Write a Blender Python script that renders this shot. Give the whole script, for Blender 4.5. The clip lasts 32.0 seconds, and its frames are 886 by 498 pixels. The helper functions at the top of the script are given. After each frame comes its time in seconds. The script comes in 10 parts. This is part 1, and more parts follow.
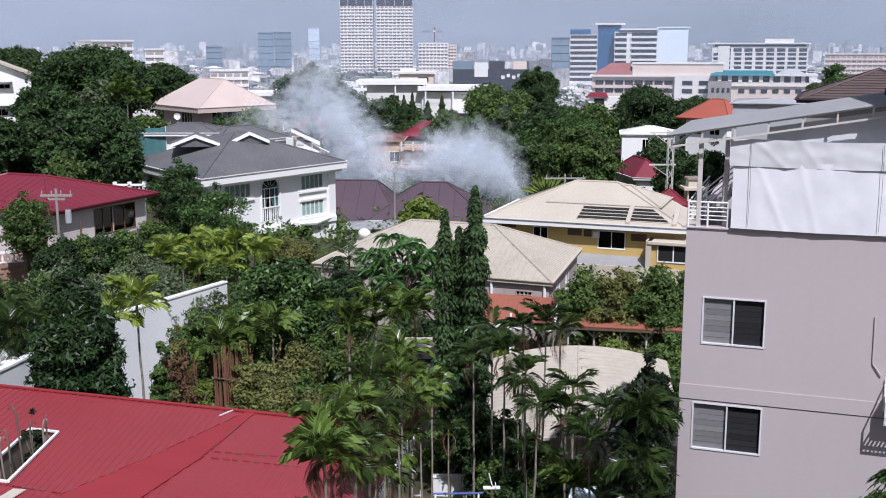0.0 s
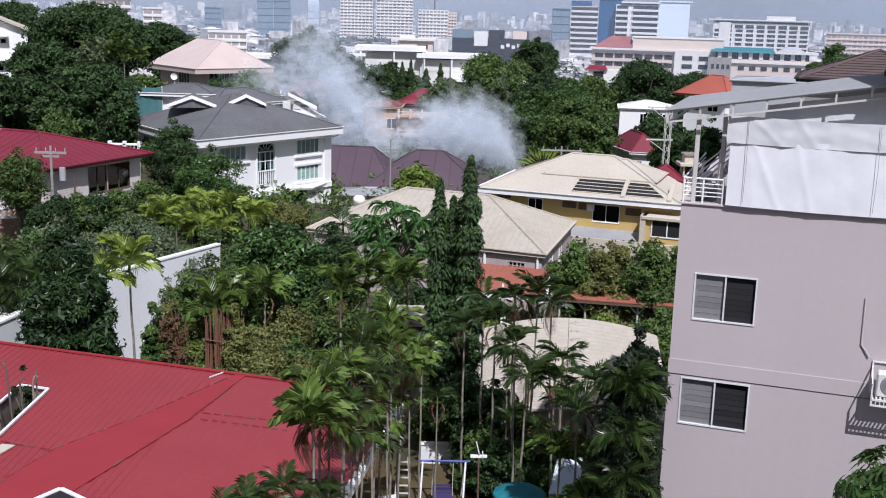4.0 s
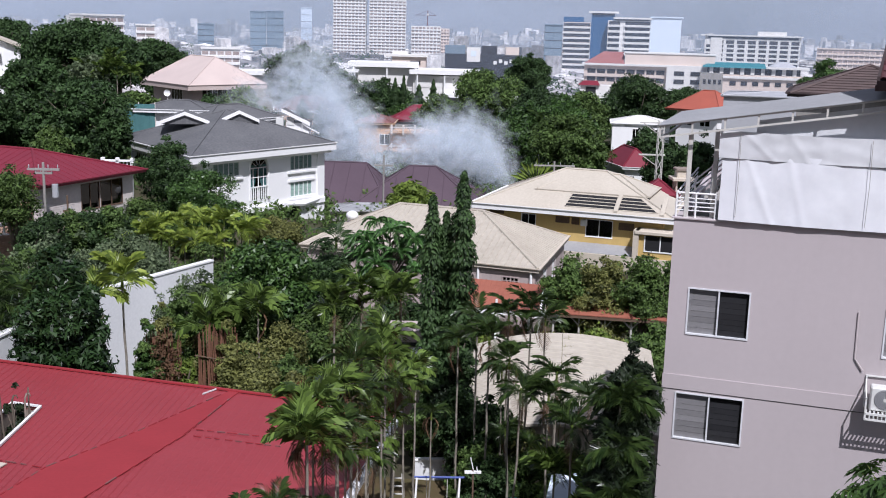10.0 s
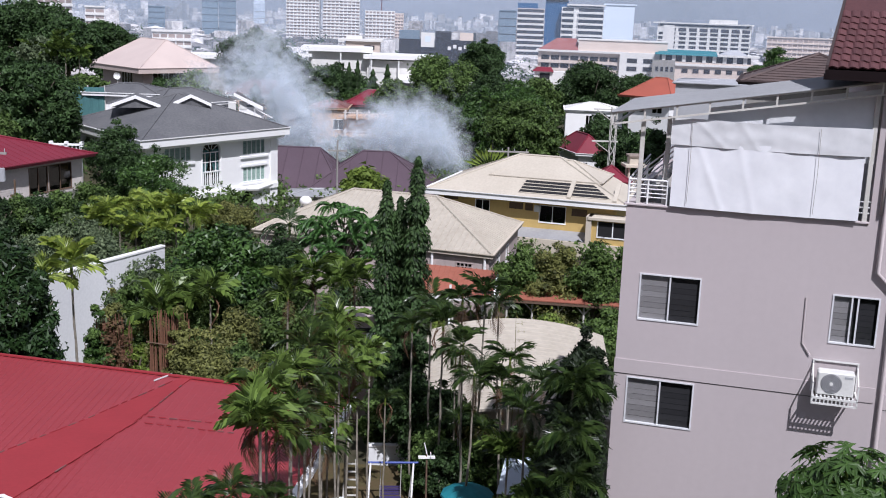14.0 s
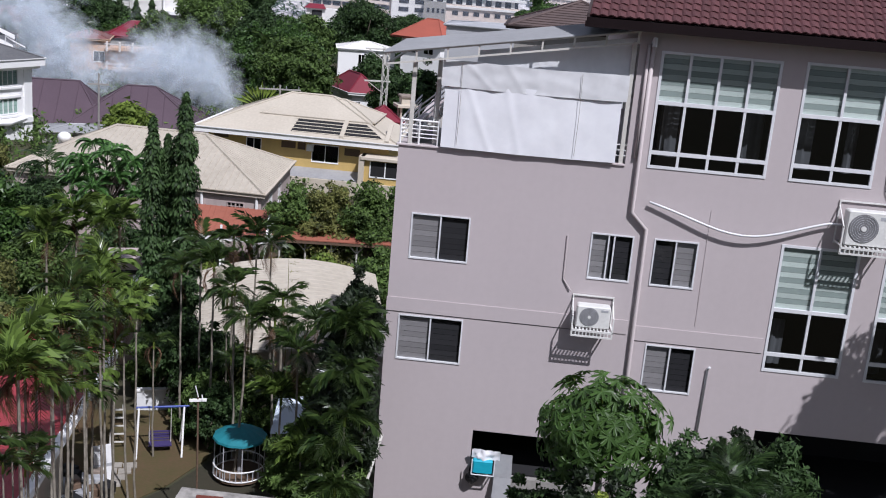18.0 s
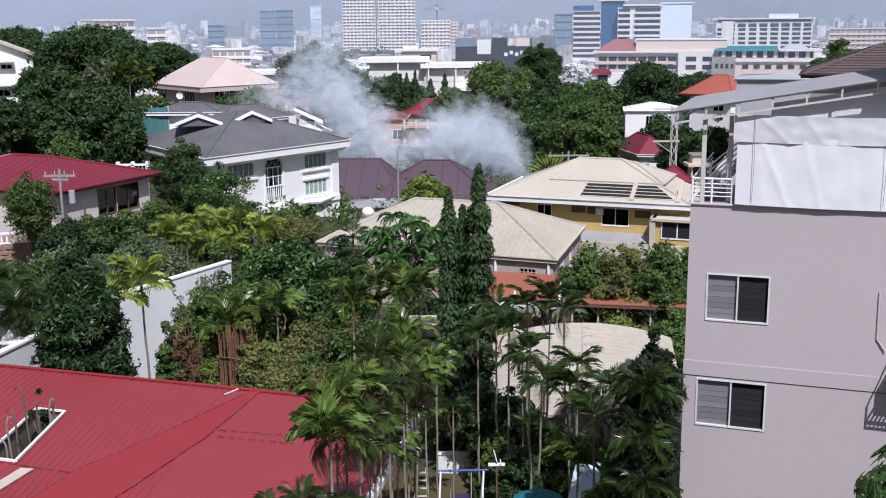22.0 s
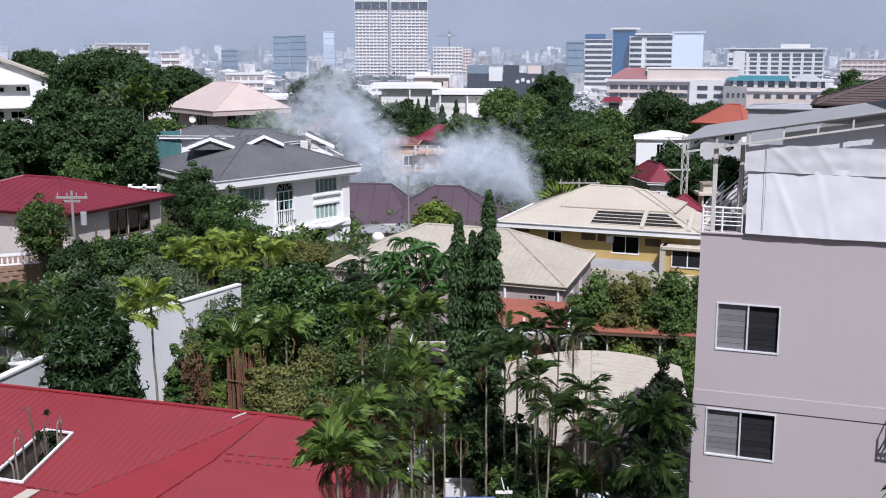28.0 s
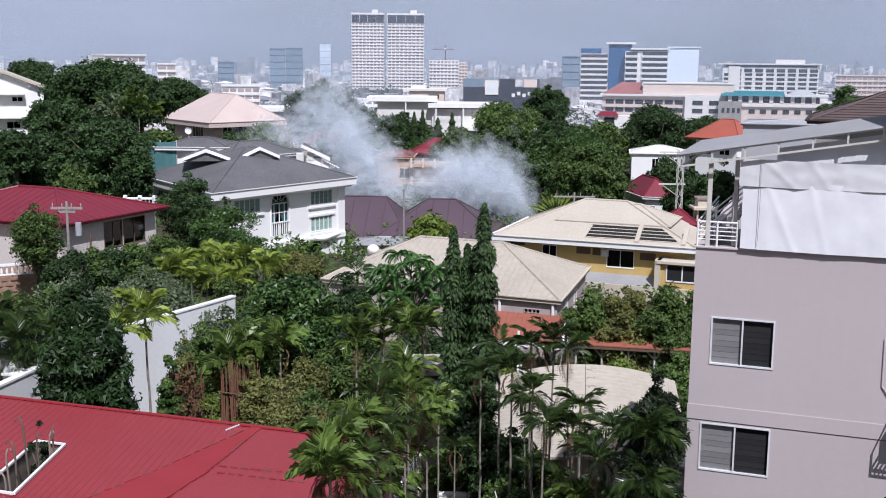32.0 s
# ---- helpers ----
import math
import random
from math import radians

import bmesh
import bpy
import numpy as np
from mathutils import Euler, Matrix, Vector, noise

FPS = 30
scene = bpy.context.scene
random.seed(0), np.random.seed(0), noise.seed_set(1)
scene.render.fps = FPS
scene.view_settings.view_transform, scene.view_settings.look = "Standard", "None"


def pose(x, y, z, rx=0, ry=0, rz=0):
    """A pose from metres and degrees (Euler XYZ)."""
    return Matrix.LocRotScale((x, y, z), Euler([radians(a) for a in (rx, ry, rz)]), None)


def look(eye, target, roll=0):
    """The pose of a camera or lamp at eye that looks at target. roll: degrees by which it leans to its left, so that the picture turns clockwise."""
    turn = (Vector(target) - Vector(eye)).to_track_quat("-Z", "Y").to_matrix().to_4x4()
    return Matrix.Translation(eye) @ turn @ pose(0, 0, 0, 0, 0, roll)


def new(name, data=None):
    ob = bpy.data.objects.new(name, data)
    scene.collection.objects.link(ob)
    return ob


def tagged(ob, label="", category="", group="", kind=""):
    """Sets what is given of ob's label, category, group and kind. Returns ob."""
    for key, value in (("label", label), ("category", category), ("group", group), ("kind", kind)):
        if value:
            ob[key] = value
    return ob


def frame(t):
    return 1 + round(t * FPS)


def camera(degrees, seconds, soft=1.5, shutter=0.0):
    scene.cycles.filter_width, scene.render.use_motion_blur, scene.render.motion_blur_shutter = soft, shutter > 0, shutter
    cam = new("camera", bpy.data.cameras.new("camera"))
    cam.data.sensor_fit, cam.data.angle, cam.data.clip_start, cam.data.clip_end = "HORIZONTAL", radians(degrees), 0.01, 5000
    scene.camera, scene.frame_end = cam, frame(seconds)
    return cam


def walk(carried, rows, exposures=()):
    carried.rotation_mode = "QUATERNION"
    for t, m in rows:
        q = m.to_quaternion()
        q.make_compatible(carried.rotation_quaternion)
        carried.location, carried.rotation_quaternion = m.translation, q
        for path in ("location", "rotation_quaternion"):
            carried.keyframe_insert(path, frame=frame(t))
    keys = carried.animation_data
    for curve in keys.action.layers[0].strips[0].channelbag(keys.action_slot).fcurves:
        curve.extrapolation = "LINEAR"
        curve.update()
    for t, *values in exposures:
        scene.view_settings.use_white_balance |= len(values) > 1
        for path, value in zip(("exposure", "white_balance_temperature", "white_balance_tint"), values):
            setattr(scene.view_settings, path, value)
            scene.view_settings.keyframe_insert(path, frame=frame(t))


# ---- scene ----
cam = camera(44.85, 32.0, soft=1.05)
EYE = (0.0, 0.0, 17.0)
# seconds, then the turn of the camera in degrees; it stays at one window
TURNS = [
    (0.0, 79.22, 0.1, -1.04),
    (0.5, 78.53, -0.39, -0.05),
    (1.0, 77.12, -0.34, 0.2),
    (1.5, 77.84, -2.32, 0.43),
    (2.0, 77.73, -1.89, 0.32),
    (2.5, 78.04, -1.33, -0.77),
    (3.0, 77.66, -1.42, -0.82),
    (3.5, 77.45, -1.52, -0.86),
    (5.5, 78.53, -1.64, -1.6),
    (6.0, 78.79, -1.49, -1.13),
    (6.5, 78.85, -1.7, -0.94),
    (7.0, 78.95, -1.56, -1.47),
    (7.5, 78.19, -1.34, -2.16),
    (8.0, 78.03, -1.61, -1.79),
    (8.5, 78.1, -2.09, -0.6),
    (9.0, 78.42, -2.09, -0.79),
    (9.5, 78.73, -1.79, -1.27),
    (10.0, 78.39, -1.49, -1.41),
    (10.5, 78.49, -1.36, -1.23),
    (11.0, 78.66, -1.43, -1.07),
    (11.5, 78.46, -1.69, -0.92),
    (12.0, 78.39, -1.76, -0.88),
    (12.5, 78.26, -1.57, -0.92),
    (13.0, 78.29, -1.41, -0.99),
    (13.5, 78.16, -1.36, -1.54),
    (14.0, 77.7, -2.06, -3.8),
    (14.5, 77.38, -2.42, -5.88),
    (16.5, 75.13, -3.23, -12.52),
    (17.0, 75.04, -4.26, -14.78),
    (17.5, 74.43, -4.92, -16.65),
    (18.0, 75.18, -4.74, -15.59),
    (18.5, 76.16, -3.52, -11.72),
    (19.0, 76.53, -2.2, -8.91),
    (19.5, 76.58, -1.92, -8.02),
    (20.0, 76.9, -0.69, -4.44),
    (20.5, 77.7, 0.23, -1.89),
    (21.0, 77.58, 0.38, -1.48),
    (21.5, 77.63, 0.37, -1.26),
    (22.0, 78.05, 0.47, -0.91),
    (22.5, 78.5, 0.66, -0.32),
    (23.0, 78.7, 0.63, -0.08),
    (23.5, 78.83, 0.39, 0.18),
    (24.0, 78.65, 0.68, 0.24),
    (24.5, 78.81, 0.59, 0.64),
    (26.5, 79.07, 0.16, 0.56),
    (27.0, 78.68, 0.48, 0.11),
    (27.5, 79.05, 0.17, -0.17),
    (28.0, 79.43, -0.08, -0.27),
    (28.5, 79.6, -0.2, -0.28),
    (29.0, 79.66, -0.23, -0.39),
    (29.5, 79.79, -0.36, -0.39),
    (30.0, 79.76, -0.42, -0.6),
    (30.5, 79.83, -0.56, -0.69),
    (31.0, 79.73, -0.4, -0.6),
    (31.5, 79.93, -0.22, -0.49),
    (32.0, 80.12, -0.47, -0.47),
]
walk(cam, [(t, pose(*EYE, rx, ry, rz)) for t, rx, ry, rz in TURNS], [(0.0, -0.09, 5980, 16), (14.0, -0.09, 5980, 16), (17.0, -0.19, 5980, 15), (18.4, -0.19, 5980, 15), (20.5, -0.09, 5980, 16), (32.0, -0.09, 5980, 16)])

# ---- light ----
SUN_TO = Vector((0.235, -0.93, 1.24)).normalized()
world = bpy.data.worlds.new("sky")
scene.world = world
world.use_nodes = True
wn, wl = world.node_tree.nodes, world.node_tree.links
wn.clear()
sky = wn.new("ShaderNodeTexSky")
sky.sky_type, sky.sun_disc = "NISHITA", False
sky.sun_elevation = math.asin(SUN_TO.z)
sky.sun_rotation = math.atan2(SUN_TO.x, SUN_TO.y)
sky.air_density, sky.dust_density, sky.ozone_density = 1.2, 3.0, 1.5
wco = wn.new("ShaderNodeTexCoord")
wmap = wn.new("ShaderNodeMapping")
wmap.inputs["Scale"].default_value = (2.2, 2.2, 7.0)
wnoise = wn.new("ShaderNodeTexNoise")
wnoise.inputs["Scale"].default_value = 1.4
wnoise.inputs["Detail"].default_value = 6
wnoise.inputs["Roughness"].default_value = 0.55
wramp = wn.new("ShaderNodeValToRGB")
wramp.color_ramp.elements[0].position, wramp.color_ramp.elements[0].color = 0.38, (0.50, 0.50, 0.50, 1)
wramp.color_ramp.elements[1].position, wramp.color_ramp.elements[1].color = 0.64, (1.0, 1.0, 1.0, 1)
wmix = wn.new("ShaderNodeMix")
wmix.data_type = "RGBA"
wmix.inputs[7].default_value = (4.75, 5.0, 5.9, 1)   # bright thin cloud
scene.cycles.transparent_max_bounces = 128      # the smoke is many thin layers
wbg = wn.new("ShaderNodeBackground")
wbg.inputs["Strength"].default_value = 0.071
wout = wn.new("ShaderNodeOutputWorld")
wl.new(wco.outputs["Generated"], wmap.inputs["Vector"])
wl.new(wmap.outputs["Vector"], wnoise.inputs["Vector"])
wl.new(wnoise.outputs["Fac"], wramp.inputs["Fac"])
wl.new(wramp.outputs["Color"], wmix.inputs[0])
wl.new(sky.outputs["Color"], wmix.inputs[6])
wl.new(wmix.outputs[2], wbg.inputs["Color"])
wl.new(wbg.outputs["Background"], wout.inputs["Surface"])
sun = new("sun", bpy.data.lights.new("sun", "SUN"))
sun.data.energy, sun.data.angle, sun.data.color = 5.0, radians(0.6), (1.0, 0.97, 0.94)
sun.matrix_world = look(SUN_TO * 300, (0, 0, 0))


# ---- materials ----
def nodes_of(name):
    m = bpy.data.materials.new(name)
    m.use_nodes = True
    nt = m.node_tree
    return m, nt, nt.nodes["Principled BSDF"], nt.nodes["Material Output"]


def rgba(c):
    return (c[0], c[1], c[2], 1)


def surface(name, col, col2=None, rough=0.7, grain=9.0, blot=0.5, bump=0.15, metal=0.0, per_piece=0.0, streak=0.0, spec=0.4):
    """A surface with fine grain, large blotches and, where asked, rain streaks and a shade of its own for each piece."""
    m, nt, bsdf, _ = nodes_of(name)
    n, l = nt.nodes, nt.links
    col2 = col2 or tuple(v * 0.8 for v in col)
    co = n.new("ShaderNodeTexCoord")
    big = n.new("ShaderNodeTexNoise")
    big.inputs["Scale"].default_value, big.inputs["Detail"].default_value = blot, 5
    fine = n.new("ShaderNodeTexNoise")
    fine.inputs["Scale"].default_value, fine.inputs["Detail"].default_value = grain, 6
    l.new(co.outputs["Object"], big.inputs["Vector"])
    l.new(co.outputs["Object"], fine.inputs["Vector"])
    add = n.new("ShaderNodeMath")
    add.operation = "MULTIPLY_ADD"
    add.inputs[1].default_value = 0.45
    l.new(fine.outputs["Fac"], add.inputs[0])
    half = n.new("ShaderNodeMath")
    half.operation = "MULTIPLY"
    half.inputs[1].default_value = 0.55
    l.new(big.outputs["Fac"], half.inputs[0])
    l.new(half.outputs[0], add.inputs[2])
    last = add.outputs[0]
    if streak:
        mp = n.new("ShaderNodeMapping")
        mp.inputs["Scale"].default_value = (2.5, 2.5, 0.12)
        st = n.new("ShaderNodeTexNoise")
        st.inputs["Scale"].default_value, st.inputs["Detail"].default_value = 1.6, 5
        l.new(co.outputs["Object"], mp.inputs["Vector"])
        l.new(mp.outputs["Vector"], st.inputs["Vector"])
        sm = n.new("ShaderNodeMix")
        sm.inputs[0].default_value = streak
        l.new(last, sm.inputs[2])
        l.new(st.outputs["Fac"], sm.inputs[3])
        last = sm.outputs[0]
    ramp = n.new("ShaderNodeMapRange")
    ramp.inputs[1].default_value, ramp.inputs[2].default_value = 0.32, 0.68
    l.new(last, ramp.inputs[0])
    mix = n.new("ShaderNodeMix")
    mix.data_type = "RGBA"
    mix.inputs[6].default_value, mix.inputs[7].default_value = rgba(col2), rgba(col)
    l.new(ramp.outputs[0], mix.inputs[0])
    out = mix.outputs[2]
    if per_piece:
        geo = n.new("ShaderNodeNewGeometry")
        obj = n.new("ShaderNodeObjectInfo")
        s = n.new("ShaderNodeMath")
        l.new(geo.outputs["Random Per Island"], s.inputs[0])
        l.new(obj.outputs["Random"], s.inputs[1])
        fr = n.new("ShaderNodeMath")
        fr.operation = "FRACT"
        l.new(s.outputs[0], fr.inputs[0])
        mr = n.new("ShaderNodeMapRange")
        mr.inputs[3].default_value, mr.inputs[4].default_value = 1 - per_piece, 1 + per_piece
        l.new(fr.outputs[0], mr.inputs[0])
        hs = n.new("ShaderNodeHueSaturation")
        l.new(mr.outputs[0], hs.inputs["Value"])
        l.new(out, hs.inputs["Color"])
        out = hs.outputs["Color"]
    l.new(out, bsdf.inputs["Base Color"])
    if bump:
        b = n.new("ShaderNodeBump")
        b.inputs["Strength"].default_value, b.inputs["Distance"].default_value = bump, 0.02
        l.new(fine.outputs["Fac"], b.inputs["Height"])
        l.new(b.outputs["Normal"], bsdf.inputs["Normal"])
    bsdf.inputs["Roughness"].default_value = rough
    bsdf.inputs["Metallic"].default_value = metal
    bsdf.inputs["Specular IOR Level"].default_value = spec
    return m


def leafy(name, col, col2, lit=0.24, gloss=0.6):
    """Leaves: every leaf has a shade of its own, clumps differ, and light comes through them."""
    m, nt, bsdf, out = nodes_of(name)
    n, l = nt.nodes, nt.links
    geo = n.new("ShaderNodeNewGeometry")
    obj = n.new("ShaderNodeObjectInfo")
    co = n.new("ShaderNodeTexCoord")
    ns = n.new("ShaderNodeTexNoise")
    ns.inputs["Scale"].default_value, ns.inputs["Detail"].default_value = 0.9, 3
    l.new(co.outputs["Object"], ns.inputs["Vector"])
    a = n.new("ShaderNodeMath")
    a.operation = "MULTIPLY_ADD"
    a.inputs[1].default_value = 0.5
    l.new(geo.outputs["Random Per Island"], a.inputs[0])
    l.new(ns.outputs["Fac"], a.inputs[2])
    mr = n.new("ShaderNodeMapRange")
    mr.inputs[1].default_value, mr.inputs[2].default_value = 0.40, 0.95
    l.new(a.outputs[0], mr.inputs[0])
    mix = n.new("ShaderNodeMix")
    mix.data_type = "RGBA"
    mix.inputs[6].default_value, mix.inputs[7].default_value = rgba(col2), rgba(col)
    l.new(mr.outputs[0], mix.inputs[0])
    hs = n.new("ShaderNodeHueSaturation")
    vr = n.new("ShaderNodeMapRange")
    vr.inputs[3].default_value, vr.inputs[4].default_value = 0.85, 1.15
    l.new(obj.outputs["Random"], vr.inputs[0])
    l.new(vr.outputs[0], hs.inputs["Value"])
    l.new(mix.outputs[2], hs.inputs["Color"])
    l.new(hs.outputs["Color"], bsdf.inputs["Base Color"])
    bsdf.inputs["Roughness"].default_value = gloss
    bsdf.inputs["Specular IOR Level"].default_value = 0.22 if gloss > 0.5 else 0.35
    tr = n.new("ShaderNodeBsdfTranslucent")
    l.new(hs.outputs["Color"], tr.inputs["Color"])
    ms = n.new("ShaderNodeMixShader")
    ms.inputs[0].default_value = lit
    l.new(bsdf.outputs[0], ms.inputs[1])
    l.new(tr.outputs[0], ms.inputs[2])
    l.new(ms.outputs[0], out.inputs["Surface"])
    return m


def canvas(name, col, through_light):
    """Weathered cloth: dull on top, with some of the light coming through."""
    m = surface(name, col, tuple(v * 0.72 for v in col), 0.8, 6, 0.6, 0.12, streak=0.3)
    n, l = m.node_tree.nodes, m.node_tree.links
    bsdf, out = n["Principled BSDF"], n["Material Output"]
    tr, ms = n.new("ShaderNodeBsdfTranslucent"), n.new("ShaderNodeMixShader")
    tr.inputs["Color"].default_value = rgba(tuple(v * 0.9 for v in col))
    ms.inputs[0].default_value = through_light
    l.new(bsdf.outputs[0], ms.inputs[1])
    l.new(tr.outputs[0], ms.inputs[2])
    l.new(ms.outputs[0], out.inputs["Surface"])
    return m


def glazing(name, tint, clear=0.85):
    m, nt, bsdf, out = nodes_of(name)
    n, l = nt.nodes, nt.links
    n.remove(bsdf)
    tr, gl, fr, ms = n.new("ShaderNodeBsdfTransparent"), n.new("ShaderNodeBsdfGlossy"), n.new("ShaderNodeFresnel"), n.new("ShaderNodeMixShader")
    tr.inputs["Color"].default_value = rgba(tint)
    gl.inputs["Roughness"].default_value = 0.03
    fr.inputs["IOR"].default_value = 1.5
    l.new(fr.outputs[0], ms.inputs[0])
    l.new(tr.outputs[0], ms.inputs[1])
    l.new(gl.outputs[0], ms.inputs[2])
    l.new(ms.outputs[0], out.inputs["Surface"])
    return m


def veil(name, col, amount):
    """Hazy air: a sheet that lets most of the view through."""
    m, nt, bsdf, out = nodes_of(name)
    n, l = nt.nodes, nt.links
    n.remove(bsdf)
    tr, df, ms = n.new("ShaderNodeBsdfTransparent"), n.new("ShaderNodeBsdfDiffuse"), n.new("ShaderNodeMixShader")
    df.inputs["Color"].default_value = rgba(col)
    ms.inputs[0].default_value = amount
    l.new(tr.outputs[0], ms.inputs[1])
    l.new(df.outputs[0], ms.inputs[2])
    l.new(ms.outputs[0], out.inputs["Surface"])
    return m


def smoke_flecks(name, col, amount):
    """Wisps so thin that most of the light goes through each; each one fades out towards its own edges."""
    m, nt, bsdf, out = nodes_of(name)
    n, l = nt.nodes, nt.links
    n.remove(bsdf)
    tr, df, tl = n.new("ShaderNodeBsdfTransparent"), n.new("ShaderNodeBsdfDiffuse"), n.new("ShaderNodeBsdfTranslucent")
    a, b = n.new("ShaderNodeMixShader"), n.new("ShaderNodeMixShader")
    df.inputs["Color"].default_value = tl.inputs["Color"].default_value = rgba(col)
    a.inputs[0].default_value = 0.5
    geo, sep = n.new("ShaderNodeNewGeometry"), n.new("ShaderNodeSeparateXYZ")
    l.new(geo.outputs["Parametric"], sep.inputs[0])

    def calc(op, p, q):
        k = n.new("ShaderNodeMath")
        k.operation = op
        for i, v in enumerate((p, q)):
            if isinstance(v, float):
                k.inputs[i].default_value = v
            else:
                l.new(v, k.inputs[i])
        return k.outputs[0]
    u, v = sep.outputs[0], sep.outputs[1]
    w = calc("SUBTRACT", calc("SUBTRACT", 1.0, u), v)
    l.new(calc("MULTIPLY", calc("MULTIPLY", u, v), calc("MULTIPLY", w, 27.0 * amount)), b.inputs[0])
    l.new(df.outputs[0], a.inputs[1])
    l.new(tl.outputs[0], a.inputs[2])
    l.new(tr.outputs[0], b.inputs[1])
    l.new(a.outputs[0], b.inputs[2])
    l.new(b.outputs[0], out.inputs["Surface"])
    return m


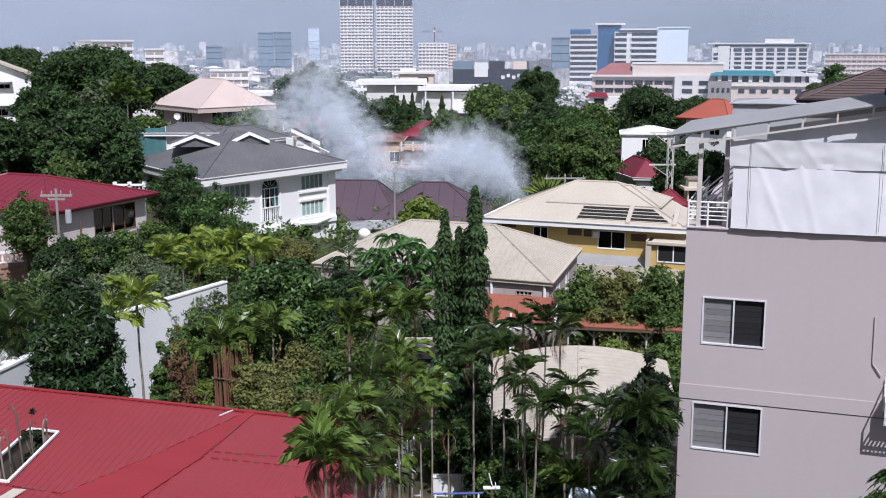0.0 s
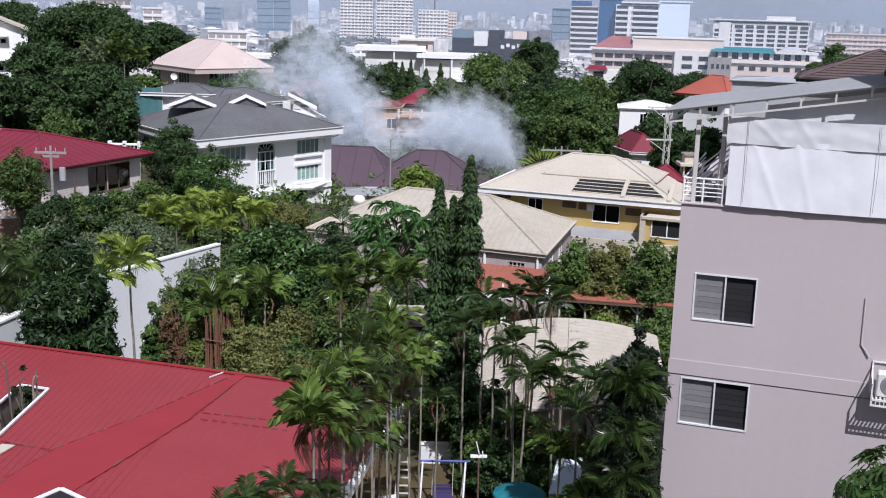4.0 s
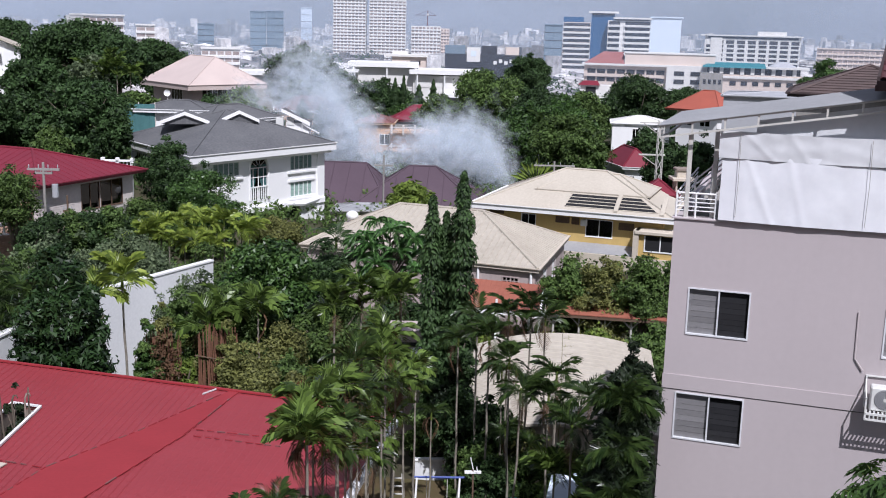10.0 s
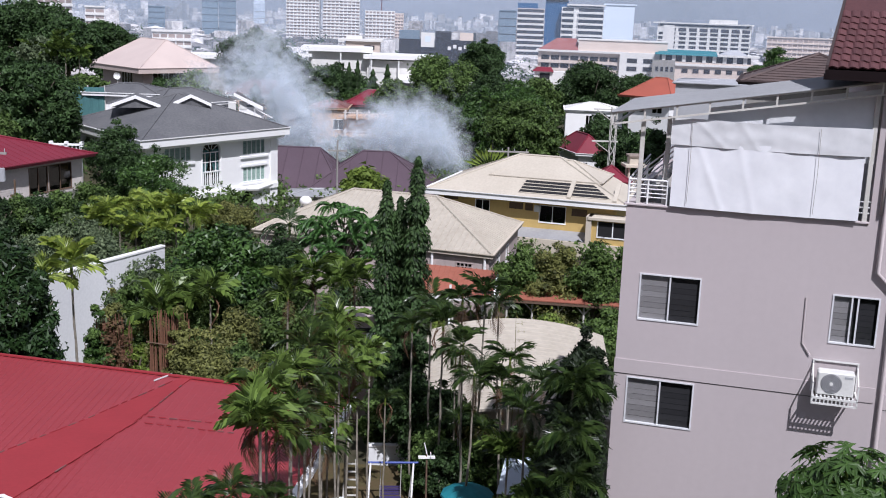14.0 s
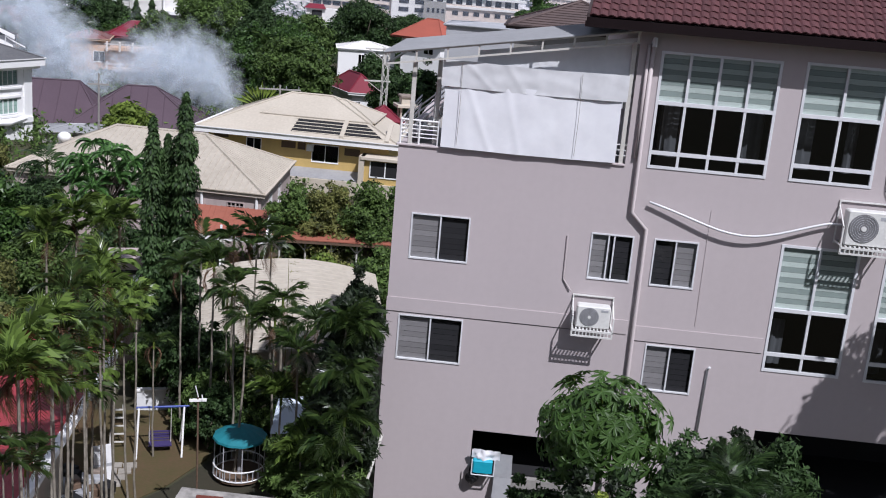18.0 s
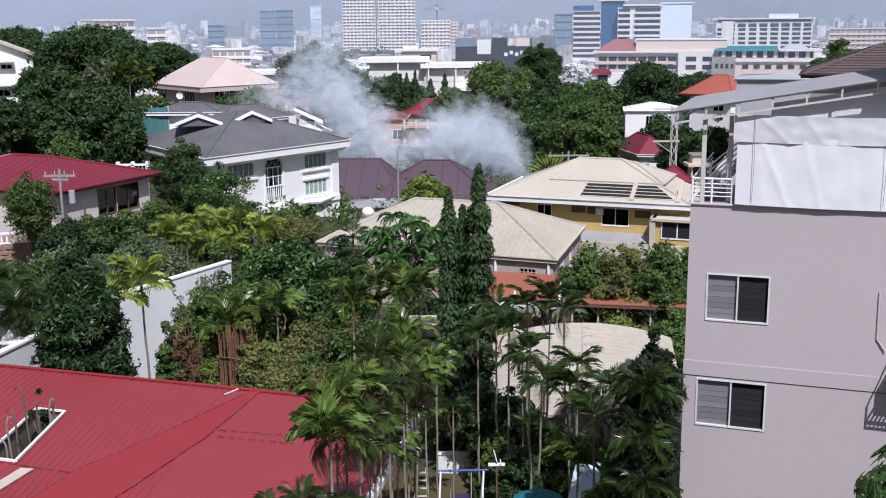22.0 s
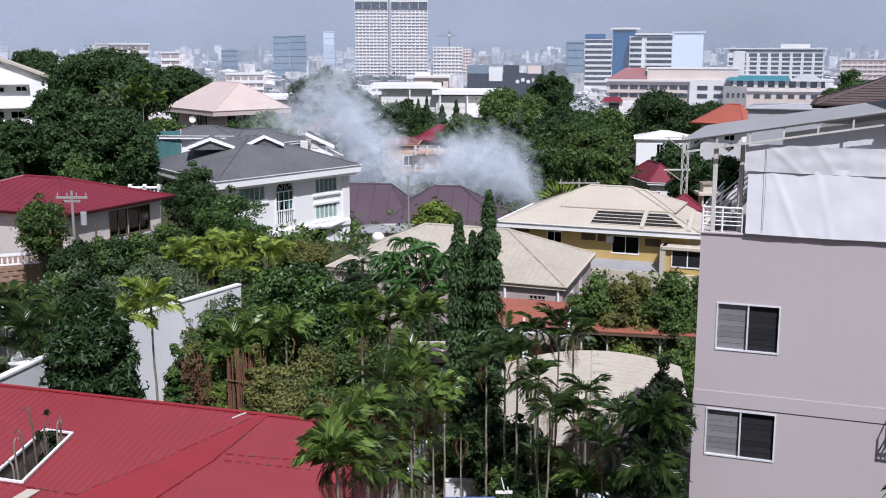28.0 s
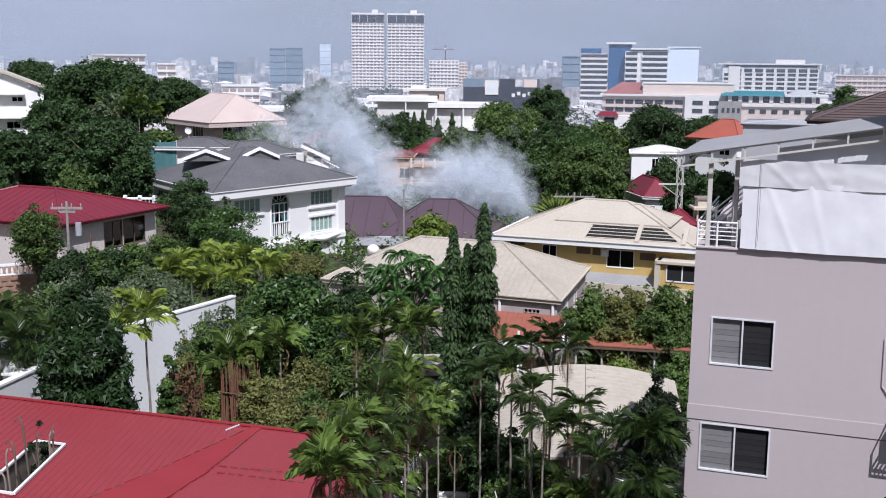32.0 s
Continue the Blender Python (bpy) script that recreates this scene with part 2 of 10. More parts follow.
M = {
    "ground": surface("soil and grass", (0.045, 0.052, 0.022), (0.07, 0.055, 0.035), 0.95, 3.0, 0.25, 0.4),
    # worn grass, darkened further: part of the tree shade is in this colour
    "lawn": surface("worn lawn", (0.070, 0.066, 0.022), (0.105, 0.066, 0.036), 0.95, 9, 0.9, 0.5),
    "path": surface("pale paving", (0.38, 0.35, 0.31), (0.26, 0.24, 0.21), 0.9, 10, 0.8, 0.3),
    "render": surface("mauve-grey painted render", (0.50, 0.447, 0.455), (0.46, 0.41, 0.418), 0.88, 5, 0.25, 0.04, streak=0.2),
    "render_dark": surface("groove in the render", (0.16, 0.15, 0.15), None, 0.9),
    "cream_pipe": surface("painted downpipe", (0.56, 0.50, 0.50), (0.48, 0.43, 0.43), 0.6),
    "white": surface("white paint", (0.88, 0.88, 0.88), (0.82, 0.82, 0.815), 0.6, 8, 0.5, 0.05, streak=0.12),
    "white_wall": surface("limewashed wall", (0.80, 0.81, 0.82), (0.66, 0.67, 0.68), 0.85, 8, 0.3, 0.2, streak=0.1),
    "alu": surface("white aluminium", (0.72, 0.73, 0.75), (0.62, 0.63, 0.66), 0.4, 20, 1, 0.03),
    "steel": surface("cream painted steel", (0.66, 0.65, 0.61), (0.5, 0.48, 0.44), 0.5, 20, 2, 0.05),
    "canopy": surface("weathered zinc sheet", (0.42, 0.425, 0.44), (0.30, 0.305, 0.32), 0.55, 6, 0.5, 0.1, metal=0.2, streak=0.3),
    "canvas": canvas("weathered grey canvas", (0.52, 0.53, 0.55), 0.4),
    "tarp": surface("white tarpaulin", (0.82, 0.83, 0.86), (0.74, 0.75, 0.79), 0.45, 5, 0.5, 0.1),
    "tarp_grey": surface("grey-white tarpaulin", (0.70, 0.71, 0.73), (0.60, 0.61, 0.63), 0.5, 5, 0.6, 0.1),
    "cream_wall": surface("cream wall", (0.6, 0.54, 0.45), (0.5, 0.44, 0.36), 0.8, 9, 0.4, 0.1),
    "tile_maroon": surface("maroon roof tile", (0.12, 0.045, 0.047), (0.075, 0.03, 0.033), 0.65, 14, 1.2, 0.15, per_piece=0.2),
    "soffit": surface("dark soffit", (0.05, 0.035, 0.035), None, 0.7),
    # near-black stand-in for unlit rooms: the shade is in the colour
    "dark": surface("near-black for unlit interiors", (0.018, 0.018, 0.02), None, 0.9),
    "slat": surface("grey-green louvre slat", (0.64, 0.70, 0.67), (0.52, 0.58, 0.56), 0.5, 10, 1, 0.03, per_piece=0.12),
    "slat_grey": surface("grey blind slat", (0.34, 0.32, 0.33), (0.26, 0.25, 0.26), 0.6, 10, 1, 0.03, per_piece=0.14),
    "glass": glazing("window glass", (0.9, 0.93, 0.93)),
    "glass_dark": glazing("dark window glass", (0.13, 0.14, 0.15)),
    "screen": surface("dark insect screen", (0.035, 0.036, 0.04), None, 0.8, 40),
    "ac": surface("white casing", (0.74, 0.74, 0.72), (0.6, 0.6, 0.58), 0.5, 15, 2, 0.03),
    "ac_fan": surface("grey fan grille", (0.22, 0.22, 0.23), None, 0.6),
    "roof_red": surface("red painted metal roof", (0.33, 0.043, 0.052), (0.27, 0.034, 0.042), 0.55, 7, 0.35, 0.12, streak=0.2),
    "roof_redcap": surface("red roof flashing", (0.33, 0.040, 0.048), (0.27, 0.033, 0.040), 0.7, 9, 0.8, 0.12, spec=0.15),
    "roof_crimson": surface("crimson metal roof", (0.21, 0.022, 0.04), (0.16, 0.018, 0.032), 0.5, 6, 0.3, 0.1),
    "roof_slate": surface("dark grey slate roof", (0.165, 0.167, 0.172), (0.075, 0.077, 0.084), 0.8, 6, 0.22, 0.35, streak=0.35),
    "roof_beige": surface("sun-bleached beige roof", (0.50, 0.455, 0.385), (0.36, 0.322, 0.265), 0.8, 2.0, 0.2, 0.1, streak=0.3),
    "roof_cream": surface("cream roof", (0.56, 0.51, 0.43), (0.44, 0.395, 0.325), 0.8, 5, 0.22, 0.15, streak=0.25),
    "roof_pink": surface("pale pink roof", (0.60, 0.50, 0.46), (0.52, 0.43, 0.40), 0.7, 5, 0.25, 0.1),
    "roof_purple": surface("dusty purple-brown roof", (0.10, 0.068, 0.088), (0.075, 0.05, 0.066), 0.75, 6, 0.2, 0.15),
    "roof_orange": surface("rusty orange roof", (0.37, 0.13, 0.085), (0.26, 0.085, 0.055), 0.75, 6, 0.6, 0.15),
    "roof_terracotta": surface("terracotta roof", (0.40, 0.105, 0.07), (0.31, 0.085, 0.058), 0.7, 6, 0.3, 0.12),
    "roof_brown": surface("old brown roof tiles", (0.12, 0.085, 0.08), (0.08, 0.06, 0.058), 0.8, 7, 0.8, 0.25, per_piece=0.15),
    "roof_dull": surface("dull brown-red roof", (0.22, 0.10, 0.095), (0.16, 0.075, 0.07), 0.75, 6, 0.3, 0.15),
    "roof_oldred": surface("rust-stained old red roof", (0.34, 0.15, 0.14), (0.22, 0.07, 0.065), 0.75, 0.6, 0.12, 0.1, streak=0.3),
    "yellow": surface("ochre yellow wall", (0.60, 0.43, 0.16), (0.50, 0.35, 0.13), 0.8, 9, 0.5, 0.1, streak=0.3),
    "pinkish": surface("dusty pink wall", (0.50, 0.42, 0.40), (0.40, 0.33, 0.315), 0.85, 8, 0.5, 0.12, streak=0.4),
    "pale_wall": surface("pale stone-clad wall", (0.68, 0.63, 0.60), (0.55, 0.50, 0.47), 0.85, 6, 0.6, 0.2),
    "rubble": surface("red-brown rubble stone", (0.36, 0.24, 0.17), (0.22, 0.14, 0.10), 0.9, 5, 1.4, 0.5),
    "stained_slab": surface("mould-stained concrete slab", (0.44, 0.42, 0.40), (0.10, 0.098, 0.09), 0.95, 5, 1.6, 0.3),
    "pink_paint": surface("faded pink paint", (0.50, 0.32, 0.33), (0.36, 0.23, 0.24), 0.85, 8, 0.9, 0.15, streak=0.3),
    "gutter": surface("dark brown gutter", (0.014, 0.009, 0.010), None, 0.8, spec=0.08),
    "slat_dim": surface("shaded band of a blind", (0.36, 0.42, 0.40), (0.30, 0.35, 0.34), 0.6, 10, 1, 0.03),
    "peach": surface("peach wall", (0.58, 0.40, 0.29), (0.48, 0.33, 0.24), 0.8, 6, 0.4, 0.1),
    "brick": surface("orange brick wall", (0.42, 0.22, 0.14), (0.33, 0.17, 0.11), 0.9, 10, 1.0, 0.3),
    "stone": surface("rough stone wall", (0.30, 0.25, 0.21), (0.20, 0.16, 0.135), 0.9, 5, 1.2, 0.5),
    "concrete": surface("stained concrete", (0.36, 0.345, 0.325), (0.23, 0.22, 0.205), 0.9, 7, 0.8, 0.3, streak=0.3),
    "grey_paint": surface("grey painted metal", (0.42, 0.43, 0.46), (0.36, 0.37, 0.39), 0.6, 8, 0.6, 0.05),
    "wood": surface("weathered wood", (0.16, 0.105, 0.07), (0.10, 0.065, 0.045), 0.85, 12, 1.5, 0.3),
    "cane": surface("dry brown cane", (0.26, 0.125, 0.075), (0.12, 0.058, 0.036), 0.85, 12, 1.5, 0.2, per_piece=0.25),
    "bark": surface("grey bark", (0.16, 0.13, 0.10), (0.09, 0.075, 0.06), 0.95, 14, 2.0, 0.5),
    "palm_bark": surface("ringed palm stem", (0.33, 0.30, 0.25), (0.13, 0.115, 0.09), 0.9, 10, 3.0, 0.3),
    "blue_metal": surface("blue painted steel", (0.05, 0.09, 0.35), None, 0.5),
    "teal": surface("teal canopy", (0.02, 0.21, 0.25), (0.015, 0.16, 0.20), 0.6, 8, 1.0, 0.1),
    "purple": surface("purple painted boards", (0.06, 0.045, 0.15), None, 0.6),
    "cyan": surface("cyan plastic", (0.02, 0.42, 0.55), (0.015, 0.35, 0.48), 0.5),
    "black": surface("black bag", (0.015, 0.015, 0.017), None, 0.6),
    "rust": surface("rusty hatch", (0.20, 0.05, 0.035), (0.13, 0.035, 0.025), 0.8),
    "net": surface("blue-green netting", (0.08, 0.20, 0.20), (0.05, 0.13, 0.14), 0.9),
    "curtain": surface("pale green curtain", (0.46, 0.58, 0.53), (0.36, 0.48, 0.44), 0.8),
    "far_white": surface("white far facade", (0.74, 0.73, 0.71), (0.64, 0.63, 0.61), 0.8, 0.5, 0.05, 0),
    "far_cream": surface("cream far facade", (0.70, 0.60, 0.54), (0.58, 0.49, 0.43), 0.8, 0.5, 0.08, 0, streak=0.3),
    # set darker so that flat panels carry the shade of recessed windows
    "far_window": surface("far window band", (0.05, 0.05, 0.058), (0.028, 0.028, 0.033), 0.5, 0.3, 0.1, 0, per_piece=0.25, spec=0.2),
    # flat brownish panels on the facade; the recess is drawn by colour alone
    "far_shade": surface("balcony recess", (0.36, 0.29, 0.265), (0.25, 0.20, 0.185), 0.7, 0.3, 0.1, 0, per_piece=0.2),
    "far_blue": surface("blue cladding", (0.012, 0.085, 0.22), (0.010, 0.07, 0.18), 0.5, 0.5, 0.1, 0),
    "far_panel": surface("pale blue-white cladding", (0.66, 0.74, 0.84), (0.60, 0.69, 0.80), 0.6, 0.5, 0.05, 0),
    # lightened: some distance haze is put into this glass colour too
    "far_glass": surface("blue-grey curtain wall", (0.20, 0.26, 0.32), (0.16, 0.22, 0.28), 0.25, 0.4, 0.1, 0, per_piece=0.15),
    "far_black": surface("black cladding", (0.025, 0.027, 0.035), (0.04, 0.04, 0.05), 0.5, 0.5, 0.1, 0),
    "city": surface("far town walls and roofs", (0.68, 0.66, 0.65), (0.11, 0.10, 0.105), 0.85, 0.2, 0.02, 0, per_piece=0.7),
    # second colours cut to near black: shadowed gaps of the crowns, put into leaves
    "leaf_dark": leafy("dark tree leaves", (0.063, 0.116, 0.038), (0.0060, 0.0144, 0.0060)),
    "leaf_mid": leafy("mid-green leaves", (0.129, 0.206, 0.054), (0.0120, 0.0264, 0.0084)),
    "leaf_light": leafy("light green leaves", (0.179, 0.246, 0.045), (0.0330, 0.0600, 0.0108)),
    "leaf_olive": leafy("olive yellow-green leaves", (0.224, 0.235, 0.073), (0.0420, 0.0510, 0.0168)),
    "leaf_grey": leafy("grey-green leaves", (0.17, 0.22, 0.115), (0.030, 0.050, 0.025)),
    "leaf_palm": leafy("palm leaflets", (0.165, 0.25, 0.055), (0.0080, 0.0200, 0.0055), 0.25, 0.26),
    "leaf_palmdark": leafy("dark palm leaflets", (0.062, 0.10, 0.026), (0.010, 0.024, 0.008), 0.2, 0.3),
    "leaf_palmfine": leafy("fine dark palm leaflets", (0.05, 0.09, 0.026), (0.012, 0.028, 0.010), 0.2, 0.4),
    "leaf_yellow": leafy("yellow-green palm leaflets", (0.36, 0.44, 0.085), (0.09, 0.15, 0.03), 0.3, 0.35),
    "leaf_whorl": leafy("bright glossy whorled leaves", (0.11, 0.24, 0.06), (0.022, 0.06, 0.016), 0.22, 0.4),
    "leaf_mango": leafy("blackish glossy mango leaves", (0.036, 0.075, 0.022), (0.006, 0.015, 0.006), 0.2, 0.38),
    "leaf_brown": leafy("dry brown leaves", (0.19, 0.115, 0.065), (0.09, 0.05, 0.03), 0.3, 0.7),
    # near black: shade from buildings and trees is put into this leaf colour
    "leaf_shade": leafy("green leaves blackened for shade", (0.024, 0.040, 0.015), (0.007, 0.014, 0.006), 0.2, 0.5),
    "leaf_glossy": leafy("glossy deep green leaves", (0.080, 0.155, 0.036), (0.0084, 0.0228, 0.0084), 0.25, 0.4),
    "smoke": smoke_flecks("pale smoke wisps", (0.87, 0.93, 0.99), 0.066),
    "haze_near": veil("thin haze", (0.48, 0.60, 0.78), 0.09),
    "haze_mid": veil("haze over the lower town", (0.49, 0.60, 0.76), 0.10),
    # tree shade on the yard is put into this dark soil colour
    "soil_shaded": surface("soil darkened for tree shade", (0.030, 0.032, 0.018), (0.045, 0.038, 0.025), 0.95, 5.0, 0.5, 0.4),
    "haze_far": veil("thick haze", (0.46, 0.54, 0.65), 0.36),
}


# ---- mesh helpers ----
class Geo:
    """Gathers corners and faces for one mesh."""

    def __init__(self):
        self.v, self.f = [], []

    def add(self, verts, faces):
        k = len(self.v)
        self.v += [tuple(p) for p in verts]
        self.f += [tuple(i + k for i in face) for face in faces]
        return self

    def hexa(self, b, t):
        """A block from four corners below and four above."""
        return self.add(list(b) + list(t), [(3, 2, 1, 0), (4, 5, 6, 7), (0, 1, 5, 4), (1, 2, 6, 5), (2, 3, 7, 6), (3, 0, 4, 7)])

    def box(self, x0, x1, y0, y1, z0, z1):
        return self.hexa([(x0, y0, z0), (x1, y0, z0), (x1, y1, z0), (x0, y1, z0)], [(x0, y0, z1), (x1, y0, z1), (x1, y1, z1), (x0, y1, z1)])

    def bevelled(self, x0, x1, y0, y1, z0, z1, b=0.02):
        """A block with its upright and upper edges taken off."""
        def ring(i, z):
            a, c, d, e = x0 + i, x1 - i, y0 + i, y1 - i
            return [(a + b, d, z), (c - b, d, z), (c, d + b, z), (c, e - b, z), (c - b, e, z), (a + b, e, z), (a, e - b, z), (a, d + b, z)]
        vs = ring(0, z0) + ring(0, z1 - b) + ring(b, z1)
        fs = [tuple(range(7, -1, -1)), tuple(range(16, 24))]
        for k in (0, 8):
            fs += [(k + i, k + (i + 1) % 8, k + 8 + (i + 1) % 8, k + 8 + i) for i in range(8)]
        return self.add(vs, fs)

    def tube(self, pts, radii, n=6, cap=True):
        pts = [Vector(p) for p in pts]
        k = len(self.v)
        for i, p in enumerate(pts):
            d = (pts[min(i + 1, len(pts) - 1)] - pts[max(i - 1, 0)]).normalized()
            a = d.orthogonal().normalized() if abs(d.z) < 0.99 else Vector((1, 0, 0))
            if i == 0:
                a0 = a
            a = (a0 - d * a0.dot(d)).normalized()
            b = d.cross(a)
            r = radii[i] if isinstance(radii, (list, tuple)) else radii
            self.v += [tuple(p + r * (math.cos(t) * a + math.sin(t) * b)) for t in [2 * math.pi * j / n for j in range(n)]]
        for i in range(len(pts) - 1):
            self.f += [(k + i * n + j, k + i * n + (j + 1) % n, k + (i + 1) * n + (j + 1) % n, k + (i + 1) * n + j) for j in range(n)]
        if cap:
            self.f += [tuple(k + j for j in range(n - 1, -1, -1)), tuple(k + (len(pts) - 1) * n + j for j in range(n))]
        return self

    def moved(self, m):
        self.v = [tuple(m @ Vector(p)) for p in self.v]
        if m.determinant() < 0:
            self.f = [tuple(reversed(q)) for q in self.f]
        return self

    def mesh(self, name, smooth=False):
        me = bpy.data.meshes.new(name)
        me.from_pydata(self.v, [], self.f)
        if smooth:
            me.polygons.foreach_set("use_smooth", [True] * len(me.polygons))
        me.update()
        return me


def thing(name, base, label, category, group="", kind="", turn=0.0):
    """An Empty at the foot of a thing; its parts go under it."""
    ob = new(name)
    ob.empty_display_size = 0.3
    ob.matrix_world = pose(*base, 0, 0, turn)
    return tagged(ob, label, category, group, kind)


def part(name, shape, material, parent, label="", smooth=False):
    """One mesh under a thing or a part."""
    me = shape if isinstance(shape, bpy.types.Mesh) else shape.mesh(name, smooth)
    if not me.materials:
        me.materials.append(M[material])
    ob = new(name, me)
    ob.parent = parent
    if material.startswith("glass"):
        ob.visible_shadow = False      # clear panes let the daylight in
    return tagged(ob, label) if label else ob


def single(name, shape, material, base, label, category, group="", kind="", turn=0.0, smooth=False):
    """A thing that is one mesh."""
    me = shape if isinstance(shape, bpy.types.Mesh) else shape.mesh(name, smooth)
    if not me.materials:
        me.materials.append(M[material])
    ob = new(name, me)
    ob.matrix_world = pose(*base, 0, 0, turn)
    return tagged(ob, label, category, group, kind)


def quads_mesh(name, verts, per=4):
    """A mesh of loose faces from an array of corners."""
    n = len(verts) // per
    me = bpy.data.meshes.new(name)
    me.vertices.add(len(verts))
    me.vertices.foreach_set("co", np.asarray(verts, dtype=np.float32).ravel())
    me.loops.add(n * per)
    me.loops.foreach_set("vertex_index", np.arange(n * per, dtype=np.int32))
    me.polygons.add(n)
    me.polygons.foreach_set("loop_start", np.arange(0, n * per, per, dtype=np.int32))
    me.polygons.foreach_set("loop_total", np.full(n, per, dtype=np.int32))
    me.update(calc_edges=True)
    return me


def ground_z(x, y):
    """The lie of the land: level by the houses, falling away to the town, with a rise on the left."""
    x, y = np.asarray(x, dtype=float), np.asarray(y, dtype=float)
    g = np.interp(y, [38, 66, 150, 500], [0, -4.5, -4.5, -20.0])
    h = np.clip((-x - 8) / 25, 0, 1) * np.clip((y - 60) / 50, 0, 1) * np.clip((330 - y) / 150, 0, 1)
    return g + 6.5 * h


def gz(x, y):
    return float(ground_z(x, y))


# ---- the land and the far town ----
def build_ground():
    xs = np.concatenate([[-4900, -2500, -1200, -600, -300, -180], np.arange(-120, 121, 4.0), [180, 300, 600, 1200, 2500, 4900]])
    ys = np.concatenate([[-4900, -2000, -800, -300, -100, -40], np.arange(-10, 260, 4.0), [300, 340, 400, 450, 500, 800, 1500, 2800, 4900]])
    X, Y = np.meshgrid(xs, ys)
    Z = ground_z(X, Y)
    g = Geo()
    g.v = [tuple(p) for p in np.stack([X, Y, Z], -1).reshape(-1, 3)]
    n = len(xs)
    g.f = [(j * n + i, j * n + i + 1, (j + 1) * n + i + 1, (j + 1) * n + i) for j in range(len(ys) - 1) for i in range(n - 1)]
    single("ground", g, "ground", (0, 0, 0), "sloping ground of soil and rough grass", "ground", kind="structure", smooth=True)


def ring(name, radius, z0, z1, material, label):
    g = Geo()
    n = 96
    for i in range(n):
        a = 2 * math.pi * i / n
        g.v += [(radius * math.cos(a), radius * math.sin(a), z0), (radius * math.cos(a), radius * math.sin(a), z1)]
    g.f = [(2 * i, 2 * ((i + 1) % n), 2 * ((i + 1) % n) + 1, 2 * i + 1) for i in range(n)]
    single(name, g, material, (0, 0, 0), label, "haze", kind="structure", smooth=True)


def build_city():
    """The low town to the horizon: small blocks, denser and smaller to the eye with distance."""
    rng = np.random.default_rng(5)
    g = Geo()
    for _ in range(9000):
        y = 330 * (12.5 ** rng.random() ** 0.8)
        x = y * rng.uniform(-0.62, 0.75)
        w, d, h = rng.uniform(6, 20), rng.uniform(6, 18), rng.uniform(3.5, 9) * (1 + 0.35 * (y > 900) + 0.7 * (y > 1500))
        if rng.random() < (0.05 if y < 1500 else 0.22):
            h *= rng.uniform(1.5, 2.6)
        if y < 640 and -60 < x < 200:
            h = min(h, 6)
        z = gz(x, y) - 1
        a = rng.uniform(0, math.pi / 2)
        c, s = math.cos(a), math.sin(a)
        q = [(x + c * u * w / 2 - s * v * d / 2, y + s * u * w / 2 + c * v * d / 2) for u, v in ((-1, -1), (1, -1), (1, 1), (-1, 1))]
        g.hexa([(*p, z) for p in q], [(*p, z + h) for p in q])
        if rng.random() < 0.45 and y < 1500:   # a low hipped roof
            k = len(g.v)
            g.v += [(*p, z + h + 0.05) for p in q] + [(x, y, z + h + w * 0.16)]
            g.f += [(k, k + 1, k + 4), (k + 1, k + 2, k + 4), (k + 2, k + 3, k + 4), (k + 3, k, k + 4)]
    single("far_town", g, "city", (0, 0, 0), "dense low pale houses of the far town", "town", kind="stuff")


def clumps(rng, centres, radii, count, size, flat=0.75, up=0.25):
    """Leaf faces scattered through round clumps, mostly near their outside."""
    centres, radii = np.asarray(centres, float), np.asarray(radii, float)
    w = radii ** 2
    idx = rng.choice(len(centres), count, p=w / w.sum())
    d = rng.normal(size=(count, 3))
    d /= np.linalg.norm(d, axis=1)[:, None]
    r = radii[idx] * (0.55 + 0.5 * rng.random(count) ** 0.6)
    pos = centres[idx] + d * r[:, None] * [1, 1, flat]
    nrm = d * 0.7 + rng.normal(size=(count, 3)) * 0.6 + [0, 0, up]
    return leaf_faces(rng, pos, nrm, size * 1.05)


def leaf_faces(rng, pos, nrm, size, long=1.7):
    """Pointed leaves at the places given: three corners each, the tip drawn out."""
    nrm = nrm / np.linalg.norm(nrm, axis=1)[:, None]
    t = np.cross(nrm, rng.normal(size=nrm.shape))
    t /= np.linalg.norm(t, axis=1)[:, None]
    b = np.cross(nrm, t)
    s = (size * (0.6 + 0.8 * rng.random(len(pos))))[:, None]
    lean = b * s * (rng.random(len(pos))[:, None] - 0.5) * 0.5
    return np.stack([pos - t * s * long * 0.42 + b * s * 0.52, pos - t * s * long * 0.30 - b * s * 0.52, pos + t * s * long * 0.58 + lean], 1).reshape(-1, 3)


def build_far_woods():
    rng = np.random.default_rng(9)
    cs, rs = [], []
    for _ in range(700):
        y = 260 * 8.5 ** rng.random()
        x = y * rng.uniform(-0.5, 0.62)
        r = rng.uniform(3, 7) * (1 + y / 2500)
        cs.append((x, y, gz(x, y) + r * 0.7)), rs.append(r)
    single("far_woods", quads_mesh("far_woods", clumps(rng, cs, rs, 60000, 1.1), 3), "leaf_dark", (0, 0, 0), "dark green tree crowns among the far houses", "trees", kind="stuff")


build_ground()
# distance haze is added as three pale see-through sheets round the town
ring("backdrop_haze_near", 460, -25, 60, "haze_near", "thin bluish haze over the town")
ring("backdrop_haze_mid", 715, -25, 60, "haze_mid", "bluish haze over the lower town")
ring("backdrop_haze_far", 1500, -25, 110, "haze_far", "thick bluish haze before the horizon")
build_city()
build_far_woods()


# ---- parts that many houses share ----
def lerp(a, b, t):
    return tuple(a[i] + (b[i] - a[i]) * t for i in range(len(a)))


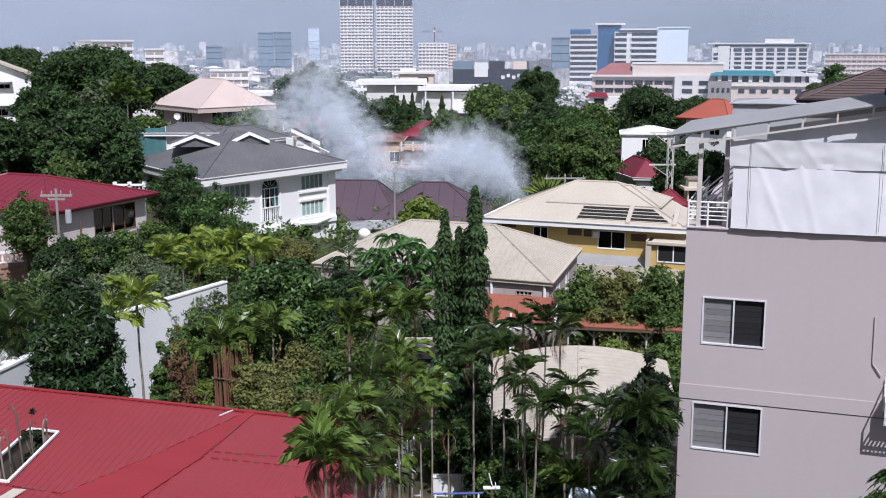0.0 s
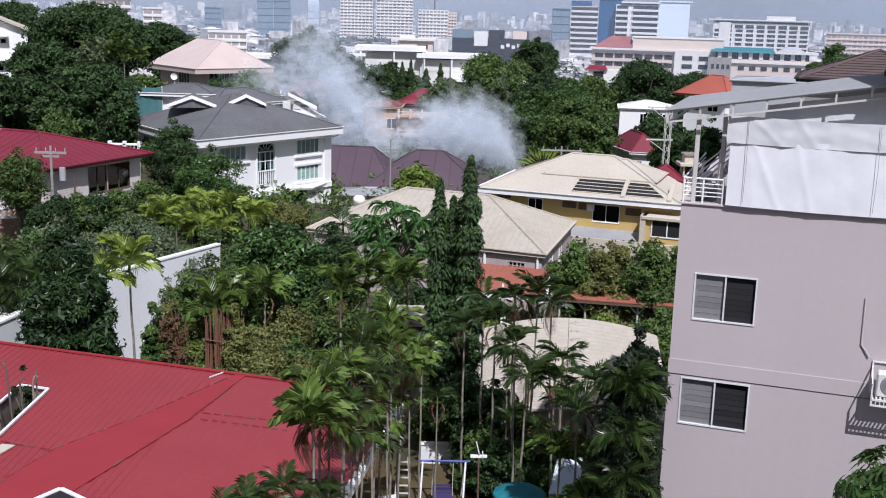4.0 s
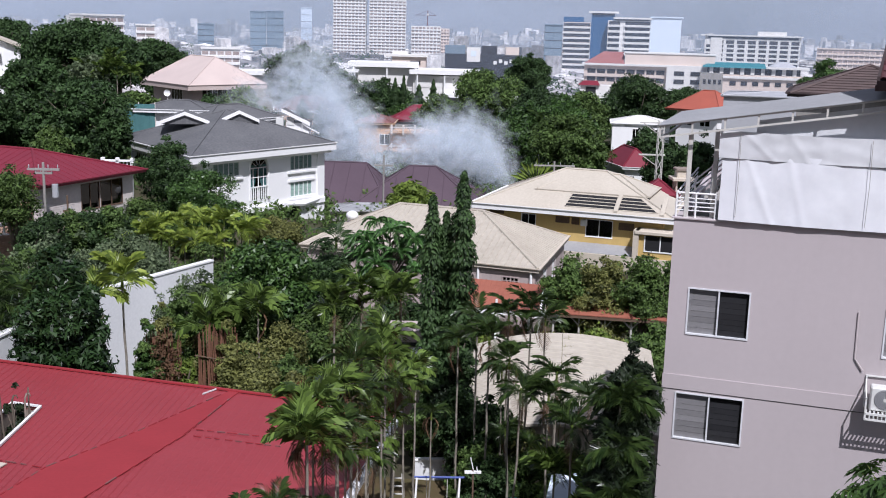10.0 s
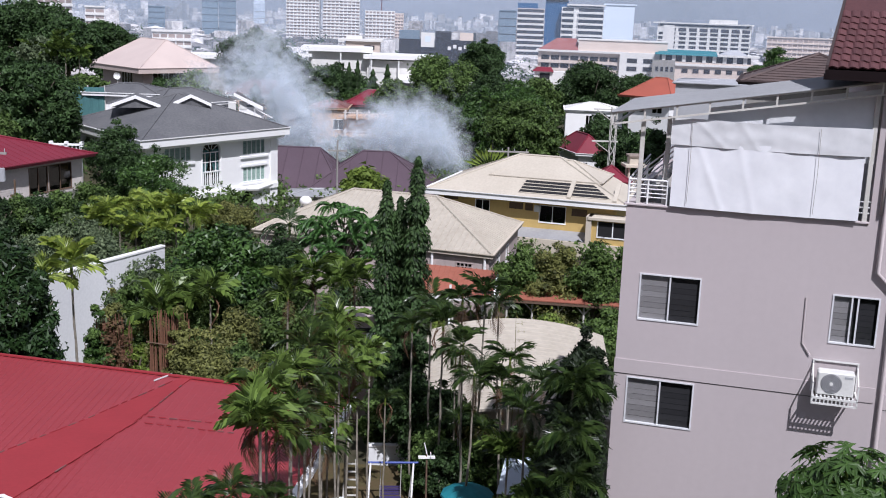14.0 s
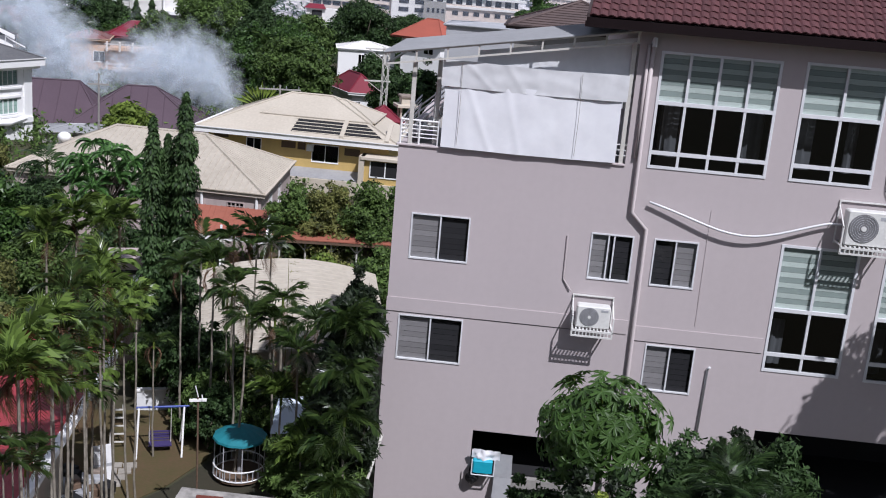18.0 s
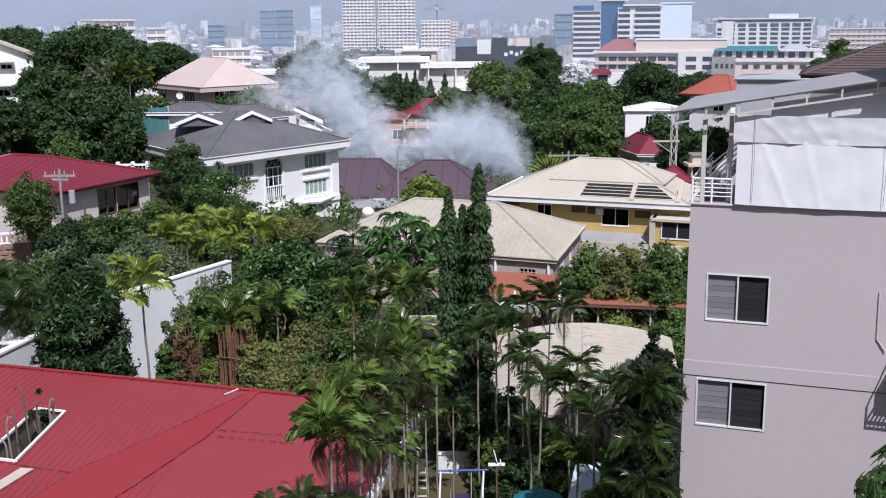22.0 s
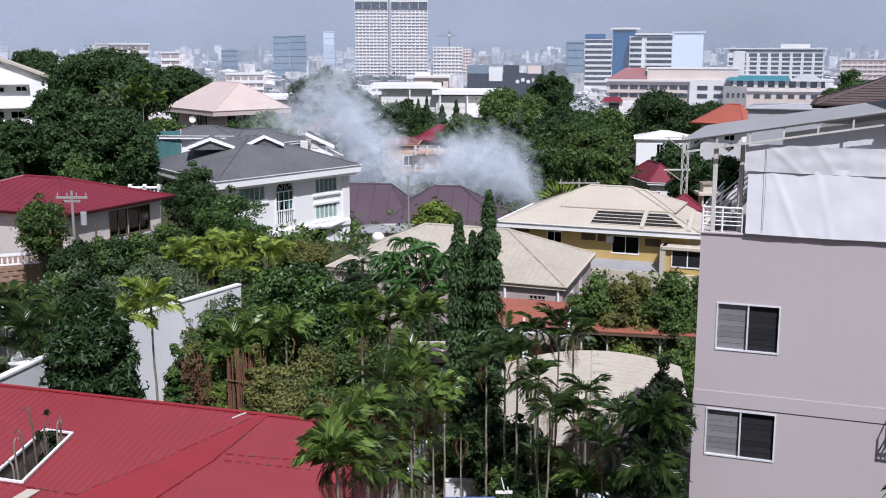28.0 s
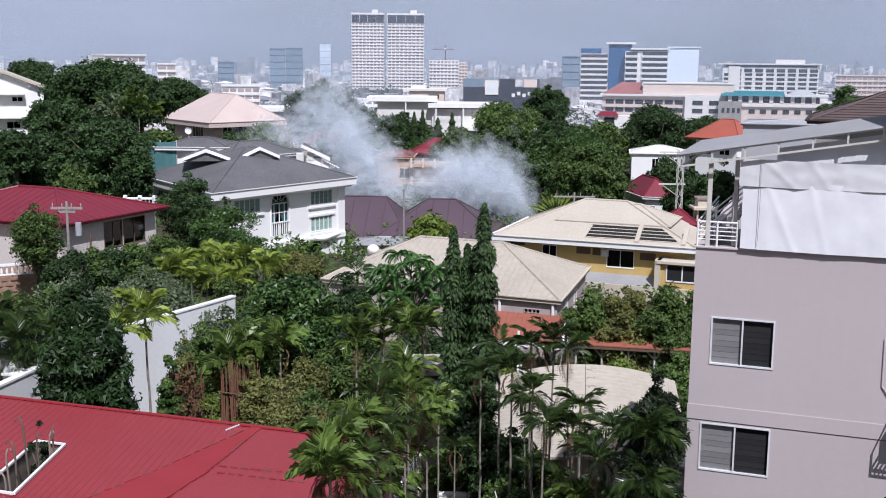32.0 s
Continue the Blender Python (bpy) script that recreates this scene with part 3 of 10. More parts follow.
class Plan:
    """A four-sided plan: corner c, and the two sides u and v from it (plan vectors)."""

    def __init__(self, c, u, v):
        self.c, self.u, self.v = Vector((*c, 0)), Vector((*u, 0)), Vector((*v, 0))

    def at(self, a, b, z, grow=0.0):
        """The point a metres along u and b along v."""
        un, vn = self.u.normalized(), self.v.normalized()
        return self.c + un * a + vn * b + Vector((0, 0, z))

    def corners(self, o, z):
        U, V = self.u.length, self.v.length
        return [self.at(-o, -o, z), self.at(U + o, -o, z), self.at(U + o, V + o, z), self.at(-o, V + o, z)]


def hip_roof(thing_ob, plan, z, rise, over, material, fascia="white", edge=0.3, inset=None, ribs=0.0, rib_size=0.05, courses=0, label=""):
    """Four slopes from the eaves to a ridge along the longer side, with a fascia all round; ribs run up the slopes, courses across."""
    base = thing_ob.matrix_world.translation
    e = [p - base for p in plan.corners(over, z)]
    U, V = (e[1] - e[0]), (e[3] - e[0])
    k = inset if inset is not None else min(U.length, V.length) / 2
    if U.length >= V.length:
        m0, m1 = (e[0] + e[3]) / 2, (e[1] + e[2]) / 2
        r0, r1 = m0 + U.normalized() * k, m1 - U.normalized() * k
        slopes = [(e[0], e[1], r1, r0), (e[1], e[2], r1, r1), (e[2], e[3], r0, r1), (e[3], e[0], r0, r0)]
    else:
        m0, m1 = (e[0] + e[1]) / 2, (e[3] + e[2]) / 2
        r0, r1 = m0 + V.normalized() * k, m1 - V.normalized() * k
        slopes = [(e[0], e[1], r0, r0), (e[1], e[2], r1, r0), (e[2], e[3], r1, r1), (e[3], e[0], r0, r1)]
    up = Vector((0, 0, rise))
    g, rg = Geo(), Geo()
    for a, b, c, d in slopes:
        c, d = c + up, d + up
        g.add([a, b, c, d] if (c - d).length > 1e-3 else [a, b, c], [(0, 1, 2, 3)] if (c - d).length > 1e-3 else [(0, 1, 2)])
        along = b - a
        L = along.length
        t0, t1 = (d - a).dot(along) / L / L, (c - a).dot(along) / L / L
        lift = d - (a + along * t0)
        nrm = along.cross(lift).normalized()

        def reach(s):
            return min(1.0, s / max(t0, 1e-4), (1 - s) / max(1 - t1, 1e-4))
        if ribs:
            n = int(L / ribs)
            for i in range(1, n):
                s = i / n
                p, q = a + along * s + nrm * 0.005, a + along * s + lift * reach(s) * 0.985 + nrm * 0.005
                w = along.normalized() * rib_size
                rg.hexa([p - w, p + w, q + w, q - w], [p - w * 0.4 + nrm * rib_size, p + w * 0.4 + nrm * rib_size, q + w * 0.4 + nrm * rib_size, q - w * 0.4 + nrm * rib_size])
        for i in range(courses):
            h = (i + 0.5) / courses
            p, q = a + along * t0 * h + lift * h, a + along * (1 - (1 - t1) * h) + lift * h
            w = lift.normalized() * 0.05
            rg.hexa([p - w, q - w, q + w, p + w], [p - w + nrm * 0.045, q - w + nrm * 0.045, q + w + nrm * 0.005, p + w + nrm * 0.005])
        # hip and ridge caps
        for s0, s1 in ((a, d), (d, c)):
            if (s1 - s0).length > 0.5:
                rg.tube([s0 + nrm * 0.02, s1 + nrm * 0.02], 0.10, 5)
    g.add([p + Vector((0, 0, -0.02)) for p in e], [(3, 2, 1, 0)])
    roof = part("roof", g, material, thing_ob, label)
    tagged(part("roof_ribs", rg, material, roof), kind="stuff")
    f = Geo()
    outer = [p - base for p in plan.corners(over + 0.12, z)]
    lip = [p - base for p in plan.corners(over + 0.24, z)]
    rings = [(e, -edge), (outer, -edge), (outer, -0.06), (lip, -0.02), (lip, 0.06), (outer, 0.05), (outer, 0.02), (e, 0.03)]
    for pts, dz in rings:
        f.v += [tuple(p + Vector((0, 0, dz))) for p in pts]
    for j in range(len(rings) - 1):
        f.f += [(4 * j + i, 4 * j + (i + 1) % 4, 4 * j + 4 + (i + 1) % 4, 4 * j + 4 + i) for i in range(4)]
    part("fascia", f, fascia, roof)
    return roof


def face_frame(p0, p1, base):
    """Axes of a wall face seen from outside: along it, outwards, up; the origin is its lower left end."""
    p0, p1 = Vector(p0), Vector(p1)
    ex = (p1 - p0).normalized()
    return Matrix((( ex.x, ex.y, 0, p0.x - base.x), (ex.y, -ex.x, 0, p0.y - base.y), (0, 0, 1, p0.z - base.z), (0, 0, 0, 1)))


def wall_face(length, z0, z1, holes, depth=0.22):
    """A wall with real openings: holes are (s0, s1, z0, z1). Outer face at 0, inner at -depth along the second axis."""
    ss = sorted({0.0, length, *[h[0] for h in holes], *[h[1] for h in holes]})
    zs = sorted({z0, z1, *[h[2] for h in holes], *[h[3] for h in holes]})
    g = Geo()

    def inside(s, z):
        return any(h[0] < s < h[1] and h[2] < z < h[3] for h in holes)
    for a, b in zip(ss, ss[1:]):
        for c, d in zip(zs, zs[1:]):
            if not inside((a + b) / 2, (c + d) / 2):
                g.add([(a, 0, c), (b, 0, c), (b, 0, d), (a, 0, d)], [(0, 1, 2, 3)])
                g.add([(a, -depth, c), (b, -depth, c), (b, -depth, d), (a, -depth, d)], [(3, 2, 1, 0)])
    for a, b, c, d in list(holes) + [(0, length, z0, z1)]:
        q = [(a, c), (b, c), (b, d), (a, d)]
        for i in range(4):
            (s0, t0), (s1, t1) = q[i], q[(i + 1) % 4]
            g.add([(s0, 0, t0), (s1, 0, t1), (s1, -depth, t1), (s0, -depth, t0)], [(0, 1, 2, 3)])
    return g


def bar(g, s0, s1, z0, z1, y0, y1):
    return g.box(s0, s1, y0, y1, z0, z1)


def window_unit(parent, m, s0, s1, z0, z1, cols, rows=(), bar_w=0.05, frame_mat="alu", pane="glass_dark", blind=(), blind_mat="slat_grey", proud=0.025, sill=True, slat=0.14, name="window", dim=()):
    """A window in an opening: frame bars, one pane a light, blinds behind the lights named by (column, row)."""
    w = part(name, Geo(), frame_mat, parent)
    g = Geo()
    bar(g, s0, s1, z1 - bar_w, z1, -0.08, proud)
    bar(g, s0, s1, z0, z0 + bar_w, -0.08, proud)
    bar(g, s0, s0 + bar_w, z0 + bar_w, z1 - bar_w, -0.08, proud)
    bar(g, s1 - bar_w, s1, z0 + bar_w, z1 - bar_w, -0.08, proud)
    cs = [s0 + (s1 - s0) * c for c in (0, *cols, 1)]
    zs = [z0, *rows, z1]
    for c in cs[1:-1]:
        bar(g, c - bar_w * 0.5, c + bar_w * 0.5, z0 + bar_w, z1 - bar_w, -0.07, proud - 0.012)
    for z in rows:
        bar(g, s0 + bar_w, s1 - bar_w, z - bar_w * 0.7, z + bar_w * 0.7, -0.07, proud - 0.004)
    part("window_frame", g.moved(m), frame_mat, w)
    if sill:
        part("window_sill", Geo().bevelled(s0 - 0.03, s1 + 0.03, -0.02, 0.05, z0 - 0.05, z0 - 0.002, 0.01).moved(m), frame_mat, w)
    slat_mesh = None
    for i, (a, b) in enumerate(zip(cs, cs[1:])):
        for j, (c, d) in enumerate(zip(zs, zs[1:])):
            p = part("pane", Geo().add([(a + 0.02, -0.04, c + 0.02), (a + 0.02, -0.04, d - 0.02), (b - 0.02, -0.04, d - 0.02), (b - 0.02, -0.04, c + 0.02)], [(0, 1, 2, 3)]).moved(m), pane if (i, j) not in blind or i in dim else "glass", w)
            if (i, j) in blind:
                n = max(2, round((d - c) / slat))
                if slat_mesh is None:
                    h = (d - c - 0.08) / n
                    slat_mesh = Geo().hexa([(-0.5, -0.03, 0), (0.5, -0.03, 0), (0.5, -0.045, 0), (-0.5, -0.045, 0)],
                                           [(-0.5, -0.015, h * 0.965), (0.5, -0.015, h * 0.965), (0.5, -0.022, h * 0.965), (-0.5, -0.022, h * 0.965)]).mesh("slat")
                    dim_mesh = slat_mesh.copy()
                    slat_mesh.materials.append(M[blind_mat])
                    dim_mesh.materials.append(M["slat_dim"])
                for k in range(n):
                    o = part("slat", dim_mesh if k % 2 and blind_mat == "slat" else slat_mesh, blind_mat, w)
                    o.matrix_local = m @ Matrix.Translation((((a + b) / 2), -0.055, c + 0.04 + k * (d - c - 0.08) / n)) @ Matrix.Diagonal((b - a - 0.05, 1, 1, 1))
    return w


# ---- the grey apartment building beside the camera ----
APT = Vector((7.25, 29.11, 0.0))
APT_TURN = -20.0
APT_LEN, APT_TOP, MAIN_TOP, DECK_END = 22.0, 12.03, 15.75, 6.35


def build_apartment():
    # own axes: x along the long wall, y into the house, z up
    b = thing("apartment_building", APT, "mauve-grey rendered apartment building with a tarpaulin-hung roof terrace", "building", turn=APT_TURN)
    m = Matrix(((1, 0, 0, 0), (0, -1, 0, 0), (0, 0, 1, 0), (0, 0, 0, 1)))   # wall axes: second one points outwards
    small = [(0.52, 2.22, 8.76, 10.12), (0.36, 2.27, 5.65, 7.05), (5.67, 6.88, 8.68, 10.05), (7.45, 8.70, 8.66, 10.05), (7.60, 9.04, 5.47, 6.90)]
    bays = [(6.96, 10.22, 12.04, 15.26), (10.85, 13.10, 12.04, 15.30), (10.98, 13.18, 6.45, 10.24), (13.88, 16.1, 6.42, 10.24), (13.75, 17.0, 12.04, 15.30)]
    garage = [(2.86, 6.6, 2.15, 3.62), (11.1, 20.5, 0.0, 4.58)]
    g = wall_face(APT_LEN, -1.0, APT_TOP, small + bays[2:4] + garage).moved(m)
    part("wall", g, "render", b)
    g2 = Geo()
    for f in (wall_face(APT_LEN - DECK_END, APT_TOP, MAIN_TOP + 0.5, [(h[0] - DECK_END, h[1] - DECK_END, max(h[2], APT_TOP), h[3]) for h in (bays[0], bays[1], bays[4])]),):
        g2.add([(p[0] + DECK_END, p[1], p[2]) for p in f.v], f.f)
    # the wall's upper strip is flush: sits on the lower one
    part("upper_wall", g2.moved(m), "render", b)
    # end wall, back wall, floors
    part("end_wall", Geo().box(0, 0.22, 0.22, 11, -1, APT_TOP), "render", b)
    part("back_wall", Geo().box(0, APT_LEN, 11, 11.2, -1, APT_TOP), "render", b)
    part("far_end_wall", Geo().box(APT_LEN - 0.2, APT_LEN, 0.22, 11, -1, MAIN_TOP), "render", b)
    part("terrace_wall", Geo().box(DECK_END, DECK_END + 0.2, 0.22, 11, APT_TOP, MAIN_TOP + 0.4), "render", b)
    part("upper_back_wall", Geo().box(DECK_END, APT_LEN, 11, 11.2, APT_TOP, MAIN_TOP + 0.4), "render", b)
    # lower slabs and backing walls are blackened to read as unlit rooms
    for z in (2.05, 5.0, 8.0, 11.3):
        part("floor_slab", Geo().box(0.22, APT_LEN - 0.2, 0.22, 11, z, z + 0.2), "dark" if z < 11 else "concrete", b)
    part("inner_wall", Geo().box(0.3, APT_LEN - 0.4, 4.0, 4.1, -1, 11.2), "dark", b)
    part("inner_wall", Geo().box(DECK_END + 0.3, APT_LEN - 0.4, 4.0, 4.1, APT_TOP, 15.5), "dark", b)
    # shallow band with a groove under it
    part("band", Geo().box(-0.02, 7.0, -0.025, 0.0, 7.13, 7.55), "render", b)
    part("band", Geo().box(7.25, 10.9, -0.025, 0.0, 6.98, 7.42), "render", b)
    part("groove", Geo().box(0.0, 5.9, -0.006, 0.0, 7.095, 7.125), "render_dark", b)
    part("groove", Geo().box(7.25, 10.9, -0.006, 0.0, 6.95, 6.975), "render_dark", b)
    part("parapet_cap", Geo().bevelled(-0.06, DECK_END, -0.05, 0.3, APT_TOP, APT_TOP + 0.05, 0.015), "render", b)
    for i, (s0, s1, z0, z1) in enumerate(small):
        left = i in (0, 1, 2, 4)
        window_unit(b, m, s0, s1, z0, z1, (0.5,) if i != 2 else (0.42, 0.55), blind={(0, 0), (1, 0), (2, 0)}, blind_mat="slat_grey", pane="glass_dark", slat=0.17, dim=(1, 2) if left else (0,), bar_w=0.042, sill=False)
    window_unit(b, m, *bays[0][:2], bays[0][2], bays[0][3], (0.25, 0.5, 0.75), (12.48, 13.86), 0.075, blind={(i, 2) for i in range(4)}, blind_mat="slat", slat=0.155, name="bay_window", sill=False)
    for q in (bays[1], bays[4]):
        window_unit(b, m, *q, (0.5,), (12.48, 13.86), 0.075, blind={(0, 2), (1, 2)}, blind_mat="slat", slat=0.155, name="bay_window", sill=False)
    for q in bays[2:4]:
        window_unit(b, m, *q, (0.5,), (6.98, 8.32), 0.075, blind={(0, 2), (1, 2)}, blind_mat="slat", slat=0.155, name="bay_window", sill=False)
    # downpipe that jogs at mid height, and a shorter one
    part("downpipe", Geo().tube([(6.72, -0.09, 15.4), (6.70, -0.09, 10.75), (7.16, -0.09, 10.3), (7.2, -0.09, 4.8), (7.22, -0.09, 1.0)], 0.06, 8), "cream_pipe", b, smooth=True)
    part("downpipe", Geo().tube([(6.60, -0.08, 15.4), (6.60, -0.08, 12.3)], 0.045, 8), "cream_pipe", b, smooth=True)
    part("pipe_clip", Geo().tube([(6.72, 0, 15.45), (6.72, -0.2, 15.55), (6.72, -0.2, 15.35)], 0.07, 8), "alu", b)
    part("vent_pipe", Geo().tube([(9.42, -0.05, 4.3), (9.46, -0.05, 6.35), (9.5, -0.12, 6.42)], 0.035, 8), "alu", b, smooth=True)
    for s0, s1, z0, z1 in ((7.3, 7.75, 12.3, 14.9), (9.6, 10.1, 12.3, 14.9), (11.05, 11.5, 12.3, 14.9), (12.4, 12.7, 12.3, 14.9), (11.2, 11.6, 6.5, 8.3), (14.2, 14.5, 6.5, 8.3)):
        part("inner_curtain", sheet(s0, s1, z0, z1, 0.6, 10, 4, 0.06, int(s0 * 10)), "tarp_grey", b, "dim drawn curtain", smooth=True)
    part("conduit", Geo().tube([(5.0, -0.03, 9.9), (5.02, -0.03, 8.6), (5.25, -0.05, 8.3)], 0.02, 5), "cream_pipe", b)
    part("conduit", Geo().tube([(8.9, -0.02, 11.0), (8.92, -0.02, 7.6)], 0.006, 4), "cream_pipe", b)
    # sagging white hose
    pts = [(7.15 + 5.3 * t, -0.12 - 0.1 * math.sin(3 * t), 11.1 - 0.15 * t - 0.55 * math.sin(math.pi * min(1, t * 1.05)) + 0.06 * math.sin(9 * t)) for t in [i / 16 for i in range(17)]]
    part("hose", Geo().tube(pts, 0.035, 7), "alu", b, smooth=True)
    part("cable", Geo().tube([(13.6, -0.03, 14.3), (13.45, -0.03, 13.0), (13.5, -0.03, 12.0), (13.75, -0.1, 11.7)], 0.015, 5), "render_dark", b)
    # things in the opening by the ground
    part("sill_wall", Geo().box(4.0, 6.6, -0.03, 0.2, 1.9, 2.2), "concrete", b)
    return b


def build_terrace():
    """The steel canopy, rails and the tarpaulin over the terrace."""
    t = thing("terrace_canopy", APT, "cream steel canopy with a sloping grey canvas roof over the terrace", "canopy", turn=APT_TURN)
    t.matrix_world = pose(*APT, 0, 0, APT_TURN)
    z0, z1 = 14.45, 15.62
    x0, x1 = -0.55, 6.32

    def zat(x):
        return z0 + (z1 - z0) * (x - x0) / (x1 - x0)
    g = Geo()
    n = 80       # one folded sheet
    for i in range(n + 1):
        y = -0.35 + i * 5.6 / n
        up = 0.03 if (i // 2) % 2 else 0.0
        g.v += [(x0, y, z0 + 0.14 + up), (x1, y, z1 + 0.14 + up), (x0, y, z0 + 0.13 + up - 0.006), (x1, y, z1 + 0.13 + up - 0.006)]
    for i in range(n):
        k = 4 * i
        g.f += [(k, k + 1, k + 5, k + 4), (k + 6, k + 7, k + 3, k + 2), (k, k + 4, k + 6, k + 2)]
    g.f += [(0, 2, 3, 1), (4 * n, 4 * n + 1, 4 * n + 3, 4 * n + 2)]
    part("roof_sheet", g, "canvas", t)
    for y in (-0.3, 5.0):
        g = Geo()
        for dz in (0.08, -0.22):
            g.hexa([(x0, y, zat(x0) + dz), (x1, y, zat(x1) + dz), (x1, y + 0.06, zat(x1) + dz), (x0, y + 0.06, zat(x0) + dz)],
                   [(x0, y, zat(x0) + dz + 0.05), (x1, y, zat(x1) + dz + 0.05), (x1, y + 0.06, zat(x1) + dz + 0.05), (x0, y + 0.06, zat(x0) + dz + 0.05)])
        for i in range(9):
            x = x0 + 0.02 + (x1 - x0 - 0.1) * i / 8
            g.box(x, x + 0.05, y + 0.004, y + 0.056, zat(x) - 0.2, zat(x) + 0.1)
        part("truss", g, "steel", t)
    for i in range(5):
        y = 0.6 + i * 1.0
        part("purlin", Geo().hexa([(x0, y, z0 + 0.06), (x1, y, z1 + 0.06), (x1, y + 0.05, z1 + 0.06), (x0, y + 0.05, z0 + 0.06)],
                                  [(x0, y, z0 + 0.125), (x1, y, z1 + 0.125), (x1, y + 0.05, z1 + 0.125), (x0, y + 0.05, z0 + 0.125)]), "steel", t)
    part("end_beam", Geo().box(-0.5, -0.44, -0.3, 5.06, 14.22, 14.28), "steel", t)
    for x, y in ((0.30, 0.06), (0.98, 0.30), (6.22, 0.06)):
        part("post", Geo().bevelled(x - 0.06, x + 0.06, y - 0.06, y + 0.06, APT_TOP + 0.04, zat(x) - 0.2, 0.01), "steel", t)
    r = thing("terrace_railing", APT, "white tubular steel railing on the terrace edge", "railing", turn=APT_TURN)
    for x in (0.03, 0.55, 1.08):
        part("post", Geo().tube([(x, 0.03, APT_TOP + 0.05), (x, 0.03, 12.78)], 0.028, 8), "white", r)
    for k, z in enumerate((12.27, 12.38, 12.50, 12.61, 12.75)):
        part("rail", Geo().tube([(0.03, 0.03, z), (1.1, 0.03, z)], 0.028 if k == 4 else 0.016, 8), "white", r)
        part("rail", Geo().tube([(0.03, 0.03, z), (0.03, 6.0, z)], 0.028 if k == 4 else 0.016, 8), "white", r)
    for x in (6.12, 6.25):
        for z in (12.3, 12.45, 12.6):
            part("rail", Geo().tube([(6.05, 0.03, z), (6.33, 0.03, z)], 0.02, 6), "white", r)
    # the stair that climbs behind
    s = thing("roof_stair", APT, "white steel stair with a slatted balustrade", "stair", turn=APT_TURN)
    for k in range(8):
        part("tread", Geo().box(0.35 + k * 0.16, 0.55 + k * 0.16, 1.2, 2.2, 12.1 + k * 0.19, 12.24 + k * 0.19), "steel", s)
    for k in range(4):
        z = 12.45 + k * 0.15
        part("rail", Geo().tube([(0.30, 1.15, z), (1.40, 1.15, z + 1.0)], 0.025, 6), "white", s)
    for k in range(3):
        x = 0.4 + k * 0.45
        part("post", Geo().tube([(x, 1.15, 12.1 + (x - .3) * 0.9), (x, 1.15, 12.95 + (x - .3) * 0.91)], 0.03, 6), "white", s)


def sheet(x0, x1, z0, z1, y, nx, nz, folds, seed, top_sag=0.0, bottom_sag=0.0):
    """A hanging cloth with soft folds."""
    rng = np.random.default_rng(seed)
    ph = rng.uniform(0, 6, 6)
    g = Geo()
    for j in range(nz + 1):
        v = j / nz
        for i in range(nx + 1):
            u = i / nx
            x = x0 + (x1 - x0) * u
            d = sum(math.sin(u * k * 2.3 + ph[q] + v * (q - 2) * 0.9) * a for q, (k, a) in enumerate(((3, 1), (5, .7), (9, .5), (14, .3), (23, .2), (35, .1))))
            crease = 0.6 * math.exp(-((u - 0.12 - 0.16 * (1 - v)) / 0.018) ** 2) + 0.5 * math.exp(-((u - 0.45 + 0.1 * v) / 0.02) ** 2)
            d += 0.9 * math.sin(v * 9 + 3 * math.sin(u * 5 + ph[0])) * math.exp(-((u - 0.5) / 0.4) ** 2) * 0.6 + 0.15 * math.sin((u * 2.2 + v) * 14 + ph[1])
            zz = z0 + (z1 - z0) * v + top_sag * v * math.sin(u * 7 + 1) - bottom_sag * (1 - v) * math.sin(math.pi * u)
            g.v.append((x, y - folds * (d * 0.35 + crease), zz))
    n = nx + 1
    g.f = [(j * n + i, j * n + i + 1, (j + 1) * n + i + 1, (j + 1) * n + i) for j in range(nz) for i in range(nx)]
    k = len(g.v)
    g.v += [(p[0], p[1] + 0.012, p[2]) for p in g.v]
    g.f += [tuple(k + q for q in reversed(face)) for face in list(g.f)]
    return g


def build_tarp():
    t = thing("tarpaulin", APT, "wrinkled white tarpaulin with a grey upper flap hung across the terrace", "tarpaulin", turn=APT_TURN)
    part("cloth", sheet(1.18, 6.05, 12.10, 13.92, -0.12, 90, 24, 0.028, 3, 0.01, 0.03), "tarp", t, smooth=True)
    part("upper_flap", sheet(1.08, 6.18, 13.80, 14.50, -0.15, 90, 12, 0.03, 8, 0.02, 0.03), "tarp_grey", t, "grey translucent flap", smooth=True)
    for x in (1.62, 4.9):
        part("rope", Geo().tube([(x, -0.20, 14.45), (x + 0.02, -0.21, 13.2), (x, -0.18, 12.2)], 0.007, 5), "concrete", t)
    # second sheet behind, closing the gap under the sloping truss
    k = thing("back_screen", APT, "dusty grey-white sheet hung under the canopy truss", "tarpaulin", turn=APT_TURN)
    g = sheet(2.0, 6.3, 0.0, 1.0, 0.12, 50, 8, 0.03, 11)
    g.v = [(x, y, 13.6 + (14.38 + 0.17 * (x + 0.55) - 13.6) * z) for x, y, z in g.v]
    part("cloth", g, "tarp_grey", k, smooth=True)


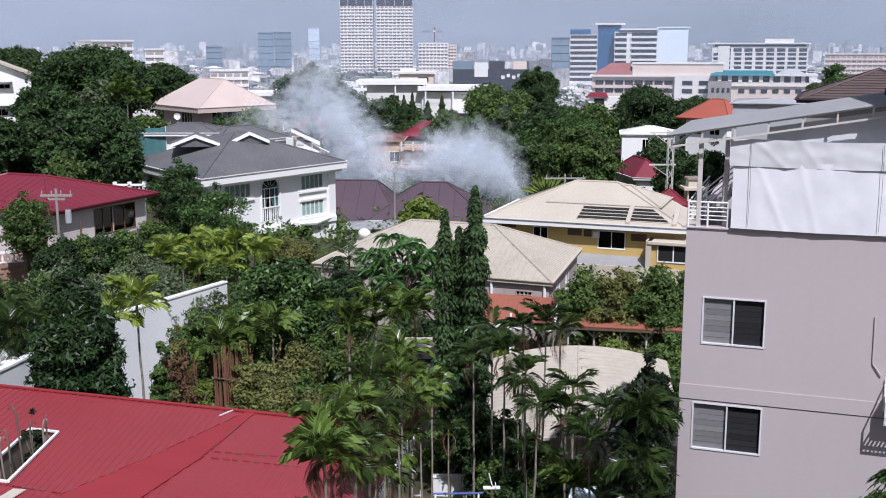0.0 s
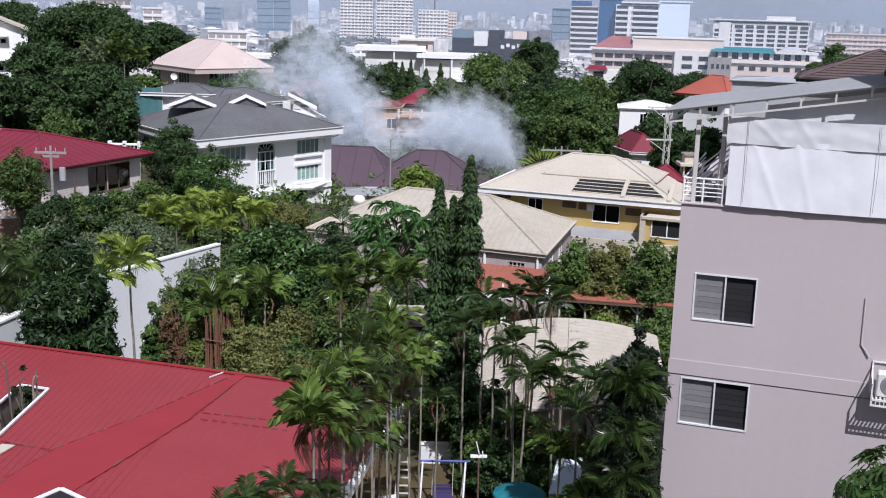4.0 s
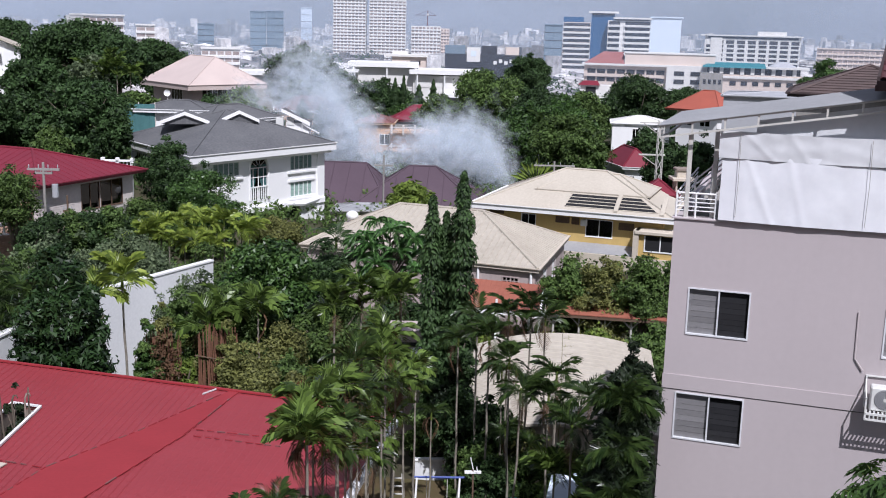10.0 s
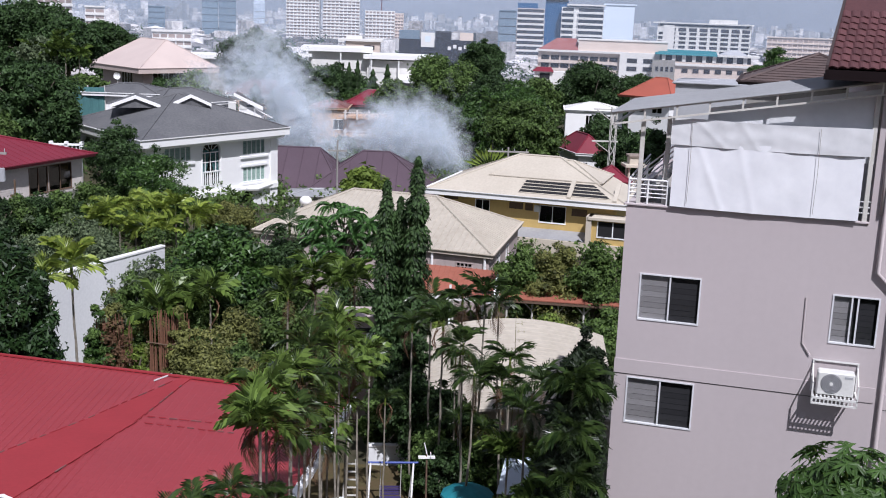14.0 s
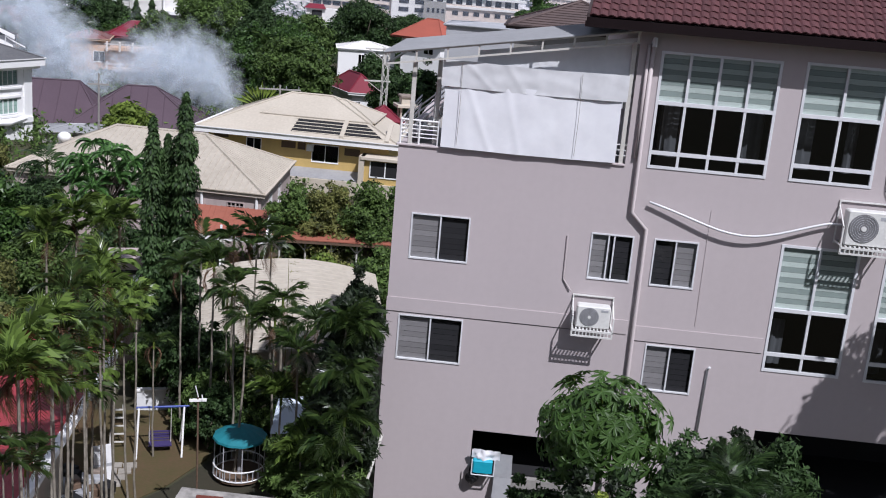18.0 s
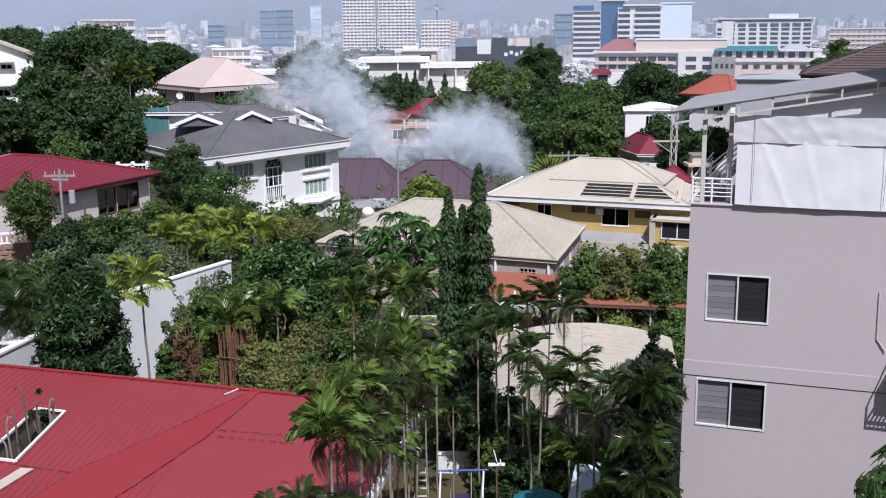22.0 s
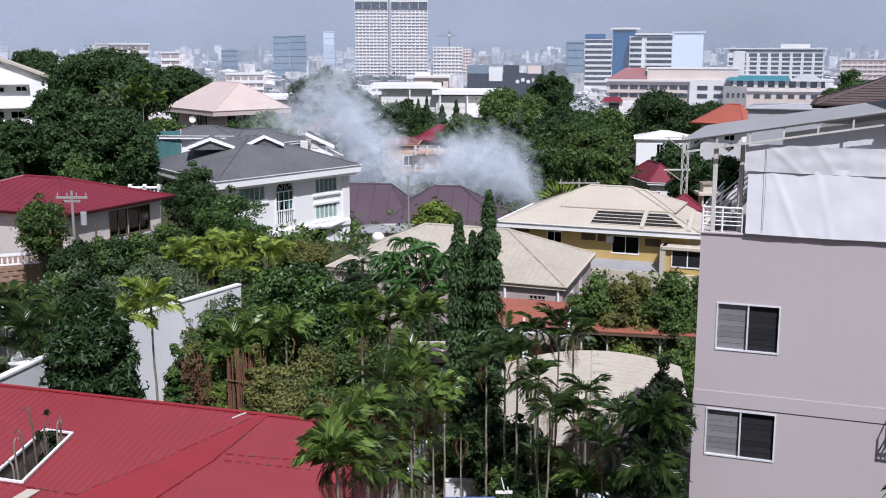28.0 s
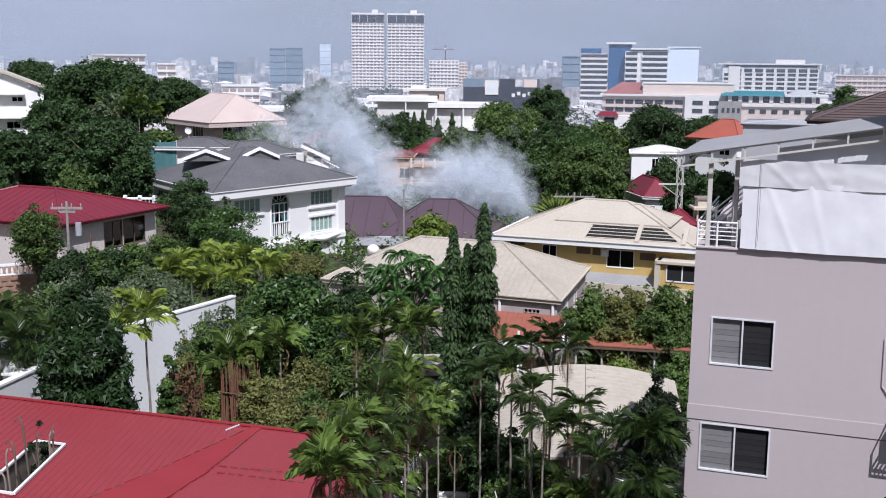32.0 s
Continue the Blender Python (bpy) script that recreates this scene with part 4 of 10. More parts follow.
def condenser(s, z, w, h, label):
    c = thing("air_conditioner", APT, label, "air conditioner", group="condensers on the wall", turn=APT_TURN)
    part("casing", Geo().bevelled(s, s + w, -0.62, -0.22, z, z + h, 0.03), "ac", c)
    cx, cz, r = s + w * 0.38, z + h * 0.5, min(w * 0.34, h * 0.44)
    part("fan_grille", Geo().tube([(cx, -0.622, cz), (cx, -0.635, cz)], [r, r * 0.97], 24), "ac_fan", c)
    for k in range(5):
        rr = r * (0.3 + 0.15 * k)
        pts = [(cx + rr * math.cos(a), -0.64, cz + rr * math.sin(a)) for a in [2 * math.pi * i / 24 for i in range(25)]]
        part("grille_ring", Geo().tube(pts, 0.006, 4, False), "grey_paint", c)
    part("fan_hub", Geo().tube([(cx, -0.635, cz), (cx, -0.655, cz)], r * 0.18, 12), "ac", c)
    part("brand_plate", Geo().box(s + w * 0.72, s + w * 0.93, -0.626, -0.62, z + h * 0.78, z + h * 0.88), "grey_paint", c)
    cage = part("bracket", Geo().box(s - 0.12, s + w + 0.12, -0.72, -0.68, z - 0.12, z - 0.06).box(s - 0.12, s + w + 0.12, -0.08, -0.02, z - 0.12, z - 0.06), "ac", c, "white welded steel bracket")
    n = 12
    for i in range(n):
        x = s - 0.1 + (w + 0.17) * i / (n - 1)
        part("bracket_bar", Geo().box(x, x + 0.045, -0.70, -0.02, z - 0.06, z - 0.03), "ac", cage)
        part("bracket_stub", Geo().box(x, x + 0.03, -0.715, -0.69, z - 0.22, z - 0.12), "ac", cage)
    part("bracket_bar", Geo().box(s - 0.12, s + w + 0.12, -0.72, -0.69, z - 0.27, z - 0.22), "ac", cage)
    for x in (s - 0.12, s + w + 0.08):
        part("bracket_post", Geo().box(x, x + 0.04, -0.72, -0.68, z - 0.25, z + h * 0.55), "ac", cage)
        part("bracket_post", Geo().box(x, x + 0.04, -0.05, -0.01, z - 0.12, z + h + 0.12), "ac", cage)
        part("bracket_arm", Geo().hexa([(x, -0.72, z + h * 0.5), (x + 0.03, -0.72, z + h * 0.5), (x + 0.03, -0.03, z + h), (x, -0.03, z + h)],
                                       [(x, -0.72, z + h * 0.5 + 0.04), (x + 0.03, -0.72, z + h * 0.5 + 0.04), (x + 0.03, -0.03, z + h + 0.04), (x, -0.03, z + h + 0.04)]), "ac", cage)
    part("bracket_bar", Geo().box(s - 0.12, s + w + 0.12, -0.05, -0.01, z + h + 0.12, z + h + 0.16), "ac", cage)
    return c


def build_main_roof():
    r = thing("tiled_roof", APT, "maroon interlocking tile roof with a dark deep eave", "roof", turn=APT_TURN)
    x0, x1, y0, y1, ze = 4.87, APT_LEN + 1, -0.65, 12.2, 15.87
    rise, ry = 3.4, 5.55
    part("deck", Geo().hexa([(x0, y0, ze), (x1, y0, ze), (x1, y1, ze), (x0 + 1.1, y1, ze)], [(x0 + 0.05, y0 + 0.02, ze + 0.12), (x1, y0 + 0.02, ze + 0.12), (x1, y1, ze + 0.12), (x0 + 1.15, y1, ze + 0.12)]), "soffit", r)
    part("slope", Geo().add([(x0, y0, ze + 0.16), (x1, y0, ze + 0.16), (x1, ry, ze + 0.16 + rise), (x0 + 0.9, ry, ze + 0.16 + rise), (x0 + 1.1, y1, ze + 0.16), (x1, y1, ze + 0.16)],
                            [(0, 1, 2, 3), (0, 3, 4), (3, 2, 5, 4), (0, 4, 5, 1)]), "tile_maroon", r)
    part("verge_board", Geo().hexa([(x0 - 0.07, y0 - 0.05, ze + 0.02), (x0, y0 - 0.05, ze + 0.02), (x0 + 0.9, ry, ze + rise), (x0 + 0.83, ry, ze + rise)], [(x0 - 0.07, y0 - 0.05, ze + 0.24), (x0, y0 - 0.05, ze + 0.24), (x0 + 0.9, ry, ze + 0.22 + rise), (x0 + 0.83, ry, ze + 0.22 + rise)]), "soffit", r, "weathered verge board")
    part("gutter", Geo().box(x0 - 0.06, x1, y0 - 0.12, y0, ze - 0.12, ze + 0.13), "gutter", r, "dark brown gutter")
    part("eave_end", Geo().hexa([(x0 - 0.1, y0 - 0.12, ze - 0.12), (x0, y0 - 0.12, ze - 0.12), (x0 + 1.1, y1, ze - 0.12), (x0 + 1.0, y1, ze - 0.12)], [(x0 - 0.1, y0 - 0.12, ze + 0.02), (x0, y0 - 0.12, ze + 0.02), (x0 + 1.1, y1, ze + 0.02), (x0 + 1.0, y1, ze + 0.02)]), "gutter", r, "dark brown eave end")
    # wavy tiles on the slope towards the garden
    tl, tw = 0.33, 0.24
    g = Geo()
    prof = [(-0.5, 0.0), (-0.3, 0.035), (-0.1, 0.045), (0.1, 0.03), (0.3, 0.01), (0.5, 0.0)]
    for j in (0, 1):
        for u, h in prof:
            g.v.append((u * tw * 1.03, -0.03 + j * (tl + 0.06), h + 0.035 * (1 - j)))
    n = len(prof)
    g.f = [(i, i + 1, n + i + 1, n + i) for i in range(n - 1)]
    k = len(g.v)
    g.v += [(p[0], p[1], p[2] - 0.035) for p in g.v[:n]]
    g.f += [(k + i, k + i + 1, i + 1, i) for i in range(n - 1)]
    me = g.mesh("tile")
    me.materials.append(M["tile_maroon"])
    slope_len = math.hypot(ry - y0, rise)
    a = math.atan2(rise, ry - y0)
    rows = 9
    for j in range(rows):
        d = j * tl
        xs = x0 + 0.9 * d / slope_len       # the verge leans a little inwards
        for i in range(int((16.5 - xs) / tw)):
            o = part("tile", me, "tile_maroon", r)
            o.matrix_local = Matrix.Translation((xs + 0.12 + i * tw, y0 + d * math.cos(a), ze + 0.18 + d * math.sin(a))) @ Matrix.Rotation(a, 4, "X")


def build_opening_clutter():
    """What hangs out of the ground-floor opening."""
    h = thing("laundry_basket", APT, "cyan plastic crate with white cloth hung from the opening", "crate", turn=APT_TURN)
    part("crate", Geo().bevelled(2.95, 3.55, -0.42, -0.02, 2.45, 2.85, 0.04), "cyan", h)
    part("cloth", sheet(2.9, 3.75, 2.85, 3.15, -0.3, 12, 6, 0.12, 21), "tarp", h, "crumpled white cloth", smooth=True)
    part("rack", Geo().tube([(2.93, -0.45, 2.4), (3.6, -0.45, 2.4)], 0.02, 6).tube([(2.93, -0.45, 2.4), (2.93, -0.45, 2.9)], 0.02, 6).tube([(3.6, -0.45, 2.4), (3.6, -0.45, 2.9)], 0.02, 6).tube([(2.93, 0.1, 2.4), (2.93, -0.45, 2.4)], 0.02, 6).tube([(3.6, 0.1, 2.4), (3.6, -0.45, 2.4)], 0.02, 6), "alu", h)
    l = thing("zinc_chute", APT, "bent grey zinc sheet hung over the sill", "sheet metal", turn=APT_TURN)
    part("upper_sheet", Geo().hexa([(3.62, -0.15, 2.25), (4.15, -0.15, 2.25), (4.12, -0.02, 2.95), (3.62, -0.02, 2.95)], [(3.62, -0.17, 2.26), (4.15, -0.17, 2.26), (4.12, -0.04, 2.96), (3.62, -0.04, 2.96)]), "canopy", l)
    part("lower_sheet", Geo().hexa([(3.6, -0.36, 1.55), (4.12, -0.36, 1.55), (4.15, -0.16, 2.25), (3.62, -0.16, 2.25)], [(3.6, -0.38, 1.55), (4.12, -0.38, 1.55), (4.15, -0.18, 2.26), (3.62, -0.18, 2.26)]), "canopy", l)
    k = thing("black_bag", APT, "crumpled black bag hanging on the wall", "bag", turn=APT_TURN)
    rng = random.Random(4)
    g = Geo()
    for j in range(5):
        rr = (0.06, 0.17, 0.2, 0.16, 0.05)[j]
        g.v += [(2.95 + rr * math.cos(q) * rng.uniform(0.85, 1.15), -0.2 + rr * math.sin(q) * 0.8 * rng.uniform(0.85, 1.15), 1.98 + j * 0.1) for q in [2 * math.pi * i / 9 for i in range(9)]]
    g.f = [(j * 9 + i, j * 9 + (i + 1) % 9, (j + 1) * 9 + (i + 1) % 9, (j + 1) * 9 + i) for j in range(4) for i in range(9)] + [tuple(range(8, -1, -1)), tuple(range(36, 45))]
    part("bag_body", g, "black", k)
    part("hook", Geo().tube([(2.95, 0.0, 2.5), (2.95, -0.2, 2.4)], 0.012, 5), "alu", k)


build_apartment()
build_terrace()
build_tarp()
condenser(5.47, 7.42, 0.95, 0.62, "small white split air conditioner on a barred wall bracket")
condenser(12.45, 10.55, 1.2, 0.95, "large white air conditioner on a welded bracket above the bay window")
build_main_roof()
build_opening_clutter()


# ---- the houses below ----
def walls_of(b, plan, z0, z1, holes_by_side, material, depth=0.22, inner=True):
    """Four walls on a plan; sides 0 to 3 go round it. Returns the face axes of each side."""
    base = b.matrix_world.translation
    cs = plan.corners(0, 0)
    ms = []
    for i in range(4):
        p, q = cs[i], cs[(i + 1) % 4]
        m = face_frame((p.x, p.y, 0), (q.x, q.y, 0), base)
        part("wall", wall_face((q - p).length, z0, z1, holes_by_side.get(i, []), depth).moved(m), material, b)
        ms.append(m)
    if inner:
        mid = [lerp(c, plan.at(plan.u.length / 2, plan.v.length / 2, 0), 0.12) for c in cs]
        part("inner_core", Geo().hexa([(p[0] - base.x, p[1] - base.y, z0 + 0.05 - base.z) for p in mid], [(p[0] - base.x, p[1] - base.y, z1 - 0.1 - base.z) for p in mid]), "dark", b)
    return ms


def plain_window(b, m, s0, s1, z0, z1, n=2, mat="white", pane="glass_dark", bar_w=0.06, blind=(), rows=()):
    return window_unit(b, m, s0, s1, z0, z1, [i / n for i in range(1, n)], rows, bar_w, mat, pane, blind=blind, blind_mat="curtain", slat=0.4)


def build_white_house():
    plan = Plan((-21.0, 101.5), (12.3, 15.3), (-10.9, 15.8))
    base = (-21.0, 101.5, -3.8)
    b = thing("white_house", base, "large white villa with a dark slate roof and arched window", "house")
    z = 4.55
    inner = Plan(tuple(plan.at(1.0, 1.0, 0))[:2], tuple(plan.u * (1 - 2.0 / plan.u.length))[:2], tuple(plan.v * (1 - 2.0 / plan.v.length))[:2])
    U = inner.u.length
    arch = (7.1, 9.5, -0.75, 3.75)
    holes0 = [(2.2, 5.6, 2.0, 3.5), arch, (12.7, 16.0, 1.9, 3.55), (12.7, 16.0, -0.95, 0.6), (6.0, 14.2, -5, -1.95)]
    V = inner.v.length
    holes3 = [(V - 6.2, V - 2.0, 1.9, 3.3), (V - 6.2, V - 2.0, -1.6, 0.2)]
    ms = walls_of(b, inner, -5.2, z - 0.02, {0: [(a, c, d + 3.8 - 3.8, e) for a, c, d, e in holes0], 3: [(V - 15.5, V - 12.6, 1.9, 3.2)]}, "white")
    m = ms[0]
    for h in (holes0[0], holes0[2], holes0[3]):
        plain_window(b, m, *h, n=5, blind={(0, 0), (1, 0), (2, 0), (3, 0), (4, 0)})
        part("lintel", Geo().bevelled(h[0] - 0.3, h[1] + 0.3, 0, 0.16, h[3] + 0.05, h[3] + 0.3, 0.03).moved(m), "white", b)
        part("ledge", Geo().bevelled(h[0] - 0.4, h[1] + 0.4, 0, 0.22, h[2] - 0.35, h[2] - 0.12, 0.03).moved(m), "white", b)
    plain_window(b, ms[3], V - 15.5, V - 12.6, 1.9, 3.2, n=5)
    # arched window: fanlight, mullions and a balustrade below
    w = part("arched_window", Geo(), "white", b)
    s0, s1, z0, z1 = arch
    cx, r, zc = (s0 + s1) / 2, (s1 - s0) / 2, z1 - (s1 - s0) / 2
    g = Geo()   # spandrels that make the head round
    n = 16
    for i in range(n):
        a0, a1 = math.pi * i / n, math.pi * (i + 1) / n
        p, q = (cx - r * math.cos(a0), zc + r * math.sin(a0)), (cx - r * math.cos(a1), zc + r * math.sin(a1))
        g.hexa([(p[0], -0.2, p[1]), (q[0], -0.2, q[1]), (q[0], 0.001, q[1]), (p[0], 0.001, p[1])], [(p[0], -0.2, z1 + 0.01), (q[0], -0.2, z1 + 0.01), (q[0], 0.001, z1 + 0.01), (p[0], 0.001, z1 + 0.01)])
    part("spandrel", g.moved(m), "white", w)
    part("surround", Geo().tube([(cx - (r + .1) * math.cos(math.pi * i / 20), 0.03, zc + (r + .1) * math.sin(math.pi * i / 20)) for i in range(21)], 0.1, 6).tube([(s0 - .1, 0.03, z0), (s0 - .1, 0.03, zc)], 0.1, 6).tube([(s1 + .1, 0.03, z0), (s1 + .1, 0.03, zc)], 0.1, 6).moved(m), "white", w)
    part("pane", Geo().add([(s0, -0.15, z0), (s0, -0.15, z1), (s1, -0.15, z1), (s1, -0.15, z0)], [(0, 1, 2, 3)]).moved(m), "glass", w)
    for i in range(4):
        a = math.pi * (i + 1) / 5
        part("glazing_bar", Geo().tube([(cx - 0.35 * math.cos(a), -0.13, zc + 0.35 * math.sin(a)), (cx - r * math.cos(a), -0.13, zc + r * math.sin(a))], 0.03, 5).moved(m), "white", w)
    part("glazing_bar", Geo().box(s0, s1, -0.16, -0.1, zc - 0.05, zc + 0.05).box(s0, s1, -0.16, -0.1, zc - 1.0, zc - 0.93).box(cx - 0.04, cx + 0.04, -0.16, -0.1, z0, zc).box(cx - 0.75, cx - 0.68, -0.16, -0.1, z0, zc).box(cx + 0.68, cx + 0.75, -0.16, -0.1, z0, zc).moved(m), "white", w)
    for sgn in (-1, 1):   # drawn curtains
        g = Geo()
        for j in range(9):
            v = j / 8
            xa, xb = cx + sgn * r * 0.98, cx + sgn * (0.1 + 0.55 * v ** 2)
            g.v += [(xa, -0.24, zc + 0.3 - v * 2.6), (xb, -0.22, zc + 0.3 - v * 2.6)]
        g.f = [(2 * j, 2 * j + 1, 2 * j + 3, 2 * j + 2) for j in range(8)]
        part("curtain", g.moved(m), "net", w, "green gathered curtain")
    for i in range(9):
        x = s0 + 0.12 + i * (s1 - s0 - 0.24) / 8
        part("baluster", Geo().tube([(x, 0.02, z0), (x, 0.02, z0 + 0.4), (x, 0.02, z0 + 1.3)], [0.05, 0.07, 0.045], 6).moved(m), "white", w)
    part("handrail", Geo().box(s0, s1, -0.06, 0.1, z0 + 1.3, z0 + 1.42).moved(m), "white", w)
    # belts of the facade, corner pilasters, undercroft posts
    part("belt", Geo().bevelled(5.5, U + 0.15, 0, 0.35, -1.95, -1.35, 0.08).moved(m), "white", b)
    part("belt", Geo().bevelled(-0.1, U + 0.1, 0, 0.14, z - 0.75, z - 0.35, 0.04).moved(m), "white", b)
    part("bow", Geo().tube([(12.0, 0.15, -1.6), (14.3, 0.5, -1.75), (16.8, 0.15, -1.5)], 0.28, 8).moved(m), "white", b)
    for s in (0.35, U - 0.6, U - 0.1):
        part("pilaster", Geo().bevelled(s - 0.3, s + 0.3, -0.02, 0.14, -4.8, z - 0.75, 0.03).moved(m), "white", b)
    for s in (8.6, 12.0):
        part("column", Geo().tube([(s, -0.5, -5.0), (s, -0.5, -1.9)], 0.22, 10).moved(m), "white", b)
    # black back panel gives the undercroft its shade by colour
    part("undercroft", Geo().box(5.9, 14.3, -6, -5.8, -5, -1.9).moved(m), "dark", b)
    roof = hip_roof(b, plan, z, 3.2, 0.15, "roof_slate", edge=0.75, courses=0, ribs=0)
    # moulded cornice
    cs = plan.corners(-0.35, z - 0.75)
    for i in range(4):
        p, q = cs[i] - Vector(base), cs[(i + 1) % 4] - Vector(base)
        part("cornice", Geo().tube([p, q], 0.35, 8), "white", roof)
    # upper storey with its own roof, set back
    up = Plan(tuple(plan.at(7.8, 11.0, 0))[:2], tuple(plan.u * 0.52)[:2], tuple(plan.v * 0.36)[:2])
    walls_of(b, up, z + 0.2, z + 1.95, {}, "white", inner=False)
    hip_roof(b, up, z + 2.0, 1.35, 0.6, "roof_slate", edge=0.3)
    # two gablets on the slopes
    bv = Vector(base)
    for c, ux, w, dp in ((plan.at(4.2, 9.6, z + 2.0), Vector((0.985, 0.17, 0)), 2.5, 4.5), (plan.at(10.0, 6.7, z + 2.1), Vector((0.94, 0.34, 0)), 2.1, 4.0)):
        nrm = Vector((ux.y, -ux.x, 0))
        c = c - bv
        a, d2, e = c - ux * w, c + ux * w, c + Vector((0, 0, 0.95))
        back = -nrm * dp + Vector((0, 0, 0.25))
        g = Geo().add([a, d2, e, a + back, d2 + back, e + back], [(0, 1, 2), (0, 2, 5, 3), (2, 1, 4, 5)])
        gab = part("gablet", g, "roof_slate", roof)
        for p, q in ((a, e), (e, d2)):
            o = nrm * 0.25
            part("bargeboard", Geo().hexa([p - o * 0.2, q - o * 0.2, q + o, p + o], [p - o * 0.2 + Vector((0, 0, 0.34)), q - o * 0.2 + Vector((0, 0, 0.34)), q + o + Vector((0, 0, 0.34)), p + o + Vector((0, 0, 0.34))]), "white", gab)
    for k in range(2):
        p = plan.at(plan.u.length * 0.82 + k * 1.7, 7.0, z + 1.4) - bv
        part("air_conditioner_box", Geo().bevelled(p.x - 0.42, p.x + 0.42, p.y - 0.2, p.y + 0.2, p.z, p.z + 0.9, 0.05), "ac", b, "white rooftop condenser")
    c = Vector((-13.4, 121.0, 0)) - bv      # white gabled dormer at the back of the roof
    dz = 7.35 - base[2]
    part("dormer_wall", Geo().box(c.x - 0.9, c.x + 1.6, c.y, c.y + 3.0, dz - 3.2, dz - 1.1), "white", roof)
    part("dormer_roof", Geo().add([(c.x - 1.4, c.y - 0.4, dz + 0.35), (c.x + 0.6, c.y - 0.4, dz - 0.85), (c.x + 1.8, c.y - 0.4, dz - 1.1), (c.x + 1.8, c.y + 3.2, dz - 1.1), (c.x + 0.6, c.y + 3.2, dz - 0.85), (c.x - 1.4, c.y + 3.2, dz + 0.35)],
                                  [(0, 1, 4, 5), (1, 2, 3, 4)]), "roof_slate", roof)
    part("dormer_barge", Geo().hexa([(c.x - 1.4, c.y - 0.5, dz + 0.1), (c.x + 1.8, c.y - 0.5, dz - 1.45), (c.x + 1.8, c.y - 0.3, dz - 1.45), (c.x - 1.4, c.y - 0.3, dz + 0.1)], [(c.x - 1.4, c.y - 0.5, dz + 0.45), (c.x + 1.8, c.y - 0.5, dz - 1.0), (c.x + 1.8, c.y - 0.3, dz - 1.0), (c.x - 1.4, c.y - 0.3, dz + 0.45)]), "white", roof)
    p = plan.at(plan.u.length * 0.9, 4.2, z + 0.9) - bv
    part("roof_vent", Geo().tube([p, p + Vector((0, 0, 0.9)), p + Vector((0.9, 0.4, 0.3)), p + Vector((1.8, 0.8, -0.2))], 0.08, 8), "white", b)


